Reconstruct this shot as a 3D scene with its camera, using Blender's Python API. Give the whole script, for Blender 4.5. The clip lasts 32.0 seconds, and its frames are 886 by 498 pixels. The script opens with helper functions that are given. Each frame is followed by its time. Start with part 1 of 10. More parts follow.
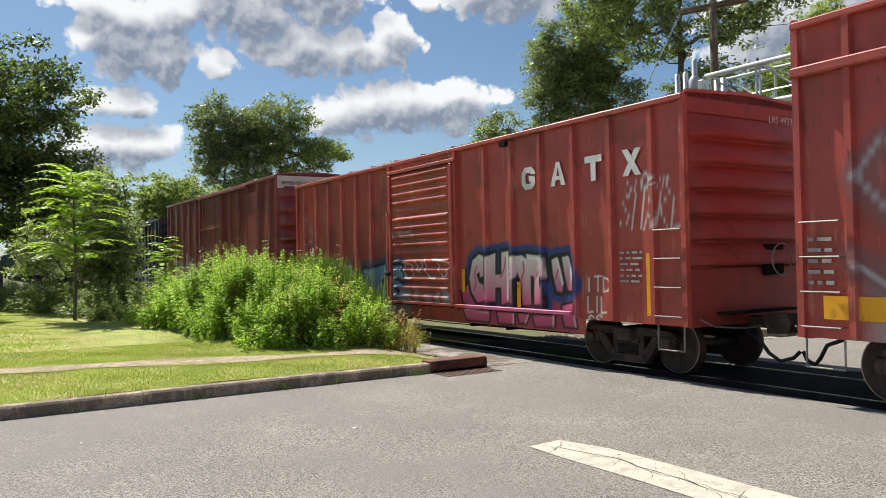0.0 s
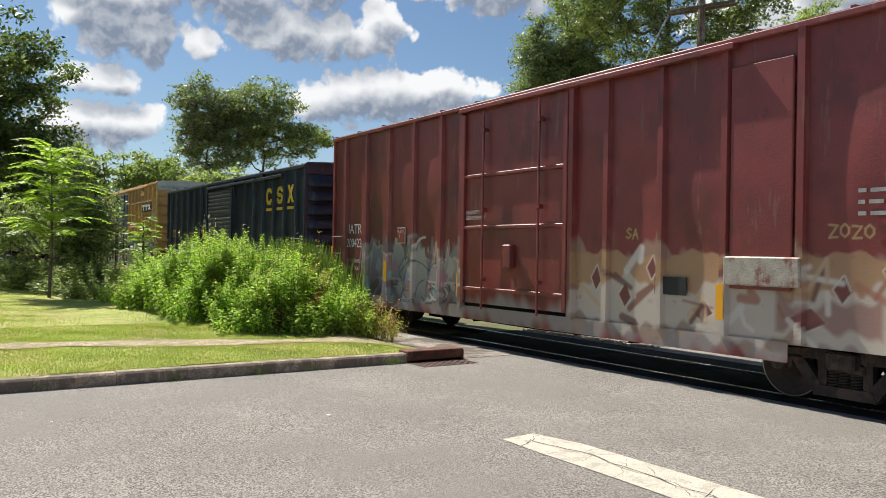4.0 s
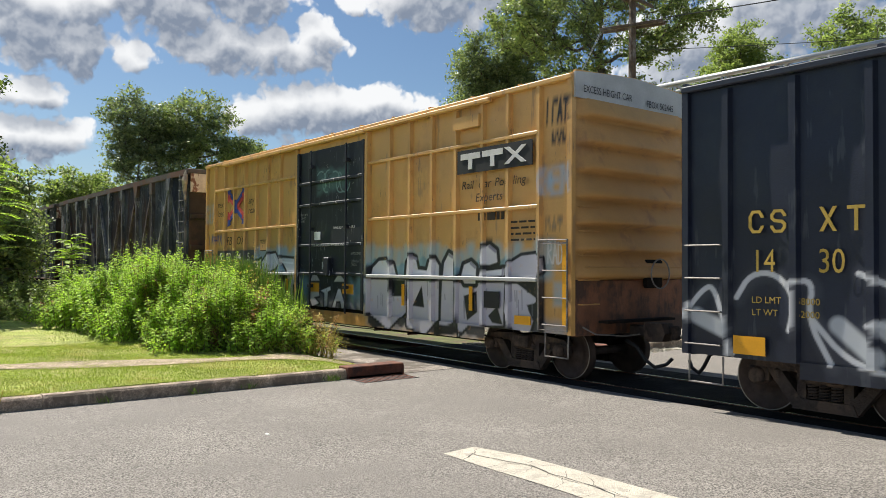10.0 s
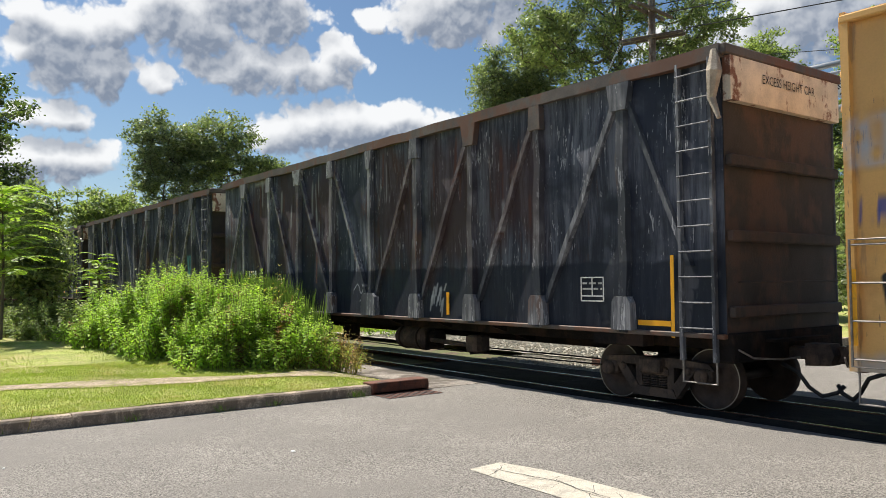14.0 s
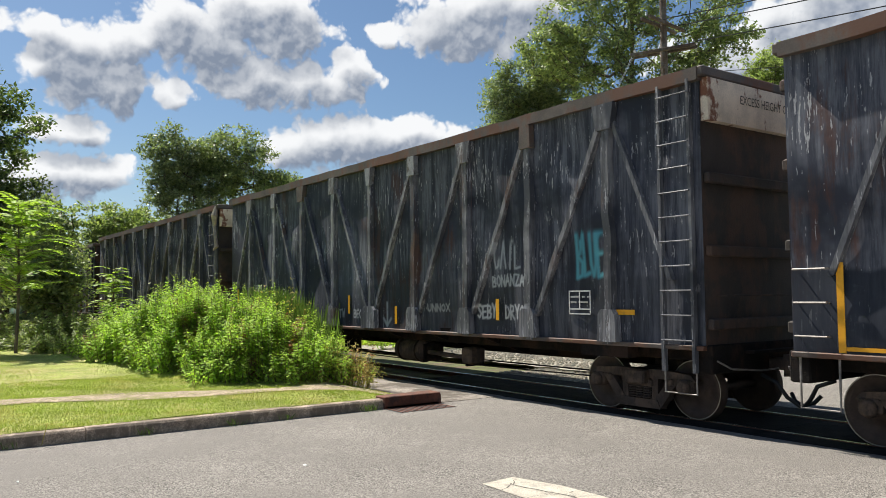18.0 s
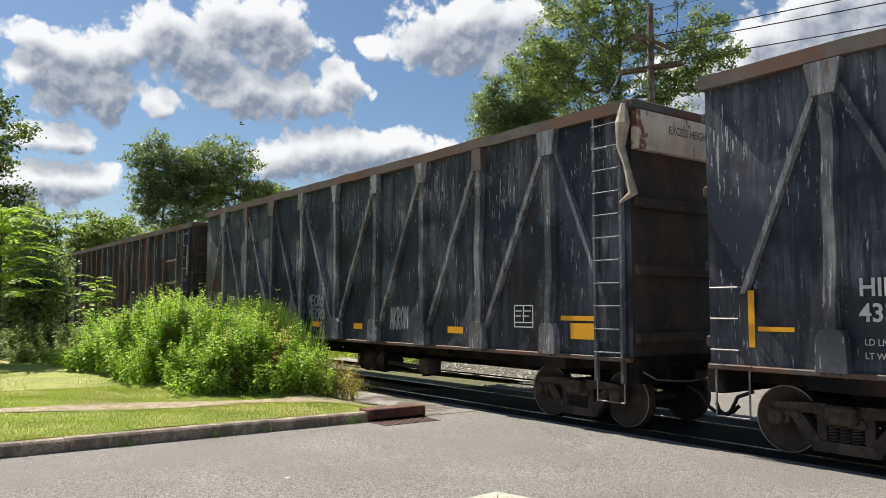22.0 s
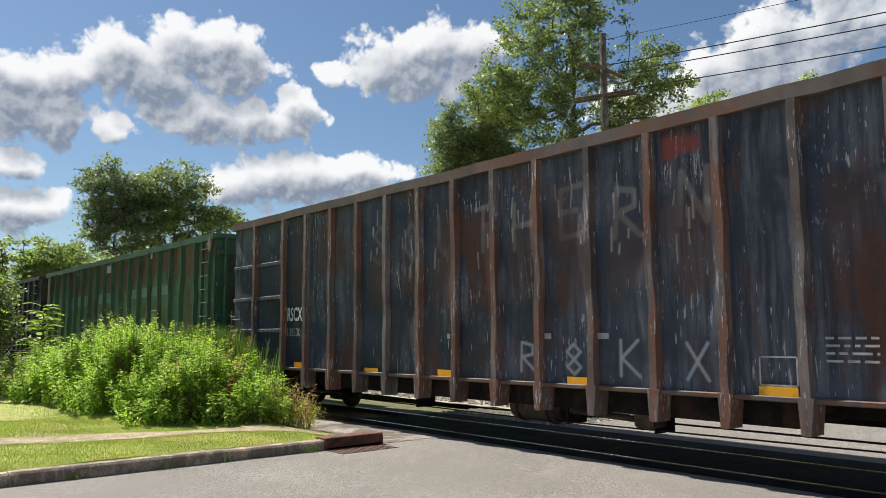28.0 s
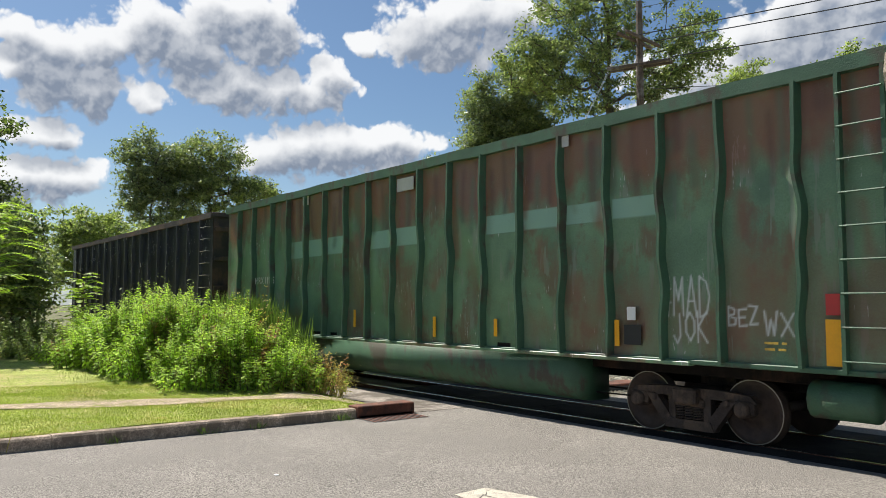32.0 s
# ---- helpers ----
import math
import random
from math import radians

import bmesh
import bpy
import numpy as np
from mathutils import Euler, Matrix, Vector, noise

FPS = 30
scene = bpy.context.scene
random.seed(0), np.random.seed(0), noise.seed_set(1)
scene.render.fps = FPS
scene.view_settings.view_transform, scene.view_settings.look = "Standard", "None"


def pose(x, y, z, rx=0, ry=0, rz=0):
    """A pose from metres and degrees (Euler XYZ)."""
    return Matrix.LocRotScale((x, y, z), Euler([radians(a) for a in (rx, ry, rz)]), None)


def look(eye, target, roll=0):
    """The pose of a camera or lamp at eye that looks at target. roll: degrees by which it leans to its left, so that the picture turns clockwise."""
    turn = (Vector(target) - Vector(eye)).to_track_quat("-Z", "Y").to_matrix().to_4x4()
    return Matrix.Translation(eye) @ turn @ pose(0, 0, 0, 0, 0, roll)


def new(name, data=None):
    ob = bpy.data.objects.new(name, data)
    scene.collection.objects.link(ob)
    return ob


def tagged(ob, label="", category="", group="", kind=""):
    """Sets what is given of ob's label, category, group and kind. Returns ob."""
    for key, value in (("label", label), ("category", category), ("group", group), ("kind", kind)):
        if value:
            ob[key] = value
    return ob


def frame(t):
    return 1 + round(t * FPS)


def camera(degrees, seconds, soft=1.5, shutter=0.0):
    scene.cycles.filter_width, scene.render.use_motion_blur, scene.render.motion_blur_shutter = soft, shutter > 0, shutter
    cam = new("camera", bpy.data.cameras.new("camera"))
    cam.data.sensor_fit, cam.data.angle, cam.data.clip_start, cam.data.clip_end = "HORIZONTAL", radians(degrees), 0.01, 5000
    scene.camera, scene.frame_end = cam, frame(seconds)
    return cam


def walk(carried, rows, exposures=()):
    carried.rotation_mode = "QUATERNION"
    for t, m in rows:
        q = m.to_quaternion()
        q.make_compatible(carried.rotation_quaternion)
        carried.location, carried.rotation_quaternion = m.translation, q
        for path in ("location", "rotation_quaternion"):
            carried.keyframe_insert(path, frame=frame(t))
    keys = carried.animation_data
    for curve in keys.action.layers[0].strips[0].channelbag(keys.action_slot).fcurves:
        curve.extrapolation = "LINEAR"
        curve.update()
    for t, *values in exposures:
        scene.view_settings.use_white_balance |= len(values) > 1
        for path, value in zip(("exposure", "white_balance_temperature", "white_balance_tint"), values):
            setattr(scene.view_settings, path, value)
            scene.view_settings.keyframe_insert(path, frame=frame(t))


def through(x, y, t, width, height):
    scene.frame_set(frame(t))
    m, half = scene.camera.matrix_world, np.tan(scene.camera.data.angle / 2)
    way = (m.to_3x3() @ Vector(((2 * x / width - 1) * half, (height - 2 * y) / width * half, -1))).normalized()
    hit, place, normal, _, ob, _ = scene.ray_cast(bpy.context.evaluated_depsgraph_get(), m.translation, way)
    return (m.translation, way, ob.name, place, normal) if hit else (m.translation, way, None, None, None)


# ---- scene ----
cam = camera(59.1, 32.0, soft=0.75, shutter=0.04)
PATH = [
    (0, 0.00, 0.84, 1.17),
    (0.5, -0.33, 0.79, 0.93),
    (1, -0.99, 1.79, 0.00),
    (1.5, -1.43, 2.58, -1.17),
    (2, -2.34, 1.88, -0.97),
    (2.5, -2.49, 0.66, -0.95),
    (3, -1.85, 0.10, -1.23),
    (3.5, -1.57, -0.09, -1.14),
    (5.5, -1.86, 1.58, 0.06),
    (6, -3.87, 0.88, 0.67),
    (6.5, -6.06, 0.57, 1.24),
    (7, -6.37, -0.21, 1.38),
    (7.5, -5.81, -0.92, 1.50),
    (8, -4.48, -0.92, 0.75),
    (8.5, -3.87, 0.21, 0.45),
    (9, -4.12, 0.57, 0.66),
    (9.5, -4.89, 0.74, 0.32),
    (10, -5.87, 1.27, -0.33),
    (10.5, -5.67, 1.95, 0.10),
    (11, -5.62, 1.98, 0.74),
    (11.5, -5.06, 2.07, 0.13),
    (12, -5.05, 2.46, -0.36),
    (12.5, -5.11, 2.50, -0.35),
    (13, -4.38, 2.28, -0.02),
    (13.5, -3.99, 2.41, 0.47),
    (15.5, -4.88, 2.08, 0.24),
    (16, -4.61, 2.15, 0.02),
    (16.5, -3.98, 2.90, 0.14),
    (17, -3.85, 3.81, 0.68),
    (17.5, -3.58, 3.62, 0.98),
    (18, -3.29, 3.35, 0.54),
    (18.5, -3.28, 3.34, 0.01),
    (19, -3.06, 3.40, -0.20),
    (19.5, -3.44, 3.19, 0.28),
    (20, -4.34, 2.90, 0.57),
    (20.5, -4.83, 2.77, 0.39),
    (21, -5.11, 2.73, 0.36),
    (21.5, -5.01, 3.31, 0.36),
    (22, -4.33, 4.29, -0.12),
    (22.5, -4.41, 4.23, -0.04),
    (23, -4.58, 3.50, 0.14),
    (23.5, -4.16, 2.87, 0.54),
    (24, -3.46, 3.17, 0.67),
    (24.5, -2.95, 3.25, 0.38),
    (26.5, -5.37, 4.08, 0.81),
    (27, -5.92, 5.64, 0.50),
    (27.5, -6.55, 6.22, 0.17),
    (28, -7.41, 6.15, 0.35),
    (28.5, -7.42, 6.25, 0.44),
    (29, -4.50, 6.88, 0.91),
    (29.5, -3.61, 5.13, 0.73),
    (30, -4.59, 3.91, 0.58),
    (30.5, -4.90, 3.97, 0.19),
    (31, -5.49, 3.88, -0.77),
    (31.5, -5.84, 4.06, -0.99),
    (32, -5.13, 4.05, -0.15),
]
walk(cam, [(t, pose(0, 0, 1.95, 90 + p, r, y)) for t, y, p, r in PATH])

# The railway line: U is the way the train runs, N points across it, away from the viewer
PHI = radians(32.19)
U = Vector((math.sin(PHI), -math.cos(PHI), 0))
N = Vector((math.cos(PHI), math.sin(PHI), 0))
MID = 10.98  # the track's centre line, across
TRACK = Matrix.Translation(N * MID) @ pose(0, 0, 0, 0, 0, math.degrees(PHI) - 90)
PLAN = pose(0, 0, 0, 0, 0, math.degrees(PHI) - 90)  # x along the line, y across it from the viewer

# how far the train has run, by the second
RUN = [
    (0, -47.438), (0.5, -44.597), (1, -41.793), (1.5, -39.047), (2, -36.341), (2.5, -33.657),
    (3, -30.992), (3.5, -28.347), (5.5, -17.952), (6, -15.392), (6.5, -12.839), (7, -10.331),
    (7.5, -7.818), (8, -5.218), (8.5, -2.599), (9, -0.000), (9.5, 2.570), (10, 5.127),
    (10.5, 7.686), (11, 10.215), (11.5, 12.721), (12, 15.194), (12.5, 17.631), (13, 20.005),
    (13.5, 22.435), (15.5, 32.026), (16, 34.464), (16.5, 36.910), (17, 39.350), (17.5, 41.776),
    (18, 44.194), (18.5, 46.601), (19, 49.005), (19.5, 51.401), (20, 53.793), (20.5, 56.176),
    (21, 58.518), (21.5, 60.829), (22, 63.128), (22.5, 65.444), (23, 67.763), (23.5, 70.099),
    (24, 72.474), (24.5, 74.778), (26.5, 83.954), (27, 86.271), (27.5, 88.555), (28, 90.831),
    (28.5, 93.112), (29, 95.352), (29.5, 97.586), (30, 99.864), (30.5, 102.162), (31, 104.468),
    (31.5, 106.778), (32, 109.082),
]


def run(t):
    return float(np.interp(t, [a for a, _ in RUN], [b for _, b in RUN]))


# ---- light ----
SUN_HEAD, SUN_UP = -40.0, 53.0
sun_way = Vector((math.sin(radians(SUN_HEAD)) * math.cos(radians(SUN_UP)), math.cos(radians(SUN_HEAD)) * math.cos(radians(SUN_UP)), math.sin(radians(SUN_UP))))
sun = new("sun", bpy.data.lights.new("sun", "SUN"))
sun.data.energy, sun.data.angle, sun.data.color = 5.0, radians(0.53), (1.0, 0.95, 0.86)
sun.matrix_basis = look((0, 0, 0), -sun_way)
scene.view_settings.exposure = 0.72


def N_(tree, kind, **inputs):
    node = tree.nodes.new(kind)
    for key, value in inputs.items():
        node.inputs[int(key[1:]) if key[0] == "i" and key[1:].isdigit() else key.replace("_", " ")].default_value = value
    return node


def math_(tree, op, a, b=None, c=None, clamp=False):
    node = tree.nodes.new("ShaderNodeMath")
    node.operation, node.use_clamp = op, clamp
    for n, v in enumerate((a, b, c)):
        if v is None:
            continue
        if isinstance(v, (int, float)):
            node.inputs[n].default_value = v
        else:
            tree.links.new(v, node.inputs[n])
    return node.outputs[0]


def mix_(tree, fac, a, b, blend="MIX"):
    node = tree.nodes.new("ShaderNodeMix")
    node.data_type, node.blend_type = "RGBA", blend
    for n, v in ((0, fac), (6, a), (7, b)):
        if isinstance(v, tuple):
            node.inputs[n].default_value = (*v[:3], 1)
        elif isinstance(v, (int, float)):
            node.inputs[n].default_value = v
        else:
            tree.links.new(v, node.inputs[n])
    return node.outputs[2]


def ramp_(tree, fac, lo, hi):
    node = tree.nodes.new("ShaderNodeMapRange")
    node.interpolation_type = "SMOOTHSTEP"
    node.inputs[1].default_value, node.inputs[2].default_value = lo, hi
    tree.links.new(fac, node.inputs[0])
    return node.outputs[0]


# heading, height, half width, half height of the heaps of cloud before the viewer, in degrees
HEAPS = [(-21.7, 16.3, 3.3, 1.9), (-18.9, 17.1, 2.6, 1.7), (-23.5, 15.3, 2.7, 1.7), (-20.8, 14.4, 4.2, 2.3), (-24.9, 17.7, 2.3, 1.0), (-15.5, 18.4, 3.2, 2.6),
         (-13.4, 17.1, 3.5, 2.6), (-15.8, 13.9, 1.7, 1.1), (-8.5, 18.7, 4.0, 2.3), (-10.5, 20.1, 5.0, 1.9), (-7.7, 15.1, 6.0, 2.0), (-3.5, 16.1, 2.1, 1.5),
         (-11.2, 15.2, 2.6, 1.7), (4.8, 19.4, 5.1, 2.8), (-0.9, 18.7, 1.4, 1.0), (8.6, 20.3, 4.3, 2.6), (-2.4, 11.0, 7.0, 2.1), (1.1, 11.8, 4.2, 1.3),
         (-6.5, 10.5, 4.1, 1.9), (-21.8, 8.6, 4.2, 1.3), (-23.7, 7.4, 3.5, 1.7), (-23.1, 11.1, 3.3, 1.1), (28.9, 18.1, 4.3, 1.8), (34.3, 19.8, 5.6, 2.3)]
rng = random.Random(12)
# heaps beside and behind the viewer, unseen, added partly for fill light
HEAPS += [(h + rng.uniform(-6, 6), rng.choice((15.0, 22.0, 31.0)) + rng.uniform(-3, 3), rng.uniform(7, 12), rng.uniform(3, 5)) for h in (-44, -60, -80, -102, -125, -150, -172, 44, 58, 80, 102, 128, 155)]
HEAPS += [(23.5, 14.5, 5.5, 3.6), (31.0, 17.0, 6.0, 4.5), (-14.0, 29.0, 8.0, 2.6), (8.0, 31.0, 9.0, 3.0), (27.0, 33.0, 8.0, 3.0)]


def cloud_group():
    """How thick the cloud is towards a heading and height (degrees): heaps with a billowing outline."""
    g = bpy.data.node_groups.new("cloud_cover", "ShaderNodeTree")
    g.interface.new_socket("where", in_out="INPUT", socket_type="NodeSocketVector")
    g.interface.new_socket("cover", in_out="OUTPUT", socket_type="NodeSocketFloat")
    g.interface.new_socket("mass", in_out="OUTPUT", socket_type="NodeSocketFloat")
    start, end = g.nodes.new("NodeGroupInput"), g.nodes.new("NodeGroupOutput")
    warp = N_(g, "ShaderNodeTexNoise", Scale=0.5, Detail=3.0)
    g.links.new(start.outputs[0], warp.inputs["Vector"])
    away = g.nodes.new("ShaderNodeVectorMath")
    away.operation = "MULTIPLY_ADD"
    g.links.new(warp.outputs["Color"], away.inputs[0])
    away.inputs[1].default_value = (1.8, 1.2, 0)
    g.links.new(start.outputs[0], away.inputs[2])
    parts = g.nodes.new("ShaderNodeSeparateXYZ")
    g.links.new(away.outputs[0], parts.inputs[0])
    best = None
    for head, up, w, h in HEAPS:
        dx = math_(g, "MULTIPLY", math_(g, "SUBTRACT", parts.outputs[0], head + 0.9), 1 / w)
        dy = math_(g, "MULTIPLY", math_(g, "SUBTRACT", parts.outputs[1], up + 0.6), 1 / h)
        one = math_(g, "SUBTRACT", 1.0, math_(g, "ADD", math_(g, "MULTIPLY", dx, dx), math_(g, "MULTIPLY", dy, dy)))
        best = one if best is None else math_(g, "SMOOTH_MAX", best, one, 0.25)
    best = math_(g, "MAXIMUM", best, -1.2)
    total, mass = math_(g, "SUBTRACT", best, 0.0), best
    for size, share, deep_ in ((0.42, 0.70, 0.35), (1.1, 0.36, 0.0), (2.7, 0.20, 0.0)):
        cell = g.nodes.new("ShaderNodeTexVoronoi")
        cell.voronoi_dimensions, cell.feature = "2D", "SMOOTH_F1"
        cell.inputs["Scale"].default_value, cell.inputs["Smoothness"].default_value = size, 0.6
        g.links.new(away.outputs[0], cell.inputs["Vector"])
        billow = math_(g, "SUBTRACT", 0.42, cell.outputs["Distance"])
        total = math_(g, "ADD", total, math_(g, "MULTIPLY", billow, share * 1.5))
        mass = math_(g, "ADD", mass, math_(g, "MULTIPLY", billow, deep_ * 1.5))
    puff = N_(g, "ShaderNodeTexNoise", Scale=0.6, Detail=7.0, Roughness=0.5)
    g.links.new(start.outputs[0], puff.inputs["Vector"])
    wisp = math_(g, "SUBTRACT", puff.outputs[0], 0.5)
    g.links.new(math_(g, "ADD", total, math_(g, "MULTIPLY", wisp, 1.6)), end.inputs[0])
    g.links.new(math_(g, "ADD", mass, math_(g, "MULTIPLY", wisp, 1.1)), end.inputs[1])
    return g


world = bpy.data.worlds.new("summer_sky")
scene.world = world
world.use_nodes = True
wt = world.node_tree
sky = wt.nodes.new("ShaderNodeTexSky")
sky.sky_type, sky.sun_disc = "NISHITA", False
sky.sun_elevation, sky.sun_rotation = radians(SUN_UP), radians(SUN_HEAD)
sky.air_density, sky.dust_density, sky.ozone_density = 1.0, 0.6, 1.6
coord = wt.nodes.new("ShaderNodeTexCoord")
sep = wt.nodes.new("ShaderNodeSeparateXYZ")
wt.links.new(coord.outputs["Generated"], sep.inputs[0])
heading = math_(wt, "MULTIPLY", math_(wt, "ARCTAN2", sep.outputs[0], sep.outputs[1]), 180 / math.pi)
height = math_(wt, "MULTIPLY", math_(wt, "ARCSINE", sep.outputs[2]), 180 / math.pi)
place = wt.nodes.new("ShaderNodeCombineXYZ")
wt.links.new(heading, place.inputs[0])
wt.links.new(height, place.inputs[1])
group = cloud_group()
covers = []
# the cloud itself, and the cloud that stands between it and the sun, a little and further up
for dx, dy in ((0, 0), (-0.25, 0.45), (-0.7, 1.5)):
    shift = wt.nodes.new("ShaderNodeVectorMath")
    shift.operation = "ADD"
    shift.inputs[1].default_value = (dx, dy, 0)
    wt.links.new(place.outputs[0], shift.inputs[0])
    node = wt.nodes.new("ShaderNodeGroup")
    node.node_tree = group
    wt.links.new(shift.outputs[0], node.inputs[0])
    covers.append(node.outputs)
veil = ramp_(wt, covers[0][0], -0.05, 0.50)
deep = ramp_(wt, covers[2][1], -0.30, 1.0)
crest = ramp_(wt, math_(wt, "SUBTRACT", covers[1][0], covers[0][0]), -0.55, 0.55)
grey = math_(wt, "MULTIPLY", deep, math_(wt, "ADD", 0.70, math_(wt, "MULTIPLY", crest, 0.34)), clamp=True)
cloud = mix_(wt, grey, (0.615, 0.62, 0.625), (0.155, 0.185, 0.240))
# clouds away from the sun are front-lit; raised further here as unseen fill light
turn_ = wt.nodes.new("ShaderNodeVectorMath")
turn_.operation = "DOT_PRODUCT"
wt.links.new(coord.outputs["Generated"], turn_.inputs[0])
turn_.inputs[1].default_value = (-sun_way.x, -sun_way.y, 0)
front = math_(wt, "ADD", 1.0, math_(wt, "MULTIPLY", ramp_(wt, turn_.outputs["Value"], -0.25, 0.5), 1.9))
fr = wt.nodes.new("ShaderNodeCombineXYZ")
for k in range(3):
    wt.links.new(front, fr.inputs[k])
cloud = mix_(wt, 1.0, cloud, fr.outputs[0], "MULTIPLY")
skyc = mix_(wt, 1.0, sky.outputs[0], (0.046, 0.053, 0.058), "MULTIPLY")
haze = ramp_(wt, height, 14.0, -2.0)
skyc = mix_(wt, math_(wt, "MULTIPLY", haze, 0.35), skyc, (0.34, 0.43, 0.52))
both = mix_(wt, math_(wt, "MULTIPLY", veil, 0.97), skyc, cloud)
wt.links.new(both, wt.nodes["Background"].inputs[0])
wt.nodes["Background"].inputs[1].default_value = 0.95

# ---- mesh tools ----
class Shape:
    """Vertices and faces of one mesh."""

    def __init__(self):
        self.v, self.f = [], []

    def add(self, verts, faces):
        n = len(self.v)
        self.v += [tuple(p) for p in verts]
        self.f += [tuple(i + n for i in q) for q in faces]
        return self

    def box(self, x0, x1, y0, y1, z0, z1, m=None):
        p = [(x, y, z) for z in (z0, z1) for y in (y0, y1) for x in (x0, x1)]
        if m is not None:
            p = [m @ Vector(q) for q in p]
        return self.add(p, [(0, 2, 3, 1), (4, 5, 7, 6), (0, 1, 5, 4), (2, 6, 7, 3), (0, 4, 6, 2), (1, 3, 7, 5)])

    def soft_box(self, x0, x1, y0, y1, z0, z1, c=0.01, m=None):
        """A box with chamfered edges along all sides."""
        p = []
        for z, i in ((z0, 0), (z0 + c, 1), (z1 - c, 1), (z1, 0)):
            a = 0 if i else c
            q = [(x0 + a + c, y0 + a), (x1 - a - c, y0 + a), (x1 - a, y0 + a + c), (x1 - a, y1 - a - c), (x1 - a - c, y1 - a), (x0 + a + c, y1 - a), (x0 + a, y1 - a - c), (x0 + a, y0 + a + c)]
            p += [(x, y, z) for x, y in q]
        if m is not None:
            p = [m @ Vector(q) for q in p]
        f = [tuple(range(7, -1, -1)), tuple(range(24, 32))]
        for k in range(3):
            f += [(8 * k + i, 8 * k + (i + 1) % 8, 8 * k + 8 + (i + 1) % 8, 8 * k + 8 + i) for i in range(8)]
        return self.add(p, f)

    def prism(self, outline, y0, y1, m=None):
        """An outline of (x, z) pushed from y0 to y1."""
        n = len(outline)
        p = [(x, y0, z) for x, z in outline] + [(x, y1, z) for x, z in outline]
        if m is not None:
            p = [m @ Vector(q) for q in p]
        return self.add(p, [tuple(range(n)), tuple(range(2 * n - 1, n - 1, -1))] + [(i, i + n, (i + 1) % n + n, (i + 1) % n) for i in range(n)])

    def tube(self, points, r, n=6, ends=True):
        """A round bar along points; r: one radius or one for each point."""
        pts = [Vector(p) for p in points]
        rad = r if isinstance(r, (list, tuple)) else [r] * len(pts)
        p = []
        for i, q in enumerate(pts):
            way = (pts[min(i + 1, len(pts) - 1)] - pts[max(i - 1, 0)]).normalized()
            a = way.orthogonal().normalized() if i == 0 else (a - way * a.dot(way)).normalized()
            b = way.cross(a)
            p += [q + (a * math.cos(k * 2 * math.pi / n) + b * math.sin(k * 2 * math.pi / n)) * rad[i] for k in range(n)]
        f = [(n * i + k, n * i + (k + 1) % n, n * i + n + (k + 1) % n, n * i + n + k) for i in range(len(pts) - 1) for k in range(n)]
        if ends:
            f += [tuple(range(n - 1, -1, -1)), tuple(range(n * (len(pts) - 1), n * len(pts)))]
        return self.add(p, f)

    def lathe(self, profile, n=24, axis="y", at=(0, 0, 0)):
        """A profile of (radius, way along the axis) turned round it."""
        p = []
        for r, h in profile:
            for k in range(n):
                c, s = math.cos(2 * math.pi * k / n) * r, math.sin(2 * math.pi * k / n) * r
                q = (c, h, s) if axis == "y" else (c, s, h) if axis == "z" else (h, c, s)
                p.append((q[0] + at[0], q[1] + at[1], q[2] + at[2]))
        m = len(profile)
        f = [(n * i + k, n * i + (k + 1) % n, n * i + n + (k + 1) % n, n * i + n + k) for i in range(m - 1) for k in range(n)]
        return self.add(p, f + [tuple(range(n)), tuple(range(n * m - 1, n * m - n - 1, -1))])

    def mesh(self, name, material=None, smooth=False):
        me = bpy.data.meshes.new(name)
        me.from_pydata(self.v, [], self.f)
        if smooth:
            me.polygons.foreach_set("use_smooth", [True] * len(me.polygons))
        if material is not None:
            me.materials.append(material)
        bm = bmesh.new()
        bm.from_mesh(me)
        bmesh.ops.recalc_face_normals(bm, faces=bm.faces)
        bm.to_mesh(me)
        bm.free()
        me.update()
        return me


def part(name, shape, material, parent=None, label="", smooth=False):
    """One mesh object under a thing or a part (or at top level)."""
    me = shape if isinstance(shape, bpy.types.Mesh) else shape.mesh(name, material, smooth)
    for m in me.materials:
        if m.name in PAINTED and "spray" not in me.color_attributes:
            me.color_attributes.new("spray", "FLOAT_COLOR", "POINT").data.foreach_set("color", [0.0] * (4 * len(me.vertices)))
    ob = new(name, me)
    ob.parent = parent
    return tagged(ob, label)


PAINTED = set()


def thing(name, label, category, group="", kind="", m=None):
    ob = new(name)
    ob.empty_display_size = 0.3
    if m is not None:
        ob.matrix_basis = m
    return tagged(ob, label, category, group, kind)


def letters(text, size, material, parent, m, name="lettering", shear=0.0, wide=1.0, bold=0.0, label=""):
    """Writing as a flat mesh; its lower left corner is at m, it reads along m's x and stands along m's y."""
    cu = bpy.data.curves.new(name, "FONT")
    cu.body, cu.size, cu.shear, cu.offset = text, size, shear, bold
    cu.resolution_u = 3
    ob = bpy.data.objects.new(name, cu)
    me = bpy.data.meshes.new_from_object(ob)
    bpy.data.objects.remove(ob)
    bpy.data.curves.remove(cu)
    me.transform(m @ Matrix.Diagonal((wide, 1, 1, 1)))
    me.materials.append(material)
    return part(name, me, None, parent, label)


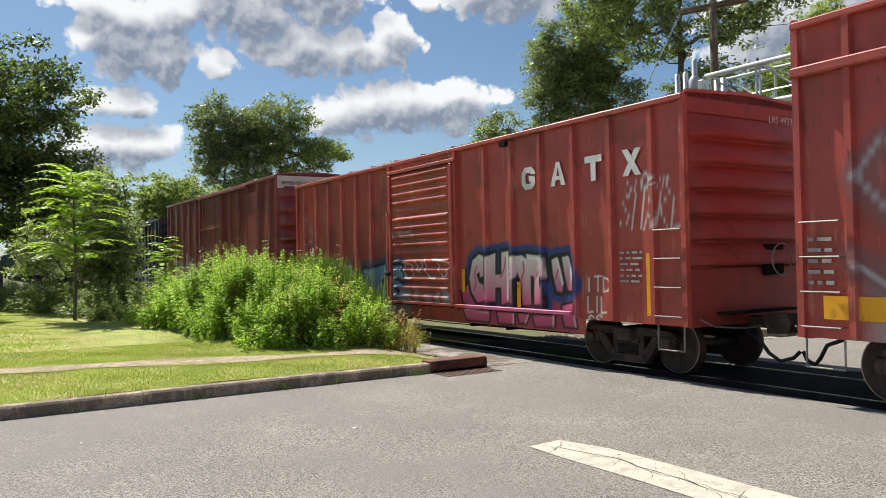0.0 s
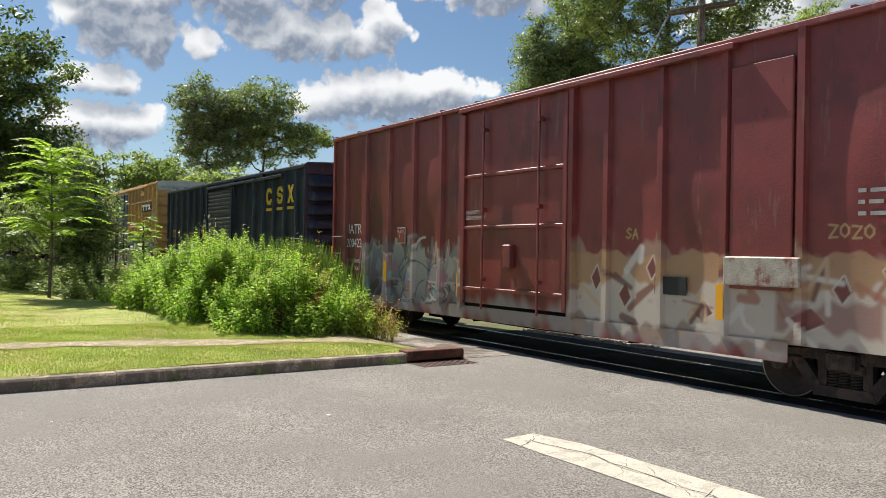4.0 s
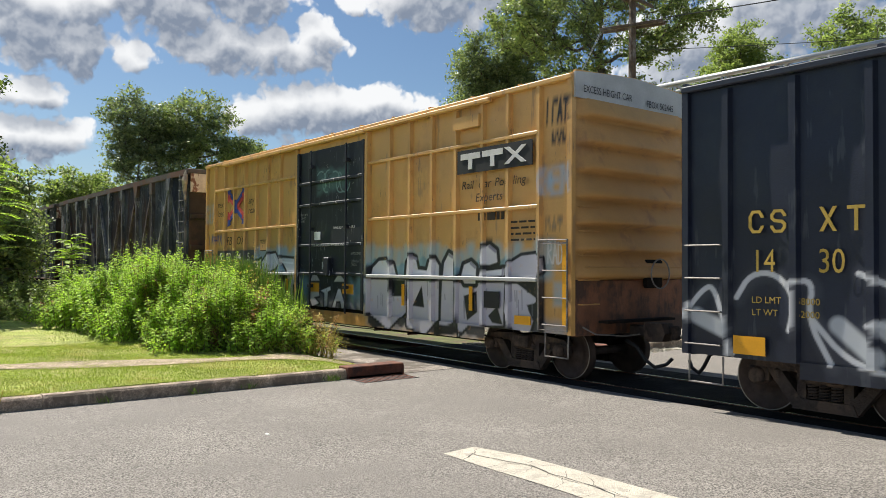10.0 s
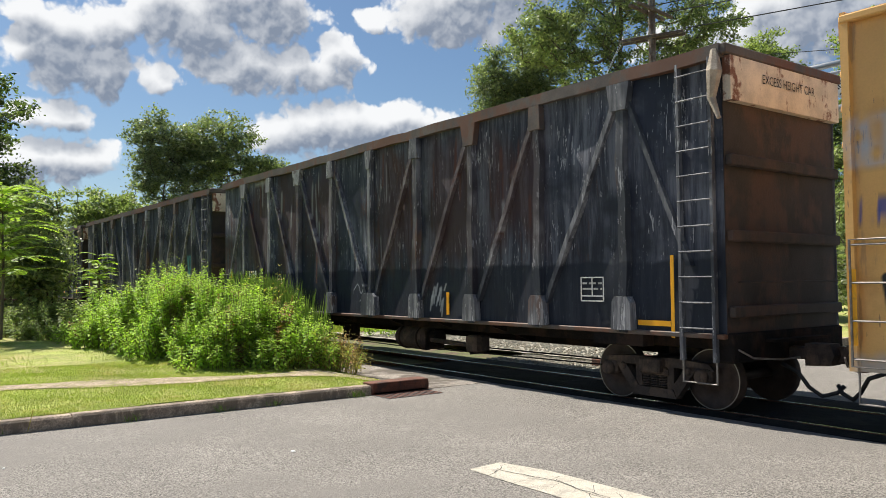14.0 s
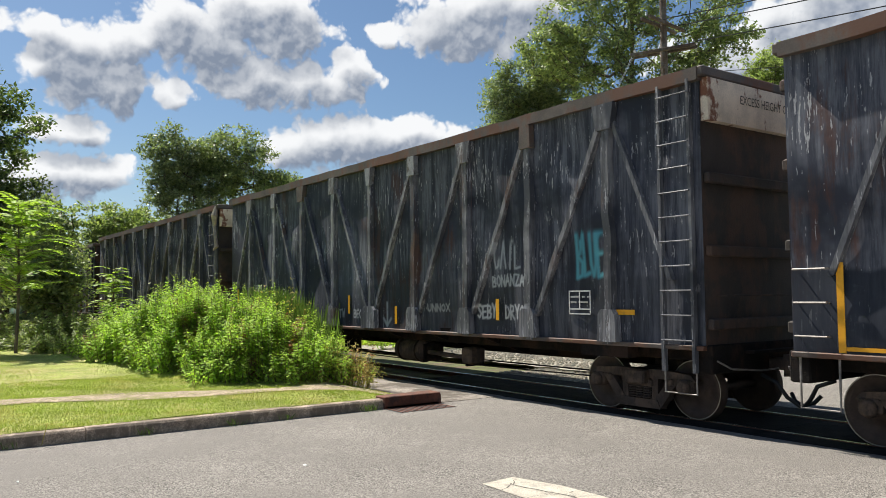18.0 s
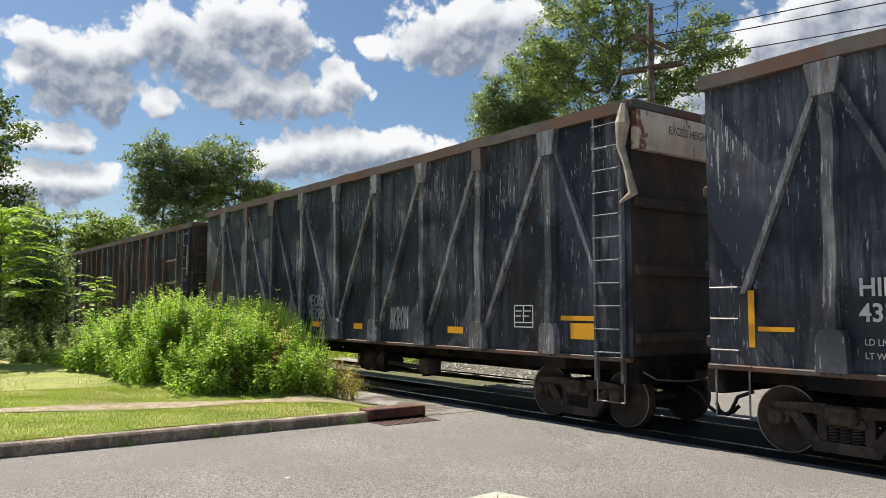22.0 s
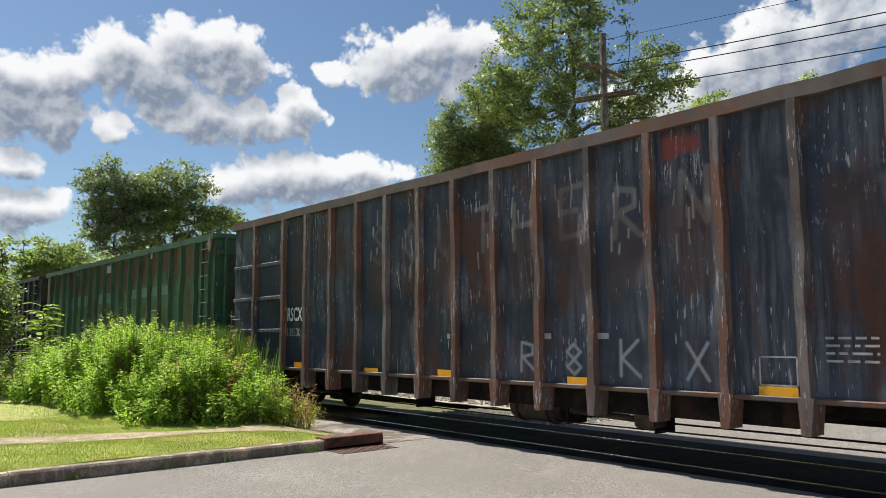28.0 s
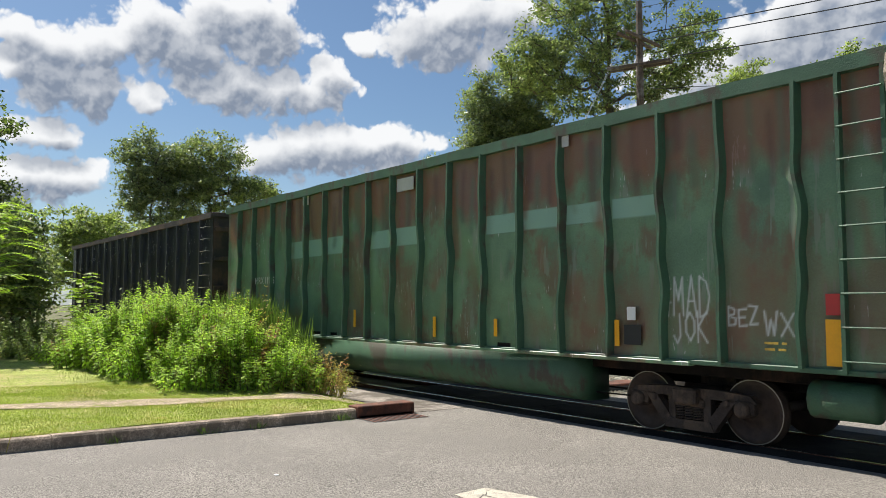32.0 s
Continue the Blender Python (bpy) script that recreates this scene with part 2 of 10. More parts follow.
def material(name, colour, rough=0.6, metal=0.0, vary=0.2, scale=2.0, fine=40.0, bump=0.1, second=None, amount=0.5, second_scale=1.2,
             streak=0.0, streak_colour=(0.5, 0.5, 0.48), streak_scale=9.0, painted=False, gloss=0.5, by_object=0.0, by_island=0.0, through=0.0, coord="Object", sharp=0.08, speck=0.0, speck_scale=150.0, chips=0.0, chip_colour=(0.6, 0.6, 0.58), chip_scale=22.0):
    """A surface with grain, stains of a second colour, runs down it and, if painted, colours laid on by the mesh."""
    mt = bpy.data.materials.new(name)
    mt.use_nodes = True
    t = mt.node_tree
    p = t.nodes["Principled BSDF"]
    co = t.nodes.new("ShaderNodeTexCoord").outputs[coord]

    def noise_(s, detail=4.0, roughness=0.55, stretch=None):
        n = N_(t, "ShaderNodeTexNoise", Scale=s, Detail=detail, Roughness=roughness)
        if stretch:
            mp = t.nodes.new("ShaderNodeMapping")
            mp.inputs["Scale"].default_value = stretch
            t.links.new(co, mp.inputs[0])
            t.links.new(mp.outputs[0], n.inputs["Vector"])
        else:
            t.links.new(co, n.inputs["Vector"])
        return n.outputs[0]

    big, small = noise_(scale), noise_(fine, 3.0)
    dark, light = tuple(c * (1 - vary) for c in colour), tuple(min(1, c * (1 + vary)) for c in colour)
    c = mix_(t, ramp_(t, math_(t, "ADD", math_(t, "MULTIPLY", big, 0.7), math_(t, "MULTIPLY", small, 0.3)), 0.3, 0.7), dark, light)
    if speck:
        grit = ramp_(t, math_(t, "ADD", math_(t, "MULTIPLY", noise_(speck_scale, 1.0, 0.5), 0.6), math_(t, "MULTIPLY", noise_(speck_scale * 2.3, 1.0, 0.5), 0.4)), 0.34, 0.66)
        c = mix_(t, 1.0, c, mix_(t, grit, (1 - speck,) * 3, (1 + speck,) * 3), "MULTIPLY")
    if second:
        spot = ramp_(t, math_(t, "ADD", noise_(second_scale, 8.0, 0.65), math_(t, "MULTIPLY", math_(t, "SUBTRACT", noise_(second_scale * 5, 4.0, 0.6, (1, 1, 0.25)), 0.5), 0.35)), 0.72 - amount * 0.4 - sharp, 0.72 - amount * 0.4 + sharp)
        c = mix_(t, spot, c, second)
    if streak:
        runs = ramp_(t, math_(t, "MULTIPLY", noise_(streak_scale, 5.0, 0.6, (1, 1, 0.09)), math_(t, "ADD", 0.55, math_(t, "MULTIPLY", noise_(streak_scale * 0.25, 3.0), 0.9))), 0.66 - streak * 0.2, 0.72 - streak * 0.2)
        c = mix_(t, math_(t, "MULTIPLY", runs, 0.75), c, streak_colour)
    if chips:
        hit = ramp_(t, math_(t, "MULTIPLY", noise_(chip_scale, 3.0, 0.7, (1, 1, 0.12)), math_(t, "ADD", 0.62, math_(t, "MULTIPLY", noise_(0.9, 3.0), 0.76))), 0.70 - chips * 0.1, 0.72 - chips * 0.1)
        c = mix_(t, math_(t, "MULTIPLY", hit, 0.85), c, chip_colour)
    if painted:
        PAINTED.add(mt.name)
        a = t.nodes.new("ShaderNodeAttribute")
        a.attribute_name = "spray"
        wear = ramp_(t, noise_(7.0, 6.0, 0.6), 0.22, 0.4)
        c = mix_(t, math_(t, "MULTIPLY", a.outputs["Alpha"], math_(t, "ADD", 0.55, math_(t, "MULTIPLY", wear, 0.45))), c, a.outputs["Color"])
    if by_object:
        info = t.nodes.new("ShaderNodeObjectInfo")
        c = mix_(t, 1.0, c, mix_(t, info.outputs["Random"], (1 - by_object,) * 3, (1 + by_object,) * 3), "MULTIPLY")
    if by_island:
        geo = t.nodes.new("ShaderNodeNewGeometry")
        c = mix_(t, 1.0, c, mix_(t, geo.outputs["Random Per Island"], (1 - by_island, 1 - by_island * 0.8, 1 - by_island), (1 + by_island * 1.2, 1 + by_island, 1 + by_island * 0.3)), "MULTIPLY")
    t.links.new(c, p.inputs["Base Color"])
    p.inputs["Metallic"].default_value = metal
    p.inputs["Specular IOR Level"].default_value = gloss
    t.links.new(math_(t, "ADD", rough - 0.12, math_(t, "MULTIPLY", small, 0.24), clamp=True), p.inputs["Roughness"])
    if bump:
        b = N_(t, "ShaderNodeBump", Strength=min(1.0, bump * 2), Distance=0.02)
        t.links.new(math_(t, "ADD", math_(t, "MULTIPLY", big, 0.5), small), b.inputs["Height"])
        t.links.new(b.outputs[0], p.inputs["Normal"])
    if through:
        tr = t.nodes.new("ShaderNodeBsdfTranslucent")
        t.links.new(mix_(t, 1.0, c, (1.15, 1.35, 0.70), "MULTIPLY"), tr.inputs[0])
        mx = t.nodes.new("ShaderNodeMixShader")
        mx.inputs[0].default_value = through
        t.links.new(p.outputs[0], mx.inputs[1])
        t.links.new(tr.outputs[0], mx.inputs[2])
        t.links.new(mx.outputs[0], t.nodes["Material Output"].inputs[0])
    return mt


def glow(name, colour, power):
    mt = material(name, colour, 0.3, bump=0, vary=0.02)
    p = mt.node_tree.nodes["Principled BSDF"]
    p.inputs["Emission Color"].default_value, p.inputs["Emission Strength"].default_value = (*colour, 1), power
    return mt


# ---- materials ----
ASPHALT = material("asphalt", (0.230, 0.211, 0.188), 0.85, speck=0.8, speck_scale=55, vary=0.16, scale=0.6, fine=60, bump=1.0, second=(0.205, 0.188, 0.169), amount=0.5, second_scale=0.25, gloss=0.3, sharp=0.2)
APRON = material("old_asphalt", (0.30, 0.265, 0.23), 0.9, speck=0.5, speck_scale=50, vary=0.25, scale=1.5, fine=60, bump=0.5, second=(0.14, 0.12, 0.10), amount=0.6, second_scale=1.0, gloss=0.2)
CONCRETE = material("kerb_concrete", (0.47, 0.365, 0.27), 0.92, speck=0.3, speck_scale=35, vary=0.35, scale=3, fine=60, bump=0.7, second=(0.24, 0.185, 0.135), amount=0.55, second_scale=2.6, by_object=0.14)
LINE = material("road_marking", (0.55, 0.50, 0.41), 0.85, speck=0.14, speck_scale=50, vary=0.10, scale=4, fine=80, bump=0.4, second=(0.40, 0.36, 0.30), amount=0.36, second_scale=6)
CRACK = material("crack", (0.05, 0.047, 0.043), 0.9, vary=0.2)
# near-black, with the shade under the train put into the panel colour
SHADED_RUBBER = material("crossing_rubber", (0.012, 0.012, 0.013), 0.85, vary=0.25, scale=5, bump=0.3, second=(0.024, 0.023, 0.022), amount=0.4, gloss=0.12)
STEEL = material("rail_steel", (0.55, 0.53, 0.5), 0.25, metal=1.0, vary=0.1, bump=0.05)
RUST = material("rusty_steel", (0.15, 0.055, 0.032), 0.85, vary=0.4, scale=4, bump=0.4, second=(0.07, 0.035, 0.026), amount=0.45, second_scale=3)
GRAVEL = material("ballast_stone", (0.30, 0.28, 0.26), 0.95, vary=0.4, scale=9, fine=25, bump=0.9, by_island=0.3)
EARTH = material("bare_earth", (0.39, 0.305, 0.21), 0.95, speck=0.4, speck_scale=30, vary=0.25, scale=5, fine=60, bump=0.5, second=(0.26, 0.23, 0.10), amount=0.46, second_scale=3.5)
SOIL = material("soil_ground", (0.10, 0.11, 0.035), 0.95, vary=0.35, scale=2, fine=30, bump=0.6, second=(0.12, 0.085, 0.05), amount=0.4)
TURF = material("mown_turf", (0.29, 0.32, 0.072), 0.95, speck=0.4, speck_scale=24, vary=0.25, scale=1.1, fine=35, bump=0.7, second=(0.40, 0.35, 0.14), amount=0.44, second_scale=0.8)
BLADE = material("grass_blade", (0.285, 0.335, 0.075), 0.6, vary=0.25, scale=0.9, bump=0, by_island=0.25, through=0.35, second=(0.39, 0.35, 0.14), amount=0.40, second_scale=0.7)
BARK = material("bark", (0.11, 0.088, 0.068), 0.95, vary=0.35, scale=6, bump=0.6)
STEM = material("weed_stem", (0.16, 0.13, 0.06), 0.8, vary=0.3, bump=0)
DRY = material("dry_stalk", (0.40, 0.32, 0.11), 0.8, vary=0.3, bump=0, by_island=0.35, through=0.3)


def foliage(name, colour, through=0.42, island=0.35, rough=0.5):
    return material(name, colour, rough, vary=0.18, scale=0.7, fine=6, bump=0, by_island=island, through=through, gloss=0.22)


LEAF_BUSH = foliage("weed_leaf", (0.355, 0.480, 0.095), 0.42, 0.45, 0.62)
LEAF_SUMAC = foliage("sapling_leaf", (0.35, 0.455, 0.10), 0.45)
LEAF_RUST = material("browned_leaf", (0.26, 0.12, 0.05), 0.7, vary=0.3, bump=0, by_island=0.4, through=0.3)
# leaf colour darkened to hold the shade of a crown seen against the sun
LEAF_BACKLIT = foliage("dark_leaf", (0.115, 0.148, 0.068), 0.40, 0.5, 0.42)
LEAF_TREE = foliage("tree_leaf", (0.215, 0.248, 0.146), 0.40, 0.5, 0.42)
LEAF_LIGHT = foliage("light_leaf", (0.265, 0.305, 0.145), 0.46, 0.4, 0.45)
LEAF_POPLAR = foliage("poplar_leaf", (0.225, 0.255, 0.170), 0.38, 0.45, 0.36)
REED = foliage("reed_leaf", (0.13, 0.19, 0.055), 0.3)
WOOD = material("weathered_pole", (0.12, 0.085, 0.06), 0.9, vary=0.3, scale=8, bump=0.5, second=(0.2, 0.18, 0.16), amount=0.4)
ALUMINIUM = material("dull_aluminium", (0.50, 0.51, 0.51), 0.42, metal=0.7, vary=0.12, bump=0.05)
WHITE = material("sign_white", (0.78, 0.78, 0.75), 0.5, vary=0.06, bump=0)
BLACK = material("sign_black", (0.02, 0.02, 0.02), 0.6, vary=0.1, bump=0)
GREYCAN = material("grey_can", (0.42, 0.44, 0.45), 0.5, metal=0.3, vary=0.1, bump=0)
WIRE = material("black_wire", (0.02, 0.02, 0.02), 0.6, vary=0.1, bump=0)
YELLOW = material("yellow_reflector", (0.86, 0.40, 0.012), 0.45, vary=0.08, bump=0, second=(0.45, 0.22, 0.03), amount=0.2, second_scale=3)
LAMP_RED = glow("red_signal", (1.0, 0.03, 0.02), 6.0)
STENCIL = material("white_stencil", (0.66, 0.65, 0.62), 0.7, vary=0.12, scale=8, bump=0)
STENCIL_DIM = material("worn_stencil", (0.36, 0.35, 0.33), 0.8, vary=0.25, scale=9, bump=0)
CHROME = material("worn_grab_iron", (0.24, 0.22, 0.20), 0.5, metal=0.4, vary=0.3, scale=10, bump=0)
UNDER = material("grimy_underframe", (0.014, 0.012, 0.011), 0.9, vary=0.35, scale=3, bump=0.3, second=(0.040, 0.025, 0.018), amount=0.4, gloss=0.12)
CAST = material("cast_truck", (0.052, 0.040, 0.034), 0.75, vary=0.4, scale=5, bump=0.3, second=(0.11, 0.078, 0.058), amount=0.45, second_scale=3, gloss=0.25)
WHEEL = material("wheel_steel", (0.07, 0.048, 0.038), 0.7, metal=0.3, vary=0.3, scale=5, bump=0.15)
TREAD = material("bright_tread", (0.30, 0.28, 0.26), 0.4, metal=1.0, vary=0.1, bump=0)

# ---- sprayed colours ----
GLYPHS = {
    "A": [[(0, 0), (0.5, 1), (1, 0)], [(0.2, 0.38), (0.8, 0.38)]], "B": [[(0, 0), (0, 1), (0.8, 0.85), (0.75, 0.6), (0, 0.52), (0.95, 0.35), (0.85, 0.05), (0, 0)]],
    "C": [[(1, 0.85), (0.5, 1), (0.05, 0.6), (0.1, 0.2), (0.5, 0), (1, 0.15)]], "D": [[(0, 0), (0, 1), (0.7, 0.85), (1, 0.5), (0.7, 0.1), (0, 0)]],
    "E": [[(1, 1), (0, 0.95), (0.05, 0), (1, 0.05)], [(0, 0.5), (0.8, 0.52)]], "G": [[(1, 0.85), (0.5, 1), (0, 0.5), (0.4, 0), (0.95, 0.1), (1, 0.45), (0.6, 0.45)]],
    "H": [[(0, 0), (0.05, 1)], [(1, 0), (0.95, 1)], [(0, 0.5), (1, 0.52)]], "I": [[(0.5, 0), (0.5, 1)]], "J": [[(0.7, 1), (0.75, 0.25), (0.4, 0), (0.05, 0.25)]],
    "K": [[(0, 0), (0, 1)], [(0.95, 1), (0.05, 0.5), (1, 0)]], "L": [[(0, 1), (0.05, 0), (1, 0.05)]], "M": [[(0, 0), (0.1, 1), (0.5, 0.4), (0.9, 1), (1, 0)]],
    "N": [[(0, 0), (0.05, 1), (0.95, 0), (1, 1)]], "O": [[(0.5, 1), (0.05, 0.7), (0.05, 0.3), (0.5, 0), (0.95, 0.3), (0.95, 0.7), (0.5, 1)]],
    "P": [[(0, 0), (0, 1), (0.85, 0.9), (0.9, 0.6), (0.1, 0.48)]], "R": [[(0, 0), (0.05, 1), (0.8, 0.9), (0.8, 0.6), (0.1, 0.5), (1, 0)]],
    "S": [[(0.95, 0.85), (0.5, 1), (0.08, 0.75), (0.5, 0.52), (0.95, 0.3), (0.5, 0), (0.02, 0.15)]], "T": [[(0, 0.95), (1, 1)], [(0.5, 0.97), (0.48, 0)]],
    "U": [[(0, 1), (0.05, 0.25), (0.5, 0), (0.95, 0.25), (1, 1)]], "W": [[(0, 1), (0.25, 0), (0.5, 0.65), (0.75, 0), (1, 1)]], "X": [[(0, 0), (1, 1)], [(0, 1), (1, 0)]],
    "Y": [[(0, 1), (0.5, 0.5), (1, 1)], [(0.5, 0.5), (0.45, 0)]], "Z": [[(0, 1), (1, 0.95), (0.05, 0), (1, 0.05)]], "#": [[(0.3, 0), (0.4, 1)], [(0.7, 0), (0.8, 1)], [(0, 0.3), (1, 0.35)], [(0, 0.65), (1, 0.7)]],
    "2": [[(0, 0.8), (0.5, 1), (0.9, 0.7), (0, 0), (1, 0.05)]], "8": [[(0.5, 0.5), (0.1, 0.75), (0.5, 1), (0.9, 0.75), (0.1, 0.25), (0.5, 0), (0.9, 0.25), (0.5, 0.5)]],
}


def curved(p, times=2):
    """The same line with its corners cut round."""
    for _ in range(times):
        q = [p[0]]
        for (x0, z0), (x1, z1) in zip(p, p[1:]):
            q += [(x0 * 0.75 + x1 * 0.25, z0 * 0.75 + z1 * 0.25), (x0 * 0.25 + x1 * 0.75, z0 * 0.25 + z1 * 0.75)]
        p = q + [p[-1]]
    return p


class Spray:
    """Colours on a car's side, laid over one another, by the place along the car and the height."""

    def __init__(self, seed=0):
        self.ops, self.rng = [], random.Random(seed)

    def stroke(self, points, r, colour, alpha=1.0, soft=0.03, low=None):
        q = [points[0]]
        for a, b in zip(points, points[1:]):
            n = max(1, int(math.dist(a, b) / 0.4))
            q += [(a[0] + (b[0] - a[0]) * k / n, a[1] + (b[1] - a[1]) * k / n) for k in range(1, n + 1)]
        self.ops.append((np.array(q, float), r, colour, alpha, soft, low))
        return self

    def patch(self, x0, x1, z0, z1, colour, alpha=1.0, soft=0.02, ragged=0.0):
        self.ops.append(((x0, x1, z0, z1, ragged, self.rng.random() * 50), 0, colour, alpha, soft, None))
        return self

    def fill(self, outlines, colour, low=None, edge=None, rim=0.05, halo=None, glow_=0.16, lift=0.06, shine=None, soft=0.02):
        """Letters given by their outlines: a glow above them, a dark edge, then the fill, paler at the top."""
        for p in outlines if halo else ():
            q = p + [p[0]]
            self.stroke([(x, z + lift) for x, z in q], glow_, halo, 0.8, 0.10)
        for p in outlines if edge else ():
            self.stroke(p + [p[0]], rim, edge, 1.0, soft)
        for p in outlines:
            self.ops.append((("fill", np.array(p, float)), 0, colour, 1.0, soft, low))
            if shine:
                top_ = sorted(range(len(p)), key=lambda k: -p[k][1])[0]
                a, b = p[top_], p[(top_ + 1) % len(p)]
                cx, cz = np.mean(p, 0)
                self.stroke([(a[0] * 0.86 + cx * 0.14, a[1] * 0.86 + cz * 0.14), (b[0] * 0.86 + cx * 0.14, b[1] * 0.86 + cz * 0.14)], rim * 0.35, shine, 0.9, soft)
        return self

    def word(self, text, x0, x1, z0, z1, r, colour, alpha=1.0, soft=0.03, low=None, slant=0.0, jitter=0.06):
        w = (x1 - x0) / len(text)
        out = []
        for k, ch in enumerate(text):
            dz, sz = self.rng.uniform(-jitter, jitter) * (z1 - z0), 1 + self.rng.uniform(-jitter, jitter)
            for line in GLYPHS.get(ch, []):
                p = [(x0 + w * (k + 0.12 + 0.76 * x) + slant * z * (z1 - z0), z0 + dz + (z1 - z0) * z * sz) for x, z in line]
                out.append(p)
                self.stroke(p, r, colour, alpha, soft, low)
        return out

    def free(self, lines, r, colour, alpha=0.95, soft=0.03, shade=0.0):
        """Loose lines of paint, with a thin mist beside them."""
        for p in (curved(q) for q in lines):
            if shade:
                self.stroke([(x + 0.03, z - 0.02) for x, z in p], r * 2.6, colour, shade, r * 3)
            self.stroke(p, r, colour, alpha, soft)
        return self

    def at(self, x, z):
        """Colour and cover, four numbers for each point."""
        rgba = np.zeros((len(x), 4), np.float32)
        if not self.ops or not len(x):
            return rgba
        P = np.stack([x, z], 1)
        x_lo, x_hi, z_lo, z_hi = x.min(), x.max(), z.min(), z.max()
        for pts, r, colour, alpha, soft, low in self.ops:
            if isinstance(pts, tuple) and pts[0] == "fill":
                q = pts[1]
                pick = np.where((P[:, 0] > q[:, 0].min() - soft) & (P[:, 0] < q[:, 0].max() + soft) & (P[:, 1] > q[:, 1].min() - soft) & (P[:, 1] < q[:, 1].max() + soft))[0]
                if not len(pick):
                    continue
                Q, near, inside = P[pick], np.full(len(pick), 9.0), np.zeros(len(pick), bool)
                for a_, b_ in zip(q, np.roll(q, -1, 0)):
                    ab = b_ - a_
                    h = np.clip(((Q - a_) @ ab) / max(1e-9, ab @ ab), 0, 1)
                    near = np.minimum(near, np.hypot(*(Q - a_ - h[:, None] * ab).T))
                    inside ^= ((a_[1] > Q[:, 1]) != (b_[1] > Q[:, 1])) & (Q[:, 0] < a_[0] + (Q[:, 1] - a_[1]) / (ab[1] if abs(ab[1]) > 1e-9 else 1e-9) * ab[0])
                a = np.zeros(len(P))
                a[pick] = np.clip(np.where(inside, near, -near) / soft + 0.5, 0, 1) * alpha
                k = np.clip((P[:, 1] - q[:, 1].min()) / max(0.2, np.ptp(q[:, 1])), 0, 1)[:, None]
                col = np.array(colour if low is None else low) * (1 - k) + np.array(colour) * k
            elif isinstance(pts, tuple):
                x0, x1, z0, z1, ragged, ph = pts
                if x1 < x_lo - 0.3 or x0 > x_hi + 0.3:
                    continue
                wob = ragged * (np.sin(P[:, 0] * 3.1 + ph) + 0.6 * np.sin(P[:, 0] * 7.7 + 2 * ph) + 0.5 * np.sin(P[:, 0] * 17.3 + P[:, 1] * 5 + ph))
                d = np.minimum(np.minimum(P[:, 0] - x0, x1 - P[:, 0]), np.minimum(P[:, 1] + wob - z0, z1 - P[:, 1] + wob))
                a = np.clip(d / soft + 0.5, 0, 1) * alpha
                col = np.array(colour)
            else:
                g = r + soft
                if pts[:, 0].max() < x_lo - g or pts[:, 0].min() > x_hi + g or pts[:, 1].max() < z_lo - g or pts[:, 1].min() > z_hi + g:
                    continue
                near = np.full(len(P), 9.0)
                pick = np.where((P[:, 0] > pts[:, 0].min() - g) & (P[:, 0] < pts[:, 0].max() + g) & (P[:, 1] > pts[:, 1].min() - g) & (P[:, 1] < pts[:, 1].max() + g))[0]
                if not len(pick):
                    continue
                Q = P[pick]
                for a_, b_ in zip(pts[:-1], pts[1:]):
                    ab = b_ - a_
                    h = np.clip(((Q - a_) @ ab) / max(1e-9, ab @ ab), 0, 1)
                    near[pick] = np.minimum(near[pick], np.hypot(*(Q - a_ - h[:, None] * ab).T))
                a = np.clip((r - near) / soft + 0.5, 0, 1) * alpha
                if low is None:
                    col = np.array(colour)
                else:
                    k = np.clip((P[:, 1] - pts[:, 1].min()) / max(0.2, np.ptp(pts[:, 1])), 0, 1)[:, None]
                    col = np.array(low) * (1 - k) + np.array(colour) * k
            rgba[:, :3] = rgba[:, :3] * (1 - a)[:, None] + col * a[:, None]
            rgba[:, 3] = rgba[:, 3] + a * (1 - rgba[:, 3])
        cover = np.maximum(rgba[:, 3], 1e-4)[:, None]
        rgba[:, :3] = np.clip(rgba[:, :3] / cover, 0, 1)
        return rgba


def coat(me, spray):
    co = np.empty(len(me.vertices) * 3, np.float32)
    me.vertices.foreach_get("co", co)
    co = co.reshape(-1, 3)
    me.color_attributes.new("spray", "FLOAT_COLOR", "POINT").data.foreach_set("color", spray.at(co[:, 0], co[:, 2]).ravel())


FACE = -1.50  # the plane of a car's near side


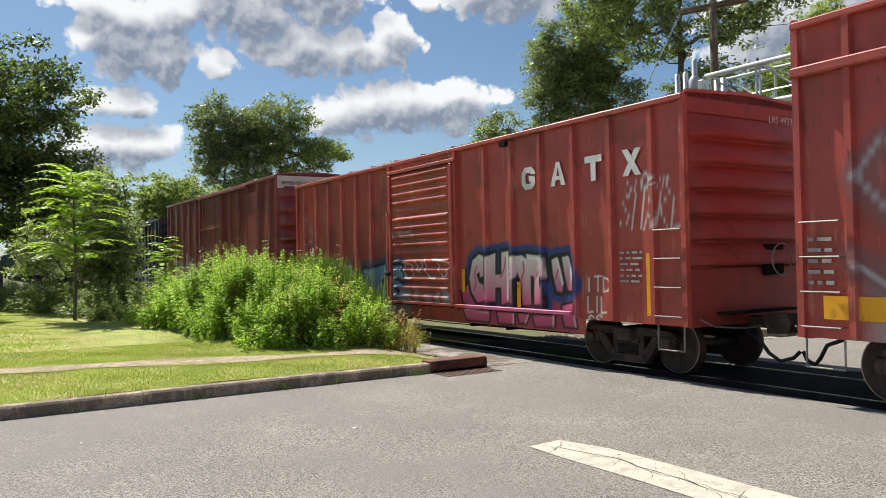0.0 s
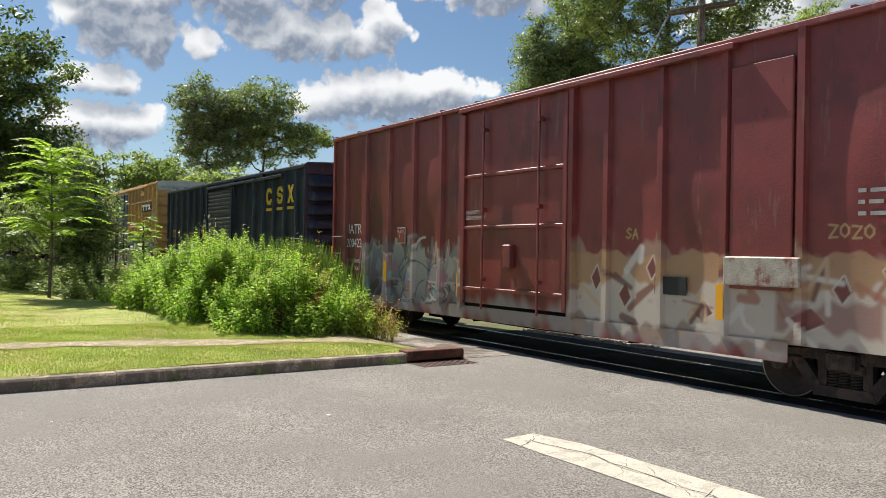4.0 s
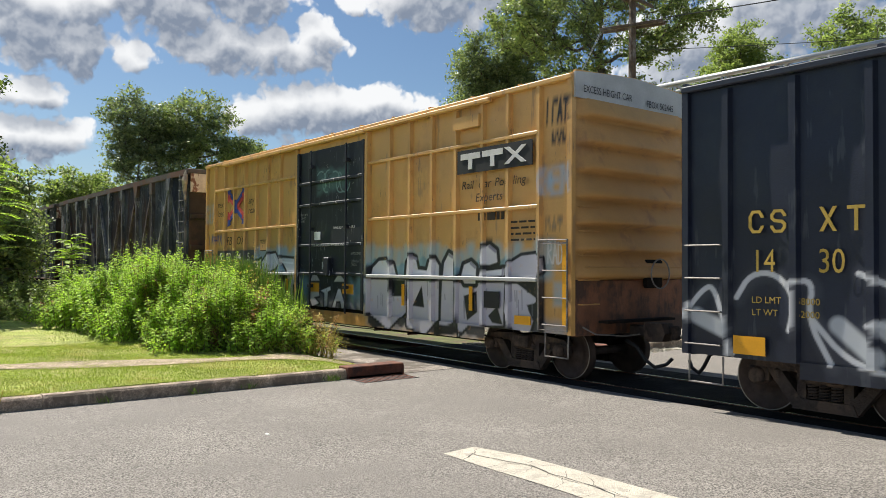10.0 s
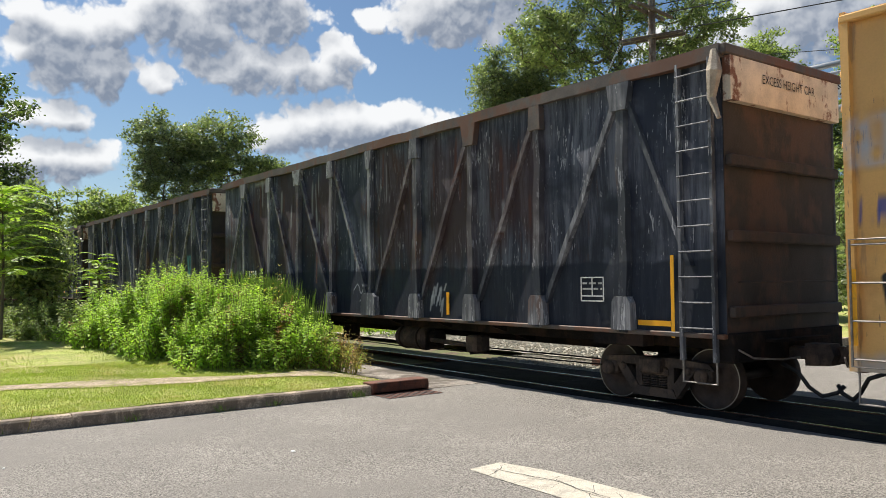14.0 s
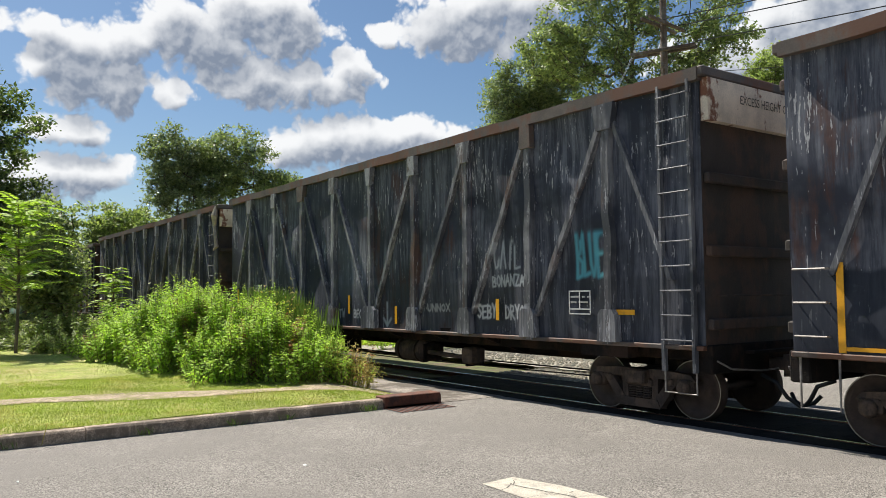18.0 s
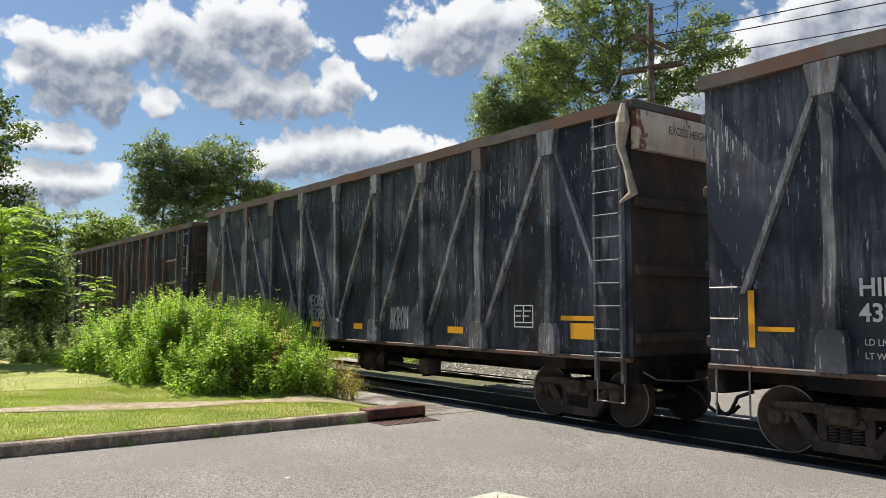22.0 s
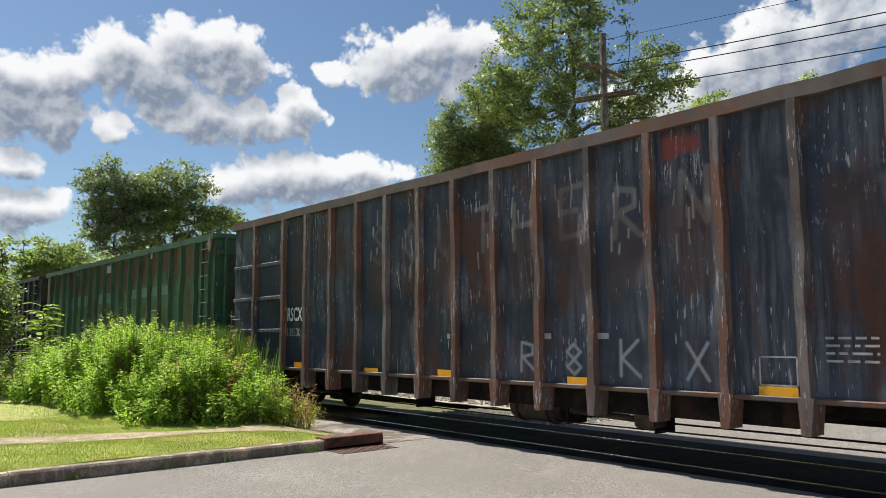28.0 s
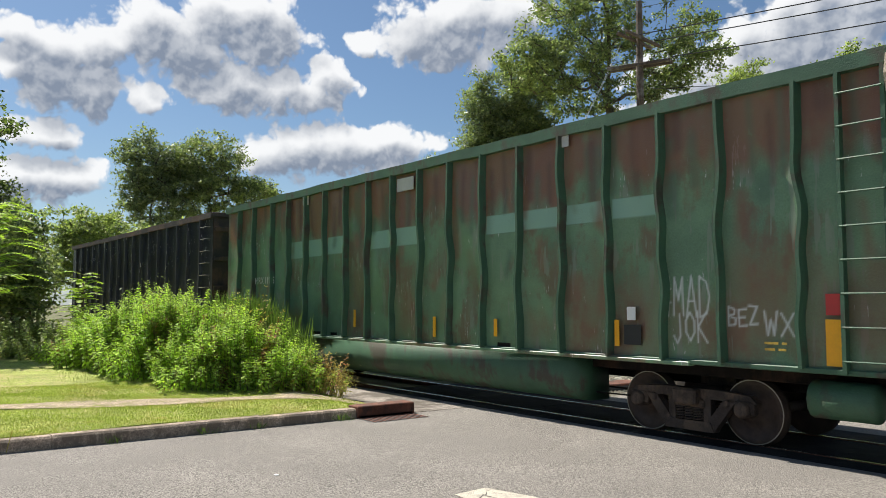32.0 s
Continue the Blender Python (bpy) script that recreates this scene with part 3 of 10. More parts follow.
def sheet(name, x0, x1, z0, z1, mat_, parent, spray, seed=0, bulge=0.012, disp=None, y=FACE, fine_to=2.40, dx=0.018, dz=0.018, label="", coarse=0.11):
    """A sheet of a car's side, dented between its ribs, in a grid fine enough to carry sprayed colours."""
    xs = np.linspace(x0, x1, max(3, int((x1 - x0) / dx) + 1))
    cut = min(max(fine_to, z0), z1)
    zs = list(np.linspace(z0, cut, max(2, int((cut - z0) / dz) + 1))) if cut > z0 else [z0]
    if z1 > cut:
        zs += list(np.linspace(cut, z1, max(2, int((z1 - cut) / coarse) + 1))[1:])
    zs = np.array(zs)
    X, Z = np.meshgrid(xs, zs)
    rng = np.random.RandomState(seed)
    fade = np.sin(np.pi * (X - x0) / (x1 - x0)) ** 0.7
    Y = np.full(X.shape, float(y))
    if disp is not None:
        Y = Y - disp(X, Z)
    else:
        h = 0
        for k in range(5):
            h = h + rng.uniform(0.3, 1) / (1 + k * 0.5) * np.sin(X * rng.uniform(0.6, 3.2) + Z * rng.uniform(1.0, 3.4) * rng.choice((-1, 1)) + rng.uniform(0, 6.3))
        Y = Y + bulge * (h * 0.8 + 0.6) * fade
    nx, nz = len(xs), len(zs)
    me = bpy.data.meshes.new(name)
    me.vertices.add(nx * nz)
    me.vertices.foreach_set("co", np.stack([X, Y, Z], -1).astype(np.float32).ravel())
    i = (np.arange(nz - 1)[:, None] * nx + np.arange(nx - 1)[None]).ravel()
    quads = np.stack([i, i + 1, i + nx + 1, i + nx], 1).astype(np.int32)
    me.loops.add(quads.size)
    me.loops.foreach_set("vertex_index", quads.ravel())
    me.polygons.add(len(quads))
    me.polygons.foreach_set("loop_start", np.arange(0, quads.size, 4, dtype=np.int32))
    me.polygons.foreach_set("use_smooth", np.ones(len(quads), bool))
    me.update(calc_edges=True)
    me.materials.append(mat_)
    if spray is not None:
        coat(me, spray)
    return part(name, me, None, parent, label)


def rib(name, x, w, depth, z0, z1, mat_, parent, spray, y=FACE, wave=0.0, seed=0, x_top=None, flat=0.6, tip=None, label=""):
    """A pressed upright (or leaning) rib of a car's side; tip: how far its foot tapers in."""
    n = max(2, int((z1 - z0) / 0.05))
    zs = np.linspace(z0, z1, n + 1)
    rng = random.Random(seed)
    ph, ph2, fr = rng.uniform(0, 6), rng.uniform(0, 6), rng.uniform(1.2, 2.6)
    s = Shape()
    for k, z in enumerate(zs):
        u = k / n
        cx = x + ((x_top - x) * u if x_top is not None else 0) + wave * (math.sin(z * fr + ph) + 0.7 * math.sin(z * fr * 2.7 + ph2)) * math.sin(math.pi * min(1, u * 1.05))
        d = depth * (1 + 0.25 * wave * 20 * math.sin(z * 3.1 + ph2) * 0.3)
        s.v += [(cx - w / 2, y + 0.02, z), (cx - w / 2 * flat, y - d, z), (cx + w / 2 * flat, y - d, z), (cx + w / 2, y + 0.02, z)]
    for k in range(n):
        for a in range(3):
            s.f.append((4 * k + a, 4 * k + a + 1, 4 * k + a + 5, 4 * k + a + 4))
    s.f += [(0, 3, 2, 1), (4 * n, 4 * n + 1, 4 * n + 2, 4 * n + 3)]
    me = s.mesh(name, mat_)
    if spray is not None:
        coat(me, spray)
    return part(name, me, None, parent, label)


def on_side(x, z, y=FACE - 0.02):
    """The pose of writing on the near side: reads along the car, stands up."""
    return Matrix.Translation((x, y, z)) @ pose(0, 0, 0, 90)


def on_front(y, z, x):
    """The pose of writing on the end that faces the way of travel."""
    return Matrix.Translation((x, y, z)) @ pose(0, 0, 0, 90, 0, 90)


def plate(x0, x1, z0, z1, y=FACE - 0.02, d=0.012):
    return Shape().box(x0, x1, y - d, y, z0, z1)


# ---- running gear, built once ----
WHEEL_R = 0.457


def wheel_mesh():
    s = Shape()
    for side in (-1, 1):
        c = side * 0.755
        s.lathe([(0.06, c - 0.09), (0.13, c - 0.09), (0.14, c - 0.03), (0.33, c - 0.035), (0.37, c - 0.065), (WHEEL_R - 0.012, c - 0.065), (WHEEL_R, c - 0.05), (WHEEL_R, c + 0.05),
                 (WHEEL_R + 0.025, c + 0.065) if side < 0 else (WHEEL_R, c + 0.06), (0.40, c + 0.07), (0.34, c + 0.03), (0.14, c + 0.03), (0.13, c + 0.09), (0.06, c + 0.09)], 32)
    s.lathe([(0.075, -1.05), (0.075, 1.05)], 12)
    for k in range(3):
        a = k * 2 * math.pi / 3
        s.lathe([(0.016, -1.135), (0.016, -1.11)], 6, at=(0.05 * math.cos(a), 0, 0.05 * math.sin(a)))
    return s.mesh("wheelset", WHEEL, True)


def tread_mesh():
    s = Shape()
    for side in (-1,):
        c = side * 0.755
        n = 40
        for k in range(n):
            a, b = 2 * math.pi * k / n, 2 * math.pi * (k + 1) / n
            r0, r1 = 0.436, WHEEL_R - 0.006
            s.add([(r0 * math.cos(a), c + side * 0.068, r0 * math.sin(a)), (r1 * math.cos(a), c + side * 0.068, r1 * math.sin(a)), (r1 * math.cos(b), c + side * 0.068, r1 * math.sin(b)), (r0 * math.cos(b), c + side * 0.068, r0 * math.sin(b))], [(0, 1, 2, 3)])
    return s.mesh("rim", TREAD)


def frame_mesh(side):
    y0, y1 = (-1.06, -0.92) if side < 0 else (0.92, 1.06)
    s = Shape()
    s.prism([(-1.08, 0.60), (-0.98, 0.70), (-0.45, 0.74), (0.45, 0.74), (0.98, 0.70), (1.08, 0.60), (0.98, 0.58), (0.5, 0.60), (-0.5, 0.60), (-0.98, 0.58)], y0, y1)
    for k in (-1, 1):
        s.prism([(k * 0.78, 0.62), (k * 0.60, 0.64), (k * 0.22, 0.17), (k * 0.42, 0.15)], y0, y1)
        s.prism([(k * 0.36, 0.62), (k * 0.24, 0.62), (k * 0.24, 0.2), (k * 0.36, 0.2)], y0 + 0.01, y1 - 0.01)
        s.soft_box(k * 0.89 - 0.15, k * 0.89 + 0.15, y0 - 0.02, y1, 0.42, 0.64, 0.03)
        s.soft_box(k * 0.62 - 0.05, k * 0.62 + 0.05, y0 - 0.03, y1, 0.5, 0.62, 0.02)
    s.prism([(-0.42, 0.13), (0.42, 0.13), (0.36, 0.27), (-0.36, 0.27)], y0 - 0.02, y1)
    s.soft_box(-0.27, 0.27, y0 - 0.03, y1, 0.46, 0.58, 0.02)
    return s.mesh("side_frame", CAST)


def spring_mesh():
    s = Shape()
    pts = [(0.062 * math.cos(a * 0.7), 0.062 * math.sin(a * 0.7), 0.27 + a * 0.19 / 45) for a in range(46)]
    return s.tube(pts, 0.015, 5).mesh("spring", CAST)


def cap_mesh():
    return Shape().lathe([(0.07, -1.17), (0.105, -1.15), (0.115, -1.06), (0.115, -0.98)], 16).mesh("bearing_cap", CAST, True)


GEAR = dict(wheel=wheel_mesh(), tread=tread_mesh(), near=frame_mesh(-1), far=frame_mesh(1), spring=spring_mesh(), cap=cap_mesh())
bolster = Shape().soft_box(-0.2, 0.2, -1.2, 1.2, 0.5, 0.74, 0.03).box(-0.3, 0.3, -0.3, 0.3, 0.74, 0.9).box(-0.85, 0.85, -0.7, -0.62, 0.34, 0.44).box(-0.85, 0.85, 0.62, 0.7, 0.34, 0.44)
GEAR["bolster"] = bolster.mesh("bolster", CAST)
WHEELS = []


def truck(car, x):
    """A two-axle truck under a car: its side frames, springs and caps; the wheelsets turn."""
    body = part("truck", GEAR["bolster"], None, car, "dark cast-steel truck with coil springs")
    body.location = (x, 0, 0)
    part("side_frame", GEAR["near"], None, body)
    part("side_frame", GEAR["far"], None, body)
    for k in (-0.15, 0, 0.15):
        sp = part("spring", GEAR["spring"], None, body)
        sp.location = (k, -1.03, 0)
    for k in (-0.89, 0.89):
        cp = part("bearing_cap", GEAR["cap"], None, body)
        cp.location = (k, 0, WHEEL_R + 0.05)
        w = part("wheelset", GEAR["wheel"], None, car, "worn steel wheels on one axle")
        w.location = (x + k, 0, WHEEL_R)
        part("rim", GEAR["tread"], None, w, "polished rim face")
        WHEELS.append((w, x + k))


def coupler(car, x, way):
    """Draft gear at a car's end: shank, knuckle, air hose and cut lever."""
    s = Shape()
    s.soft_box(min(x - way * 0.3, x + way * 0.42), max(x - way * 0.3, x + way * 0.42), -0.09, 0.09, 0.78, 0.96, 0.02)
    c = part("coupler", s, CAST, car, "rusty knuckle coupler")
    h = Shape().prism([(x + way * 0.36, 0.70), (x + way * 0.72, 0.72), (x + way * 0.78, 0.86), (x + way * 0.72, 1.02), (x + way * 0.36, 1.02)], -0.17, 0.12)
    h.soft_box(min(x + way * 0.5, x + way * 0.86), max(x + way * 0.5, x + way * 0.86), 0.02, 0.2, 0.74, 0.98, 0.03)
    part("knuckle", h, CAST, c)
    z = [(x + way * 0.1, -0.32, 0.72), (x + way * 0.35, -0.34, 0.62), (x + way * 0.48, -0.3, 0.42), (x + way * 0.62, -0.22, 0.30), (x + way * 0.8, -0.15, 0.36), (x + way * 0.88, -0.1, 0.46)]
    part("air_hose", Shape().tube(z, 0.03, 7), BLACK, car, "black rubber air hose", True)
    lv = [(x + way * 0.12, -1.42, 0.98), (x + way * 0.2, -1.2, 0.86), (x + way * 0.22, -0.5, 0.80), (x + way * 0.3, -0.2, 0.82)]
    part("cut_lever", Shape().tube(lv, 0.014, 5), CHROME, car)


def rung(car, x0, x1, z, y=FACE - 0.10, name="rung", m=CHROME):
    return part(name, Shape().tube([(x0, FACE, z), (x0, y, z), (x1, y, z), (x1, FACE, z)], 0.013, 5), m, car)


def steps(car, x0, x1, z0, z1):
    """A stirrup step below the side sill."""
    s = Shape().tube([(x0, FACE - 0.02, z1), (x0, FACE - 0.03, z0), (x1, FACE - 0.03, z0), (x1, FACE - 0.02, z1)], 0.016, 5)
    return part("stirrup_step", s, CHROME, car)


def under_gear(car, half, z, low=0.0):
    """Centre sill, cross bearers, brake cylinder, rods and reservoir."""
    part("centre_sill", Shape().box(-half + 0.2, half - 0.2, -0.22, 0.22, 0.72, z), UNDER, car)
    for x in (-half * 0.42, -half * 0.2, half * 0.05, half * 0.25, half * 0.44):
        part("cross_bearer", Shape().prism([(-1.3, z), (1.3, z), (1.3, z - 0.08), (0.35, 0.76), (-0.35, 0.76), (-1.3, z - 0.08)], -x - 0.05, -x + 0.05, pose(0, 0, 0, 0, 0, 90)), UNDER, car)
    part("brake_cylinder", Shape().lathe([(0.05, 0.0), (0.17, 0.02), (0.17, 0.5), (0.05, 0.55)], 14, "x", (half * 0.12, -0.75, 0.70)), UNDER, car)
    if low:
        part("air_reservoir", Shape().lathe([(0.08, 0.0), (0.25, 0.05), (0.27, 0.12), (0.27, 1.0), (0.25, 1.07), (0.08, 1.12)], 18, "x", (0.2, -0.8, 0.68)), CAST, car, "rusty brown air tank", True)
        for x in (0.42, 1.12):
            part("tank_strap", Shape().lathe([(0.272, x), (0.285, x), (0.285, x + 0.05), (0.272, x + 0.05)], 18, "x", (0, -0.8, 0.68)), UNDER, car)
        part("slack_adjuster", Shape().tube([(1.5, -0.9, 0.66), (2.9, -0.92, 0.62)], 0.05, 8), CAST, car)
        part("brake_valve", Shape().soft_box(2.95, 3.3, -1.1, -0.7, 0.5, 0.85, 0.04), CAST, car)
    else:
        part("air_reservoir", Shape().lathe([(0.06, 0.0), (0.2, 0.05), (0.2, 0.85), (0.06, 0.9)], 14, "x", (-half * 0.30, -0.6, 0.66)), UNDER, car)
    part("brake_rod", Shape().tube([(-half + 2.4, -0.5, 0.56), (-0.6, -0.55, 0.5), (half * 0.1, -0.6, 0.56), (half - 2.4, -0.5, 0.56)], 0.016, 5), UNDER, car)
    part("brake_rod", Shape().tube([(-half + 2.4, -0.9, 0.5), (0.2, -0.95, 0.46), (half - 2.6, -0.9, 0.52)], 0.013, 5), UNDER, car)
    for x in (-half * 0.25, half * 0.15, half * 0.32):
        part("brake_lever", Shape().box(x - 0.02, x + 0.02, -0.98, -0.5, 0.44, 0.84), UNDER, car)


def pressed_end(name, x, way, z0, z1, m, car, bumps, label="", depth=0.20, w=1.46):
    """A car's end wall with broad pressed ribs across it."""
    zs, n = np.linspace(z0, z1, 15 * bumps + 1), 0
    ys = (-w, -w + 0.1, -w + 0.22, w - 0.22, w - 0.1, w)
    s = Shape()
    for z in zs:
        u = (z - z0) / (z1 - z0) * bumps
        k = u % 1.0
        b = depth * min(1.0, k / 0.13) * (1 - max(0.0, (k - 0.22) / 0.78) ** 1.3)
        s.v += [(x + way * b * f, y, z) for y, f in zip(ys, (0, 0.25, 1, 1, 0.25, 0))]
    for k in range(len(zs) - 1):
        s.f += [(6 * k + a, 6 * k + a + 1, 6 * k + a + 7, 6 * k + a + 6) for a in range(5)]
    return part(name, s, m, car, label, True)


def shell(car, half, zb, zt, m, m_roof, roof=True):
    """Far side, floor and roof of a car, which close it."""
    part("far_wall", Shape().box(-half, half, 1.46, 1.52, zb, zt), m, car)
    part("floor_pan", Shape().box(-half + 0.05, half - 0.05, -1.46, 1.46, zb + 0.02, zb + 0.12), UNDER, car)
    if roof:
        n = 12
        s = Shape().prism([(-1.53, zt - 0.02), (-1.53, zt + 0.05), (-0.9, zt + 0.10), (0, zt + 0.13), (0.9, zt + 0.10), (1.53, zt + 0.05), (1.53, zt - 0.02)], -half, half, pose(0, 0, 0, 0, 0, 90))
        part("roof", s, m_roof, car, "weathered sheet-metal roof")
        for k in range(n + 1):
            x = -half + 2 * half * k / n
            part("roof_rib", Shape().prism([(-1.5, zt + 0.05), (-1.5, zt + 0.09), (0, zt + 0.17), (1.5, zt + 0.09), (1.5, zt + 0.05), (0, zt + 0.11)], x - 0.03, x + 0.03, pose(0, 0, 0, 0, 0, 90)), m_roof, car)


CARS = []


def place_car(car, at):
    CARS.append((car, at))


def door_louvre(car, x0, x1, z0, z1, m, spray, n):
    def wavy(X, Z):
        u = (Z - z0) / (z1 - z0) * n
        k = u % 1.0
        edge = np.clip(np.minimum(X - x0 - 0.1, x1 - 0.1 - X) / 0.06, 0, 1)
        group = np.isin(np.floor(u), (n // 3, 2 * n // 3))
        return (0.055 * np.clip(np.sin(np.pi * np.clip((k - 0.30) / 0.62, 0, 1)), 0, 1) ** 0.7 * np.where(group, 0.4, 1)) * edge
    d = sheet("door", x0, x1, z0, z1, m, car, spray, disp=wavy, y=FACE - 0.09, fine_to=z1, dz=0.02, label="sliding door with pressed louvre ribs")
    for x in (x0, x1):
        part("door_edge", Shape().soft_box(x - 0.06, x + 0.06, FACE - 0.15, FACE - 0.02, z0 - 0.02, z1 + 0.02, 0.012), m, d)
    part("lock_bar", Shape().tube([(x0 + 0.02, FACE - 0.2, z0 + 0.1), (x0 + 0.02, FACE - 0.2, z0 + 2.2)], 0.022, 6), m, d)
    part("handle", Shape().soft_box(x0 - 0.12, x0 + 0.12, FACE - 0.24, FACE - 0.18, z0 + 0.62, z0 + 0.70, 0.012), UNDER, d, "door lock handle")
    part("rod_keeper", Shape().soft_box(x0 - 0.06, x0 + 0.0, FACE - 0.22, FACE - 0.16, z0 + 2.0, z0 + 2.16, 0.01), m, d)
    return d


def door_plug(car, x0, x1, z0, z1, m, spray, bars):
    d = sheet("door", x0, x1, z0, z1, m, car, spray, seed=5, bulge=0.006, y=FACE - 0.05, fine_to=4.5, label="plug door with locking rods")
    for x in (x0 + 0.02, x1 - 0.02):
        part("door_edge", Shape().soft_box(x - 0.05, x + 0.05, FACE - 0.12, FACE - 0.02, z0, z1, 0.012), m, d)
    for z in bars:
        part("door_stiffener", Shape().soft_box(x0 + 0.05, x1 - 0.05, FACE - 0.11, FACE - 0.04, z - 0.035, z + 0.035, 0.012), m, d)
    for f in (0.24, 0.78):
        x = x0 + (x1 - x0) * f
        part("locking_rod", Shape().tube([(x, FACE - 0.14, z0 - 0.1), (x, FACE - 0.14, z1)], 0.024, 6), m, d)
        for z in (z0 + 0.5, z0 + 1.9, z1 - 0.4):
            part("rod_keeper", Shape().box(x - 0.06, x + 0.06, FACE - 0.18, FACE - 0.08, z - 0.04, z + 0.04), m, d)
    xm = x0 + (x1 - x0) * 0.5
    part("gear_box", Shape().soft_box(xm - 0.12, xm + 0.12, FACE - 0.18, FACE - 0.04, z0 + 0.75, z0 + 1.2, 0.02), m, d)
    return d


def boxcar(label, half, zb, zt, ribs, door, m, m_roof, spray, seed, truck_in=1.75, end_bumps=6, sill=None, m_sill=None, m_door=None, m_end=None, m_foot=None, belt=(), rib_top=None, rib_w=0.15, group="train"):
    car = thing("boxcar", label, "freight car", group)
    x0, x1 = door[0], door[1]
    cuts = [-half] + [r for r in sorted(ribs) if r < x0] + [x0]
    cuts2 = [x1] + [r for r in sorted(ribs) if r > x1] + [half]
    for n, c in enumerate((cuts, cuts2)):
        for k, (a, b) in enumerate(zip(c, c[1:])):
            sheet("side_panel", a, b, zb, zt - 0.02, m, car, spray, seed * 50 + n * 20 + k, 0.020)
    for k, x in enumerate(ribs):
        rib("side_rib", x, rib_w, 0.075, zb + 0.02, (rib_top or zt) - 0.06, m, car, spray)
    for x in (-half + 0.05, half - 0.05):
        rib("corner_post", x, 0.12, 0.06, zb, zt, m, car, spray, flat=0.8)
    part("eave", Shape().soft_box(-half, half, FACE - 0.09, FACE + 0.03, zt - 0.06, zt + 0.03, 0.015), m_roof, car)
    for x in (x0 - 0.10, x1 + 0.10):
        rib("door_post", x, 0.14, 0.10, zb, zt - 0.06, m, car, spray, flat=0.8)
    part("door_header", Shape().soft_box(x0 - 0.04, x1 + 0.04, FACE - 0.03, FACE + 0.02, zt - 0.46, zt - 0.05, 0.01), m, car)
    if sill:
        sheet("side_sill", -sill[0], sill[0], sill[1], zb + 0.03, m_sill or m, car, spray, seed, 0.0, y=FACE - 0.03, dz=0.04)
    shell(car, half, zb, zt, m, m_roof)
    for way in (1, -1):
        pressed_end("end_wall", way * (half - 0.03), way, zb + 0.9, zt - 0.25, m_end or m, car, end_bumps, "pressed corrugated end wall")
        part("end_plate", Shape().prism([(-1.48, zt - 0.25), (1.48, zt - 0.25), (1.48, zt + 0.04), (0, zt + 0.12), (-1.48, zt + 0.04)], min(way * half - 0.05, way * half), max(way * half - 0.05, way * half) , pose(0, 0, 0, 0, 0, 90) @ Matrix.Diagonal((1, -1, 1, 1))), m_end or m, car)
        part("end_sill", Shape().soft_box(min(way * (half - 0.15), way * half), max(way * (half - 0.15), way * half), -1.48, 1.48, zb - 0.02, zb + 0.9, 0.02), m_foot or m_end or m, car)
        part("brake_housing", Shape().soft_box(min(way * half, way * (half + 0.08)), max(way * half, way * (half + 0.08)), 0.25, 0.75, zb + 0.75, zb + 1.25, 0.03), UNDER, car)
        part("brake_wheel", Shape().tube([(way * (half + 0.2), 0.5 + 0.26 * math.cos(u), zb + 1.0 + 0.26 * math.sin(u)) for u in np.linspace(0, 6.283, 17)], 0.014, 5), CHROME, car)
        part("crossover_platform", Shape().box(min(way * half, way * (half + 0.22)), max(way * half, way * (half + 0.22)), -0.9, 0.9, 1.02, 1.06), UNDER, car)
        part("grab_rail", Shape().tube([(way * (half + 0.02), -1.3, 1.95), (way * (half + 0.12), -1.3, 1.95), (way * (half + 0.12), 1.3, 1.95), (way * (half + 0.02), 1.3, 1.95)], 0.014, 5), m_end or m, car)
        coupler(car, way * half, way)
        truck(car, way * (half - truck_in))
    under_gear(car, half, zb + 0.02)
    for z in (zb + 0.15, zb + 0.6, zb + 1.05, zb + 1.5):
        rung(car, half - 0.62, half - 0.08, z)
        rung(car, -half + 0.08, -half + 0.62, z)
    for k in range(5):
        part("end_rung", Shape().tube([(half, -1.4, zb + 0.5 + 0.4 * k), (half + 0.1, -1.4, zb + 0.5 + 0.4 * k), (half + 0.1, -1.0, zb + 0.5 + 0.4 * k), (half, -1.0, zb + 0.5 + 0.4 * k)], 0.012, 5), m_end or m, car)
    steps(car, half - 0.62, half - 0.1, zb - 0.38, zb)
    steps(car, -half + 0.1, -half + 0.62, zb - 0.38, zb)
    return car


def reflector(car, x, z, w=0.09, h=0.55, y=FACE - 0.022):
    part("reflector", plate(x - w / 2, x + w / 2, z - h / 2, z + h / 2, y, 0.006), YELLOW, car, "yellow reflective strip")


def bars(car, x0, x1, z, rows, m, h=0.05, gap=0.09, y=FACE - 0.022, seed=1, name="lettering"):
    """Lines of small print too fine to read."""
    rng = random.Random(seed)
    s = Shape()
    for r in range(rows):
        x = x0
        while x < x1 - 0.03:
            w = min(x1 - x, rng.uniform(0.06, 0.22))
            s.box(x, x + w, y - 0.005, y, z - r * (h + gap), z - r * (h + gap) + h)
            x += w + 0.05
    return tagged(part(name, s, m, car), "small worn stencil lines", "", "", "stuff")

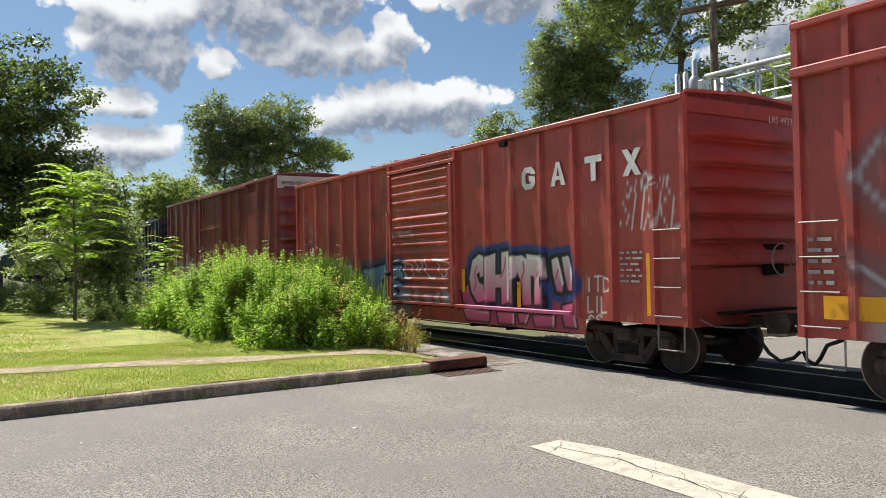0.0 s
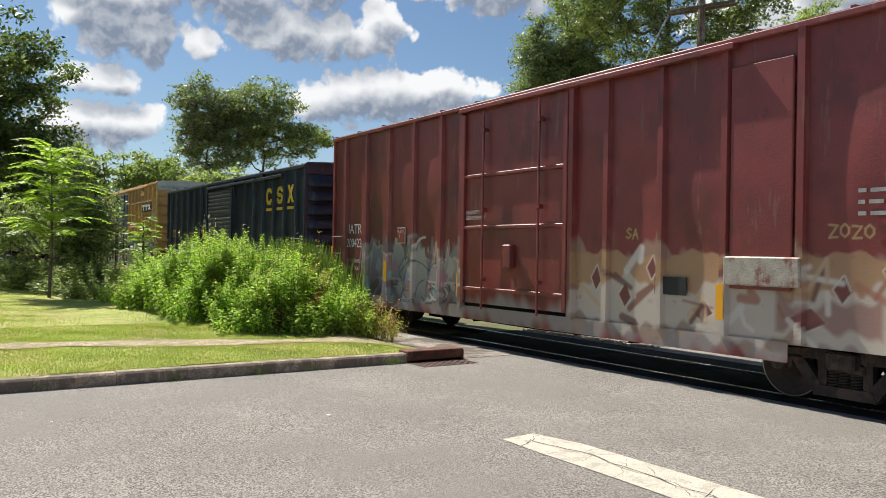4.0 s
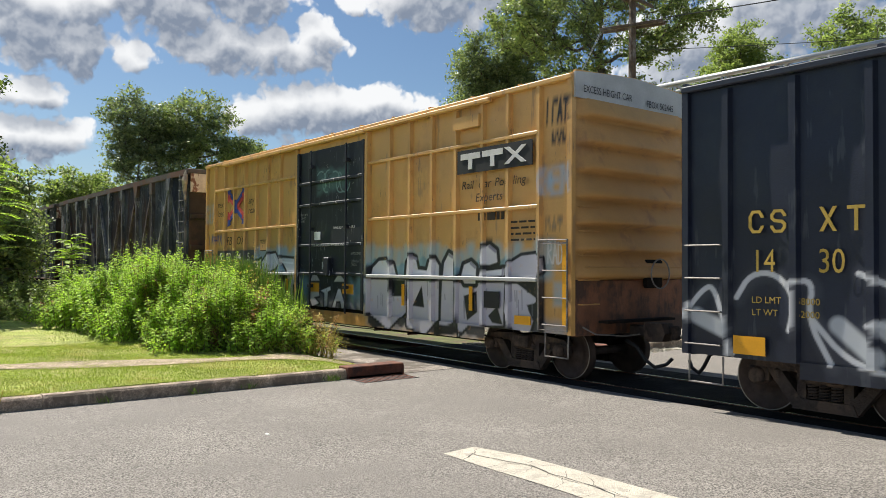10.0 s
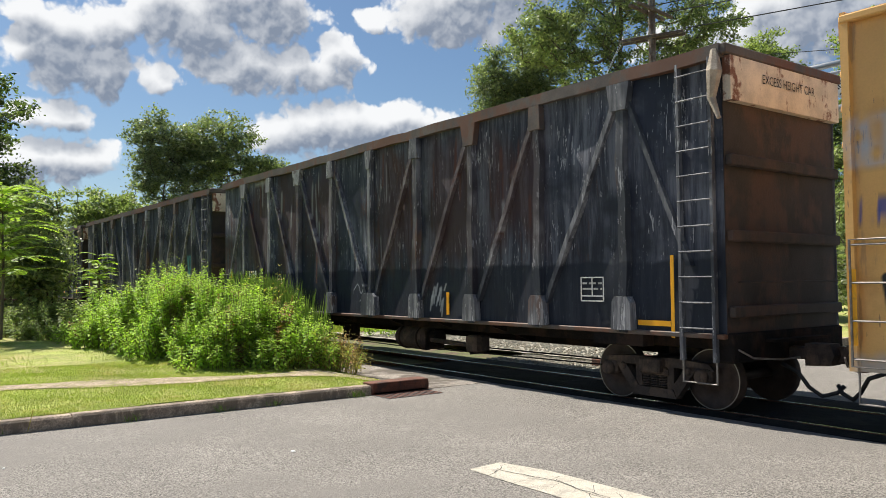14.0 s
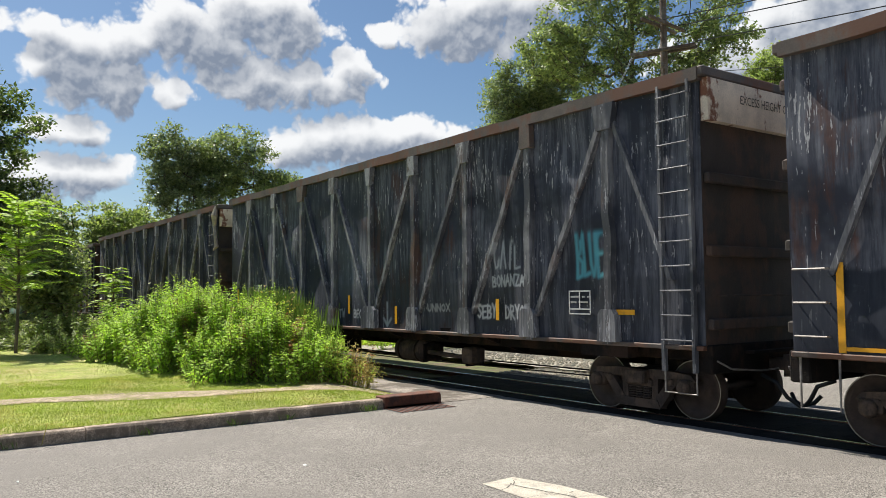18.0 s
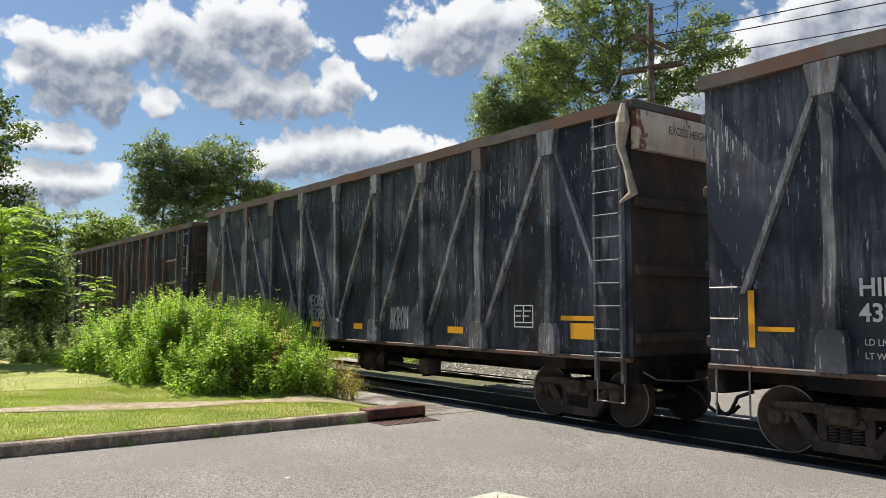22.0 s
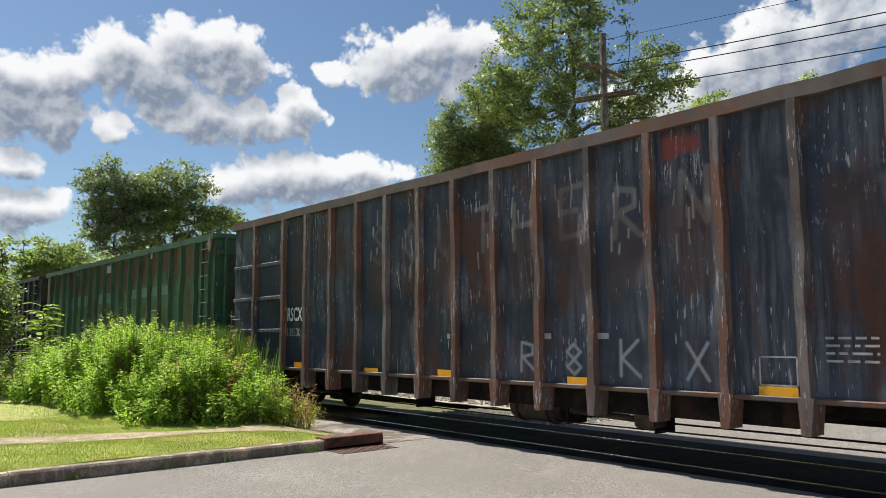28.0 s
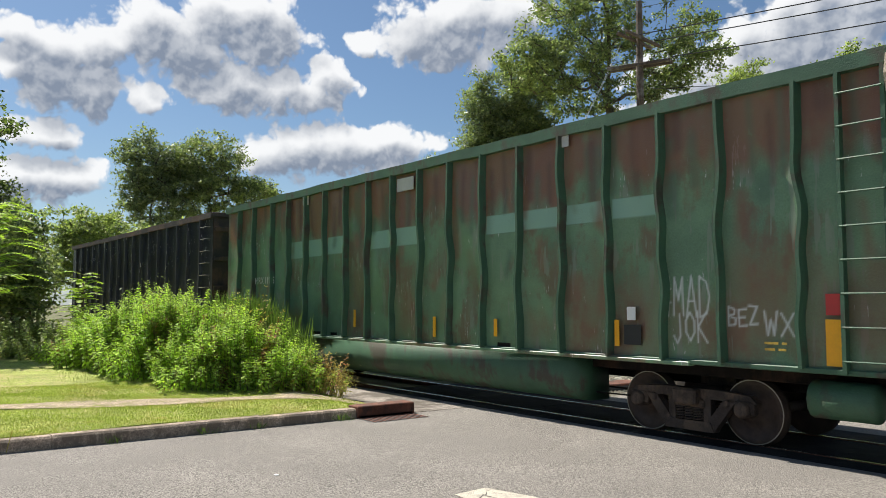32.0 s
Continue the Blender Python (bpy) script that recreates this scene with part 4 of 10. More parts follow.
# ---- the train ----
RED = material("freight_red", (0.435, 0.074, 0.056), 0.43, vary=0.16, scale=1.2, bump=0.06, second=(0.30, 0.062, 0.042), amount=0.38, second_scale=0.8, streak=0.3, streak_colour=(0.50, 0.17, 0.12), streak_scale=5, painted=True, chips=0.25, chip_colour=(0.12, 0.05, 0.04))
# the side's red, darkened in the paint for ends turned from the sun
RED_SHADED_END = material("freight_red_end", (0.33, 0.05, 0.036), 0.6, vary=0.15, scale=1.2, bump=0.06, second=(0.22, 0.04, 0.03), amount=0.32)
MAROON = material("maroon_paint", (0.215, 0.044, 0.040), 0.38, vary=0.18, scale=1.0, bump=0.06, second=(0.150, 0.037, 0.034), amount=0.35, second_scale=0.8, streak=0.3, streak_colour=(0.23, 0.09, 0.07), streak_scale=5, painted=True, chips=0.3, chip_colour=(0.10, 0.045, 0.035))
NAVY = material("navy_paint", (0.011, 0.0155, 0.032), 0.42, vary=0.25, scale=1.2, bump=0.05, second=(0.016, 0.021, 0.034), amount=0.40, second_scale=0.9, streak=0.25, streak_colour=(0.05, 0.057, 0.07), streak_scale=5, painted=True)
OCHRE = material("ochre_paint", (0.67, 0.385, 0.125), 0.38, vary=0.08, scale=1.0, bump=0.04, second=(0.58, 0.32, 0.10), amount=0.36, second_scale=0.9, streak=0.3, streak_colour=(0.42, 0.25, 0.11), streak_scale=5, painted=True, chips=0.2, chip_colour=(0.25, 0.15, 0.08))
# the ochre with the end's shade painted in; small side boards share it
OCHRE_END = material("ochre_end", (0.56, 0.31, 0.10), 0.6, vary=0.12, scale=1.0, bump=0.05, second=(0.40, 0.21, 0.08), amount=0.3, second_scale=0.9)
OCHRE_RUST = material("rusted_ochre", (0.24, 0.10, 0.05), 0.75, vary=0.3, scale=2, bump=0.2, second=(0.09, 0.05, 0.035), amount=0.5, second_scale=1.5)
DOORBLK = material("black_door", (0.016, 0.018, 0.025), 0.5, vary=0.25, scale=1.5, bump=0.06, painted=True, streak=0.3, streak_colour=(0.05, 0.055, 0.065), chips=0.2)
def worn_steel(name, base, dust, rust, rough=0.42, dusty=0.5, rusty=0.4, scuffed=0.5, bump=0.08):
    """Old dark paint: pale dust that has run down it, rust in patches with runs below them, and bare scuffs."""
    mt = bpy.data.materials.new(name)
    mt.use_nodes = True
    PAINTED.add(mt.name)
    t = mt.node_tree
    p = t.nodes["Principled BSDF"]
    co = t.nodes.new("ShaderNodeTexCoord").outputs["Object"]

    def noise_(s, detail=4.0, roughness=0.55, stretch=(1, 1, 1), turn=0.0):
        n, mp = N_(t, "ShaderNodeTexNoise", Scale=s, Detail=detail, Roughness=roughness), t.nodes.new("ShaderNodeMapping")
        mp.inputs["Scale"].default_value, mp.inputs["Rotation"].default_value = stretch, (0, radians(turn), 0)
        t.links.new(co, mp.inputs[0])
        t.links.new(mp.outputs[0], n.inputs["Vector"])
        return n.outputs[0]

    mul = lambda a, b: math_(t, "MULTIPLY", a, b)
    own = t.nodes.new("ShaderNodeObjectInfo").outputs["Random"]
    other = math_(t, "FRACT", mul(own, 7.31))
    broad = noise_(0.55, 4.0, 0.6)
    c = mix_(t, ramp_(t, broad, 0.3, 0.7), tuple(0.65 * v for v in base), tuple(1.5 * v for v in base))
    runs = ramp_(t, noise_(7.0, 7.0, 0.74, (1, 1, 0.07)), 0.38, 0.64)
    where = ramp_(t, math_(t, "ADD", noise_(0.75, 4.0, 0.6), mul(math_(t, "SUBTRACT", own, 0.5), 0.16)), 0.50 - 0.20 * dusty, 0.72 - 0.20 * dusty)
    c = mix_(t, mul(math_(t, "ADD", mul(runs, 0.80), 0.12), where), c, dust)
    stain = ramp_(t, math_(t, "ADD", mul(math_(t, "SUBTRACT", other, 0.5), 0.09), math_(t, "ADD", mul(noise_(0.9, 6.0, 0.66, (1, 1, 0.6)), 0.58), mul(noise_(5.5, 6.0, 0.7, (1, 1, 0.10)), 0.42))), 0.605 - 0.17 * rusty, 0.70 - 0.17 * rusty)
    c = mix_(t, mul(stain, 0.85), c, mix_(t, noise_(14.0, 4.0, 0.7), tuple(0.55 * v for v in rust), tuple(1.35 * v for v in rust)))
    thin = ramp_(t, mul(noise_(24.0, 3.0, 0.75, (1, 1, 0.10), 6), math_(t, "ADD", 0.62, mul(noise_(0.8, 4.0, 0.65), 0.76))), 0.675 - 0.06 * scuffed, 0.705 - 0.06 * scuffed)
    rub = ramp_(t, mul(noise_(11.0, 6.0, 0.8, (1, 1, 0.32), -28), math_(t, "ADD", 0.55, mul(noise_(1.3, 4.0, 0.6), 0.85))), 0.655 - 0.06 * scuffed, 0.75 - 0.06 * scuffed)
    c = mix_(t, mul(math_(t, "MAXIMUM", thin, mul(rub, 0.6)), 0.8), c, (0.46, 0.46, 0.47))
    a = t.nodes.new("ShaderNodeAttribute")
    a.attribute_name = "spray"
    wear = ramp_(t, noise_(7.0, 6.0, 0.6), 0.22, 0.4)
    c = mix_(t, mul(a.outputs["Alpha"], math_(t, "ADD", 0.55, mul(wear, 0.45))), c, a.outputs["Color"])
    t.links.new(c, p.inputs["Base Color"])
    t.links.new(math_(t, "ADD", rough, mul(math_(t, "MAXIMUM", where, stain), 0.32), clamp=True), p.inputs["Roughness"])
    p.inputs["Specular IOR Level"].default_value = 0.3
    b = N_(t, "ShaderNodeBump", Strength=bump, Distance=0.03)
    t.links.new(math_(t, "ADD", noise_(1.6, 3.0), mul(noise_(60.0, 2.0), 0.05)), b.inputs["Height"])
    t.links.new(b.outputs[0], p.inputs["Normal"])
    return mt


GONBLK = worn_steel("worn_black_steel", (0.0195, 0.0225, 0.0360), (0.160, 0.168, 0.198), (0.085, 0.046, 0.040), 0.50, 0.75, 0.34, 0.5, 0.12)
GONTRIM = worn_steel("worn_stake_steel", (0.050, 0.053, 0.062), (0.28, 0.28, 0.29), (0.13, 0.080, 0.062), 0.5, 0.8, 0.34, 1.0, 0.1)
GONTOP = material("rusty_top_chord", (0.105, 0.085, 0.072), 0.7, vary=0.35, scale=2.0, bump=0.05, second=(0.13, 0.06, 0.035), amount=0.5, second_scale=1.0)
GONEND = material("stained_end", (0.040, 0.032, 0.028), 0.75, vary=0.35, scale=1.5, bump=0.2, second=(0.085, 0.05, 0.035), amount=0.5, second_scale=1.0)
CREAM = material("stained_cream", (0.72, 0.62, 0.49), 0.75, vary=0.2, scale=3, bump=0.1, second=(0.22, 0.09, 0.05), amount=0.36, second_scale=1.6, sharp=0.04)
RAG = material("torn_rag", (0.38, 0.32, 0.25), 0.95, vary=0.3, scale=6, bump=0.4)
SLATE = worn_steel("faded_slate_steel", (0.030, 0.038, 0.056), (0.14, 0.148, 0.172), (0.115, 0.052, 0.034), 0.48, 0.55, 0.50, 0.35, 0.12)
SLATETRIM = worn_steel("rusty_rib", (0.085, 0.066, 0.060), (0.24, 0.21, 0.20), (0.20, 0.092, 0.06), 0.5, 0.6, 0.75, 0.7, 0.1)
GREEN = material("faded_green_steel", (0.135, 0.235, 0.135), 0.42, vary=0.25, scale=1.0, bump=0.12, second=(0.145, 0.115, 0.07), amount=0.42, second_scale=0.8, streak=0.35, streak_colour=(0.20, 0.24, 0.18), streak_scale=7, painted=True, chips=0.05)
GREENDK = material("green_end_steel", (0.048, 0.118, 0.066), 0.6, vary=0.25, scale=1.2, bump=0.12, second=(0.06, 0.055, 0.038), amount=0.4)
ROOFW = material("galvanised_roof", (0.40, 0.40, 0.40), 0.55, metal=0.4, vary=0.15, bump=0.05)
INK = material("dark_lettering", (0.05, 0.035, 0.022), 0.7, vary=0.15, bump=0)
GOLD = material("yellow_lettering", (0.62, 0.40, 0.035), 0.6, vary=0.1, scale=5, bump=0)
GOLD_DIM = material("faded_yellow_lettering", (0.52, 0.35, 0.06), 0.7, vary=0.2, scale=5, bump=0)
BLUE = material("blue_shape", (0.02, 0.05, 0.30), 0.6, vary=0.1, bump=0)
TINBOARD = material("dented_board", (0.40, 0.36, 0.29), 0.6, vary=0.25, scale=5, bump=0.1, second=(0.22, 0.09, 0.07), amount=0.35, second_scale=3)
ROSE = material("pink_spray", (0.50, 0.11, 0.22), 0.6, vary=0.15, bump=0)
CRIMSON = material("red_shape", (0.50, 0.045, 0.04), 0.6, vary=0.1, bump=0)
PATCH = material("bare_patch", (0.30, 0.30, 0.30), 0.55, metal=0.3, vary=0.3, scale=5, bump=0.05, second=(0.12, 0.10, 0.09), amount=0.4, second_scale=4)
PALE = material("pale_panel", (0.50, 0.50, 0.48), 0.6, vary=0.15, bump=0)


def block_sign(car, kind, x, z, w, h, t, m):
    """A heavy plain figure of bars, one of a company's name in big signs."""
    s, y0, y1 = Shape(), FACE - 0.034, FACE - 0.022
    sets = {"t": [(0, w, h - t, h), (w / 2 - t / 2, w / 2 + t / 2, 0, h)], "bar": [(0, w, 0, h)]}
    rims = {"c": [(1, 0.70), (1, 0.76), (0.76, 1), (0.24, 1), (0, 0.76), (0, 0.24), (0.24, 0), (0.76, 0), (1, 0.24), (1, 0.30)],
            "g": [(1, 0.72), (1, 0.76), (0.76, 1), (0.24, 1), (0, 0.76), (0, 0.24), (0.24, 0), (0.76, 0), (1, 0.24), (1, 0.46), (0.55, 0.46)],
            "s": [(1, 0.72), (1, 0.80), (0.78, 1), (0.22, 1), (0, 0.80), (0, 0.66), (0.2, 0.52), (0.8, 0.48), (1, 0.34), (1, 0.20), (0.78, 0), (0.22, 0), (0, 0.20), (0, 0.28)]}
    if kind in rims:
        # one heavy band along the figure's spine, mitred at its bends
        p = [Vector((x + t / 2 + (w - t) * a, z + t / 2 + (h - t) * b)) for a, b in rims[kind]]
        sides = []
        for k, q in enumerate(p):
            d0 = (q - p[k - 1]).normalized() if k else (p[1] - q).normalized()
            d1 = (p[k + 1] - q).normalized() if k < len(p) - 1 else d0
            n = Vector((-(d0 + d1).y, (d0 + d1).x)).normalized()
            sides.append((q + n * t / 2, q - n * t / 2))
        s.prism([tuple(a) for a, _ in sides] + [tuple(b) for _, b in reversed(sides)], y0, y1)
    elif kind in sets:
        for k, (a, b, c, d) in enumerate(sets[kind]):
            s.box(x + a, x + b, y0 - 0.0015 * k, y1, z + c, z + d)
    elif kind == "a":
        s.prism([(x, z), (x + t, z), (x + w / 2 + t * 0.3, z + h), (x + w / 2 - t * 0.3, z + h)], y0, y1).prism([(x + w - t, z), (x + w, z), (x + w / 2 + t * 0.45, z + h), (x + w / 2 - t * 0.1, z + h)], y0 - 0.002, y1)
        s.box(x + w * 0.25, x + w * 0.75, y0 - 0.004, y1, z + h * 0.24, z + h * 0.40)
    else:
        s.prism([(x, z), (x + t * 1.1, z), (x + w, z + h), (x + w - t * 1.1, z + h)], y0, y1).prism([(x, z + h), (x + t * 1.1, z + h), (x + w, z), (x + w - t * 1.1, z)], y0 - 0.003, y1)
    return part("company_sign", s, m, car, "heavy block figure of the company's sign")


PINK, SKY, DUSK, WHITEP, INKP, TEAL = (0.55, 0.09, 0.24), (0.25, 0.42, 0.60), (0.03, 0.05, 0.14), (0.72, 0.71, 0.69), (0.012, 0.013, 0.018), (0.10, 0.38, 0.46)
RIB6 = (2.6, 3.5, 4.42, 5.35, 6.27, 7.2)


def car_lead():
    sp = Spray(3)
    sp.patch(-7.0, 7, 0.7, 1.5, (0.35, 0.33, 0.32), 0.7, 0.3, 0.12)
    sp.word("SOUK", -7.3, -3.0, 1.6, 3.3, 0.20, (0.20, 0.10, 0.10), 0.7, 0.1)
    sp.word("SOUK", -7.3, -3.0, 1.6, 3.3, 0.035, (0.42, 0.40, 0.42), 0.85, 0.04)
    car = boxcar("weathered red freight boxcar with grey graffiti", 7.9, 0.85, 4.95, tuple(k * s for k in (2.5, 3.65, 4.8, 5.96, 7.15) for s in (1, -1)), (-1.55, 1.55), RED, RED, sp, 1, m_end=RED_SHADED_END, sill=(5.6, 0.62))
    door_plug(car, -1.55, 1.55, 0.95, 4.7, RED, sp, (1.7, 3.2))
    for x in (-6.9, -7.3, 6.9):
        reflector(car, x, 1.25, 0.5, 0.3)
    part("belt_rail", Shape().soft_box(-7.9, 7.9, FACE - 0.12, FACE - 0.02, 4.25, 4.38, 0.02), RED, car)
    bars(car, -7.75, -7.4, 2.1, 5, STENCIL_DIM)
    place_car(car, 49.1)


def car_red():
    sp = Spray(11)
    shoty = [
        [(1.93, 1.54), (2.04, 1.93), (2.28, 2.06), (2.53, 2.01), (2.52, 1.64), (2.33, 1.57), (2.3, 1.7), (2.19, 1.63), (2.28, 1.47), (2.54, 1.37), (2.57, 1.1), (2.2, 1.04), (2.0, 1.26)],
        [(2.58, 1.08), (2.59, 2.01), (2.89, 2.08), (2.86, 1.63), (3.07, 1.64), (3.09, 2.09), (3.32, 2.11), (3.32, 1.09), (3.05, 1.03), (3.05, 1.38), (2.85, 1.37), (2.83, 1.08)],
        [(3.36, 1.05), (3.35, 1.82), (3.46, 2.0), (3.75, 2.02), (3.92, 1.92), (4.01, 1.6), (4.04, 1.06), (3.75, 1.04), (3.71, 1.53), (3.61, 1.68), (3.52, 1.52), (3.53, 1.06)],
        [(3.88, 2.04), (4.46, 1.98), (4.52, 1.58), (4.32, 1.6), (4.47, 1.09), (4.15, 1.07), (4.12, 1.6), (3.91, 1.66)],
        [(4.64, 1.92), (4.79, 1.97), (4.96, 1.46), (4.93, 1.32), (4.78, 1.34), (4.67, 1.67)],
        [(4.92, 1.96), (5.1, 1.99), (5.27, 1.47), (5.23, 1.36), (5.09, 1.36), (4.99, 1.68)],
    ]
    legs = [
        [(1.63, 1.26), (1.88, 1.43), (2.19, 1.03), (1.99, 0.95), (1.66, 1.02)],
        [(1.7, 0.9), (2.7, 0.87), (2.67, 0.66), (1.83, 0.68)],
        [(2.96, 0.86), (3.53, 0.87), (3.53, 0.65), (3.01, 0.65)],
        [(3.65, 0.87), (4.01, 0.88), (3.89, 0.69), (3.7, 0.7)],
        [(4.12, 0.85), (4.76, 0.89), (4.75, 0.69), (4.19, 0.66)],
        [(4.93, 1.07), (5.25, 1.13), (5.36, 0.7), (5.04, 0.7)],
    ]
    flames = [
        [(2.11, 1.29), (2.19, 1.49), (2.11, 1.62), (2.2, 1.81)],
        [(3.03, 1.58), (3.18, 1.76), (3.22, 1.97)],
        [(3.66, 1.45), (3.82, 1.69), (3.79, 1.89)],
        [(4.2, 1.61), (4.32, 1.78), (4.28, 1.95)],
        [(4.75, 1.57), (4.81, 1.73)],
    ]
    kurse = [
        [(-5.3, 1.84), (-4.64, 1.86), (-4.67, 1.44), (-4.15, 1.77), (-4.08, 1.49), (-4.41, 1.24), (-4.08, 0.72), (-4.56, 0.73), (-4.75, 1.05), (-4.83, 0.74), (-5.38, 0.75)],
        [(-4.05, 1.49), (-3.62, 1.5), (-3.56, 0.94), (-3.22, 0.96), (-3.19, 1.78), (-2.8, 1.74), (-2.83, 0.66), (-3.66, 0.59), (-4.05, 0.86)],
        [(-2.7, 1.76), (-1.95, 1.88), (-1.87, 1.61), (-2.25, 1.44), (-1.9, 1.19), (-1.93, 0.74), (-2.68, 0.69), (-2.61, 0.97), (-2.28, 1.03), (-2.74, 1.35)],
        [(-1.67, 1.82), (-0.89, 1.85), (-0.86, 1.6), (-1.28, 1.55), (-0.84, 1.36), (-1.31, 1.26), (-0.72, 0.97), (-1.61, 1.04)],
    ]
    tag = [
        [(-0.7, 1.9), (-0.76, 1.55), (-0.29, 1.52), (-0.35, 1.89), (-0.7, 1.9)],
        [(-0.18, 1.94), (-0.01, 1.6), (0.15, 1.94)],
        [(0.26, 1.98), (0.31, 1.57), (0.72, 1.55)],
        [(0.62, 1.98), (1.35, 1.91), (1.4, 1.7)],
        [(0.82, 1.87), (1.02, 1.49), (1.3, 1.81)],
    ]
    sp.patch(1.9, 5.4, 0.60, 1.12, (0.33, 0.05, 0.12), 0.9, 0.15, 0.04)
    sp.fill(shoty, (0.03, 0.06, 0.22), None, (0.03, 0.06, 0.22), 0.20, soft=0.06)
    sp.fill(legs, (0.64, 0.13, 0.26), (0.48, 0.07, 0.17), INKP, 0.05, shine=(0.75, 0.55, 0.6))
    sp.fill(shoty, (0.76, 0.72, 0.66), (0.58, 0.10, 0.24), INKP, 0.085, shine=(0.85, 0.83, 0.8))
    sp.free(flames, 0.022, (0.60, 0.06, 0.14), 0.95, 0.02)
    sp.patch(-5.2, -0.6, 0.62, 0.95, (0.22, 0.25, 0.33), 0.8, 0.15, 0.05)
    sp.fill(kurse, (0.22, 0.36, 0.45), (0.33, 0.38, 0.49), (0.014, 0.02, 0.04), 0.07, (0.05, 0.09, 0.16), 0.16, shine=(0.6, 0.66, 0.72))
    sp.free(tag, 0.026, (0.66, 0.60, 0.57), 0.9, 0.025)
    sp.word("SHAKE", 6.4, 7.75, 2.4, 2.95, 0.016, WHITEP, 0.9, 0.025, slant=0.2)
    sp.word("O", 6.9, 7.2, 3.05, 3.3, 0.02, WHITEP, 0.9, 0.025)
    sp.word("ITD", 5.55, 6.2, 1.35, 1.6, 0.018, WHITEP, 0.9, 0.02)
    sp.word("LIL", 5.6, 6.1, 1.0, 1.28, 0.018, WHITEP, 0.9, 0.02)
    sp.word("SS", 5.6, 6.0, 0.75, 0.95, 0.018, WHITEP, 0.9, 0.02)
    sp.word("LATS", -7.25, -6.45, 2.85, 3.15, 0.014, (0.22, 0.42, 0.55), 0.9, 0.015, slant=0.2)
    sp.free([[(-7.2, 3.2), (-7.15, 3.42), (-7.1, 3.2)], [(-6.5, 3.05), (-6.42, 3.3), (-6.4, 3.05)], [(-7.35, 2.72), (-6.5, 2.5)], [(-7.3, 2.5), (-6.45, 2.72)], [(-6.95, 2.8), (-6.75, 2.35)]], 0.013, (0.22, 0.42, 0.55), 0.9, 0.015)
    sp.word("SHARK", 6.55, 7.55, 3.0, 3.22, 0.014, WHITEP, 0.9, 0.015, slant=0.3)
    for k in range(16):
        x = sp.rng.uniform(-1.2, 1.2)
        sp.patch(x, x + sp.rng.uniform(0.1, 0.4), 0.98, 1.15 + sp.rng.random() * 0.2, (0.45, 0.40, 0.42), 0.5, 0.06)
    ribs = tuple(s * r for r in RIB6 for s in (-1, 1))
    car = boxcar("faded red freight boxcar with colourful graffiti", 7.88, 0.86, 4.40, ribs, (-1.42, 1.42), RED, RED, sp, 2, m_end=RED_SHADED_END, sill=(5.6, 0.60), rib_top=4.36)
    door_louvre(car, -1.42, 1.42, 0.98, 4.08, RED, sp, 15)
    part("door_rail", Shape().soft_box(-1.5, 1.6, FACE - 0.14, FACE - 0.03, 4.12, 4.2, 0.01), RED, car)
    part("door_rail", Shape().soft_box(-1.5, 1.9, FACE - 0.14, FACE - 0.03, 0.92, 0.99, 0.01), RED, car)
    part("door_rail", Shape().soft_box(1.9, 5.3, FACE - 0.14, FACE - 0.03, 0.92, 0.99, 0.01), ROSE, car, "rail sprayed pink")
    for kind, x in (("g", 3.86), ("a", 4.72), ("t", 5.66), ("x", 6.56)):
        block_sign(car, kind, x, 3.28, 0.42, 0.44, 0.12, STENCIL)
    for x, z, txt in ((-6.84, 2.2, "LR"), (-6.14, 2.2, "S"), (-6.80, 1.88, "49"), (-6.16, 1.88, "23")):
        letters(txt, 0.30, STENCIL, car, on_side(x, z), wide=1.05, bold=0.007)
    letters("LRS 4923", 0.17, STENCIL, car, on_front(0.5, 4.12, 7.9))
    letters("LD LMT", 0.11, STENCIL, car, on_side(-6.85, 1.62))
    letters("LT WT", 0.11, STENCIL, car, on_side(-6.82, 1.46))
    letters("158900", 0.11, STENCIL, car, on_side(-6.2, 1.60))
    letters("61100", 0.11, STENCIL, car, on_side(-6.2, 1.44))
    bars(car, 6.45, 6.95, 2.0, 6, STENCIL_DIM, 0.035, 0.06, seed=4)
    letters("SECURE BOTH HASPS\nBEFORE MOVING CAR", 0.1, STENCIL_DIM, car, on_side(-1.25, 2.62, FACE - 0.16))
    for x, z in ((7.1, 1.5), (3.7, 1.25), (1.75, 1.5), (-1.72, 1.25), (-4.0, 1.3), (-7.0, 1.5)):
        reflector(car, x, z, 0.11, 1.0 if abs(x) >= 7 else 0.5, FACE - 0.03)
    part("placard_board", plate(-4.35, -3.85, 1.42, 1.86), GREYCAN, car)
    part("roof_hook", Shape().box(3.3, 3.5, FACE - 0.16, FACE - 0.04, 4.2, 4.3), UNDER, car)
    place_car(car, 31.51)


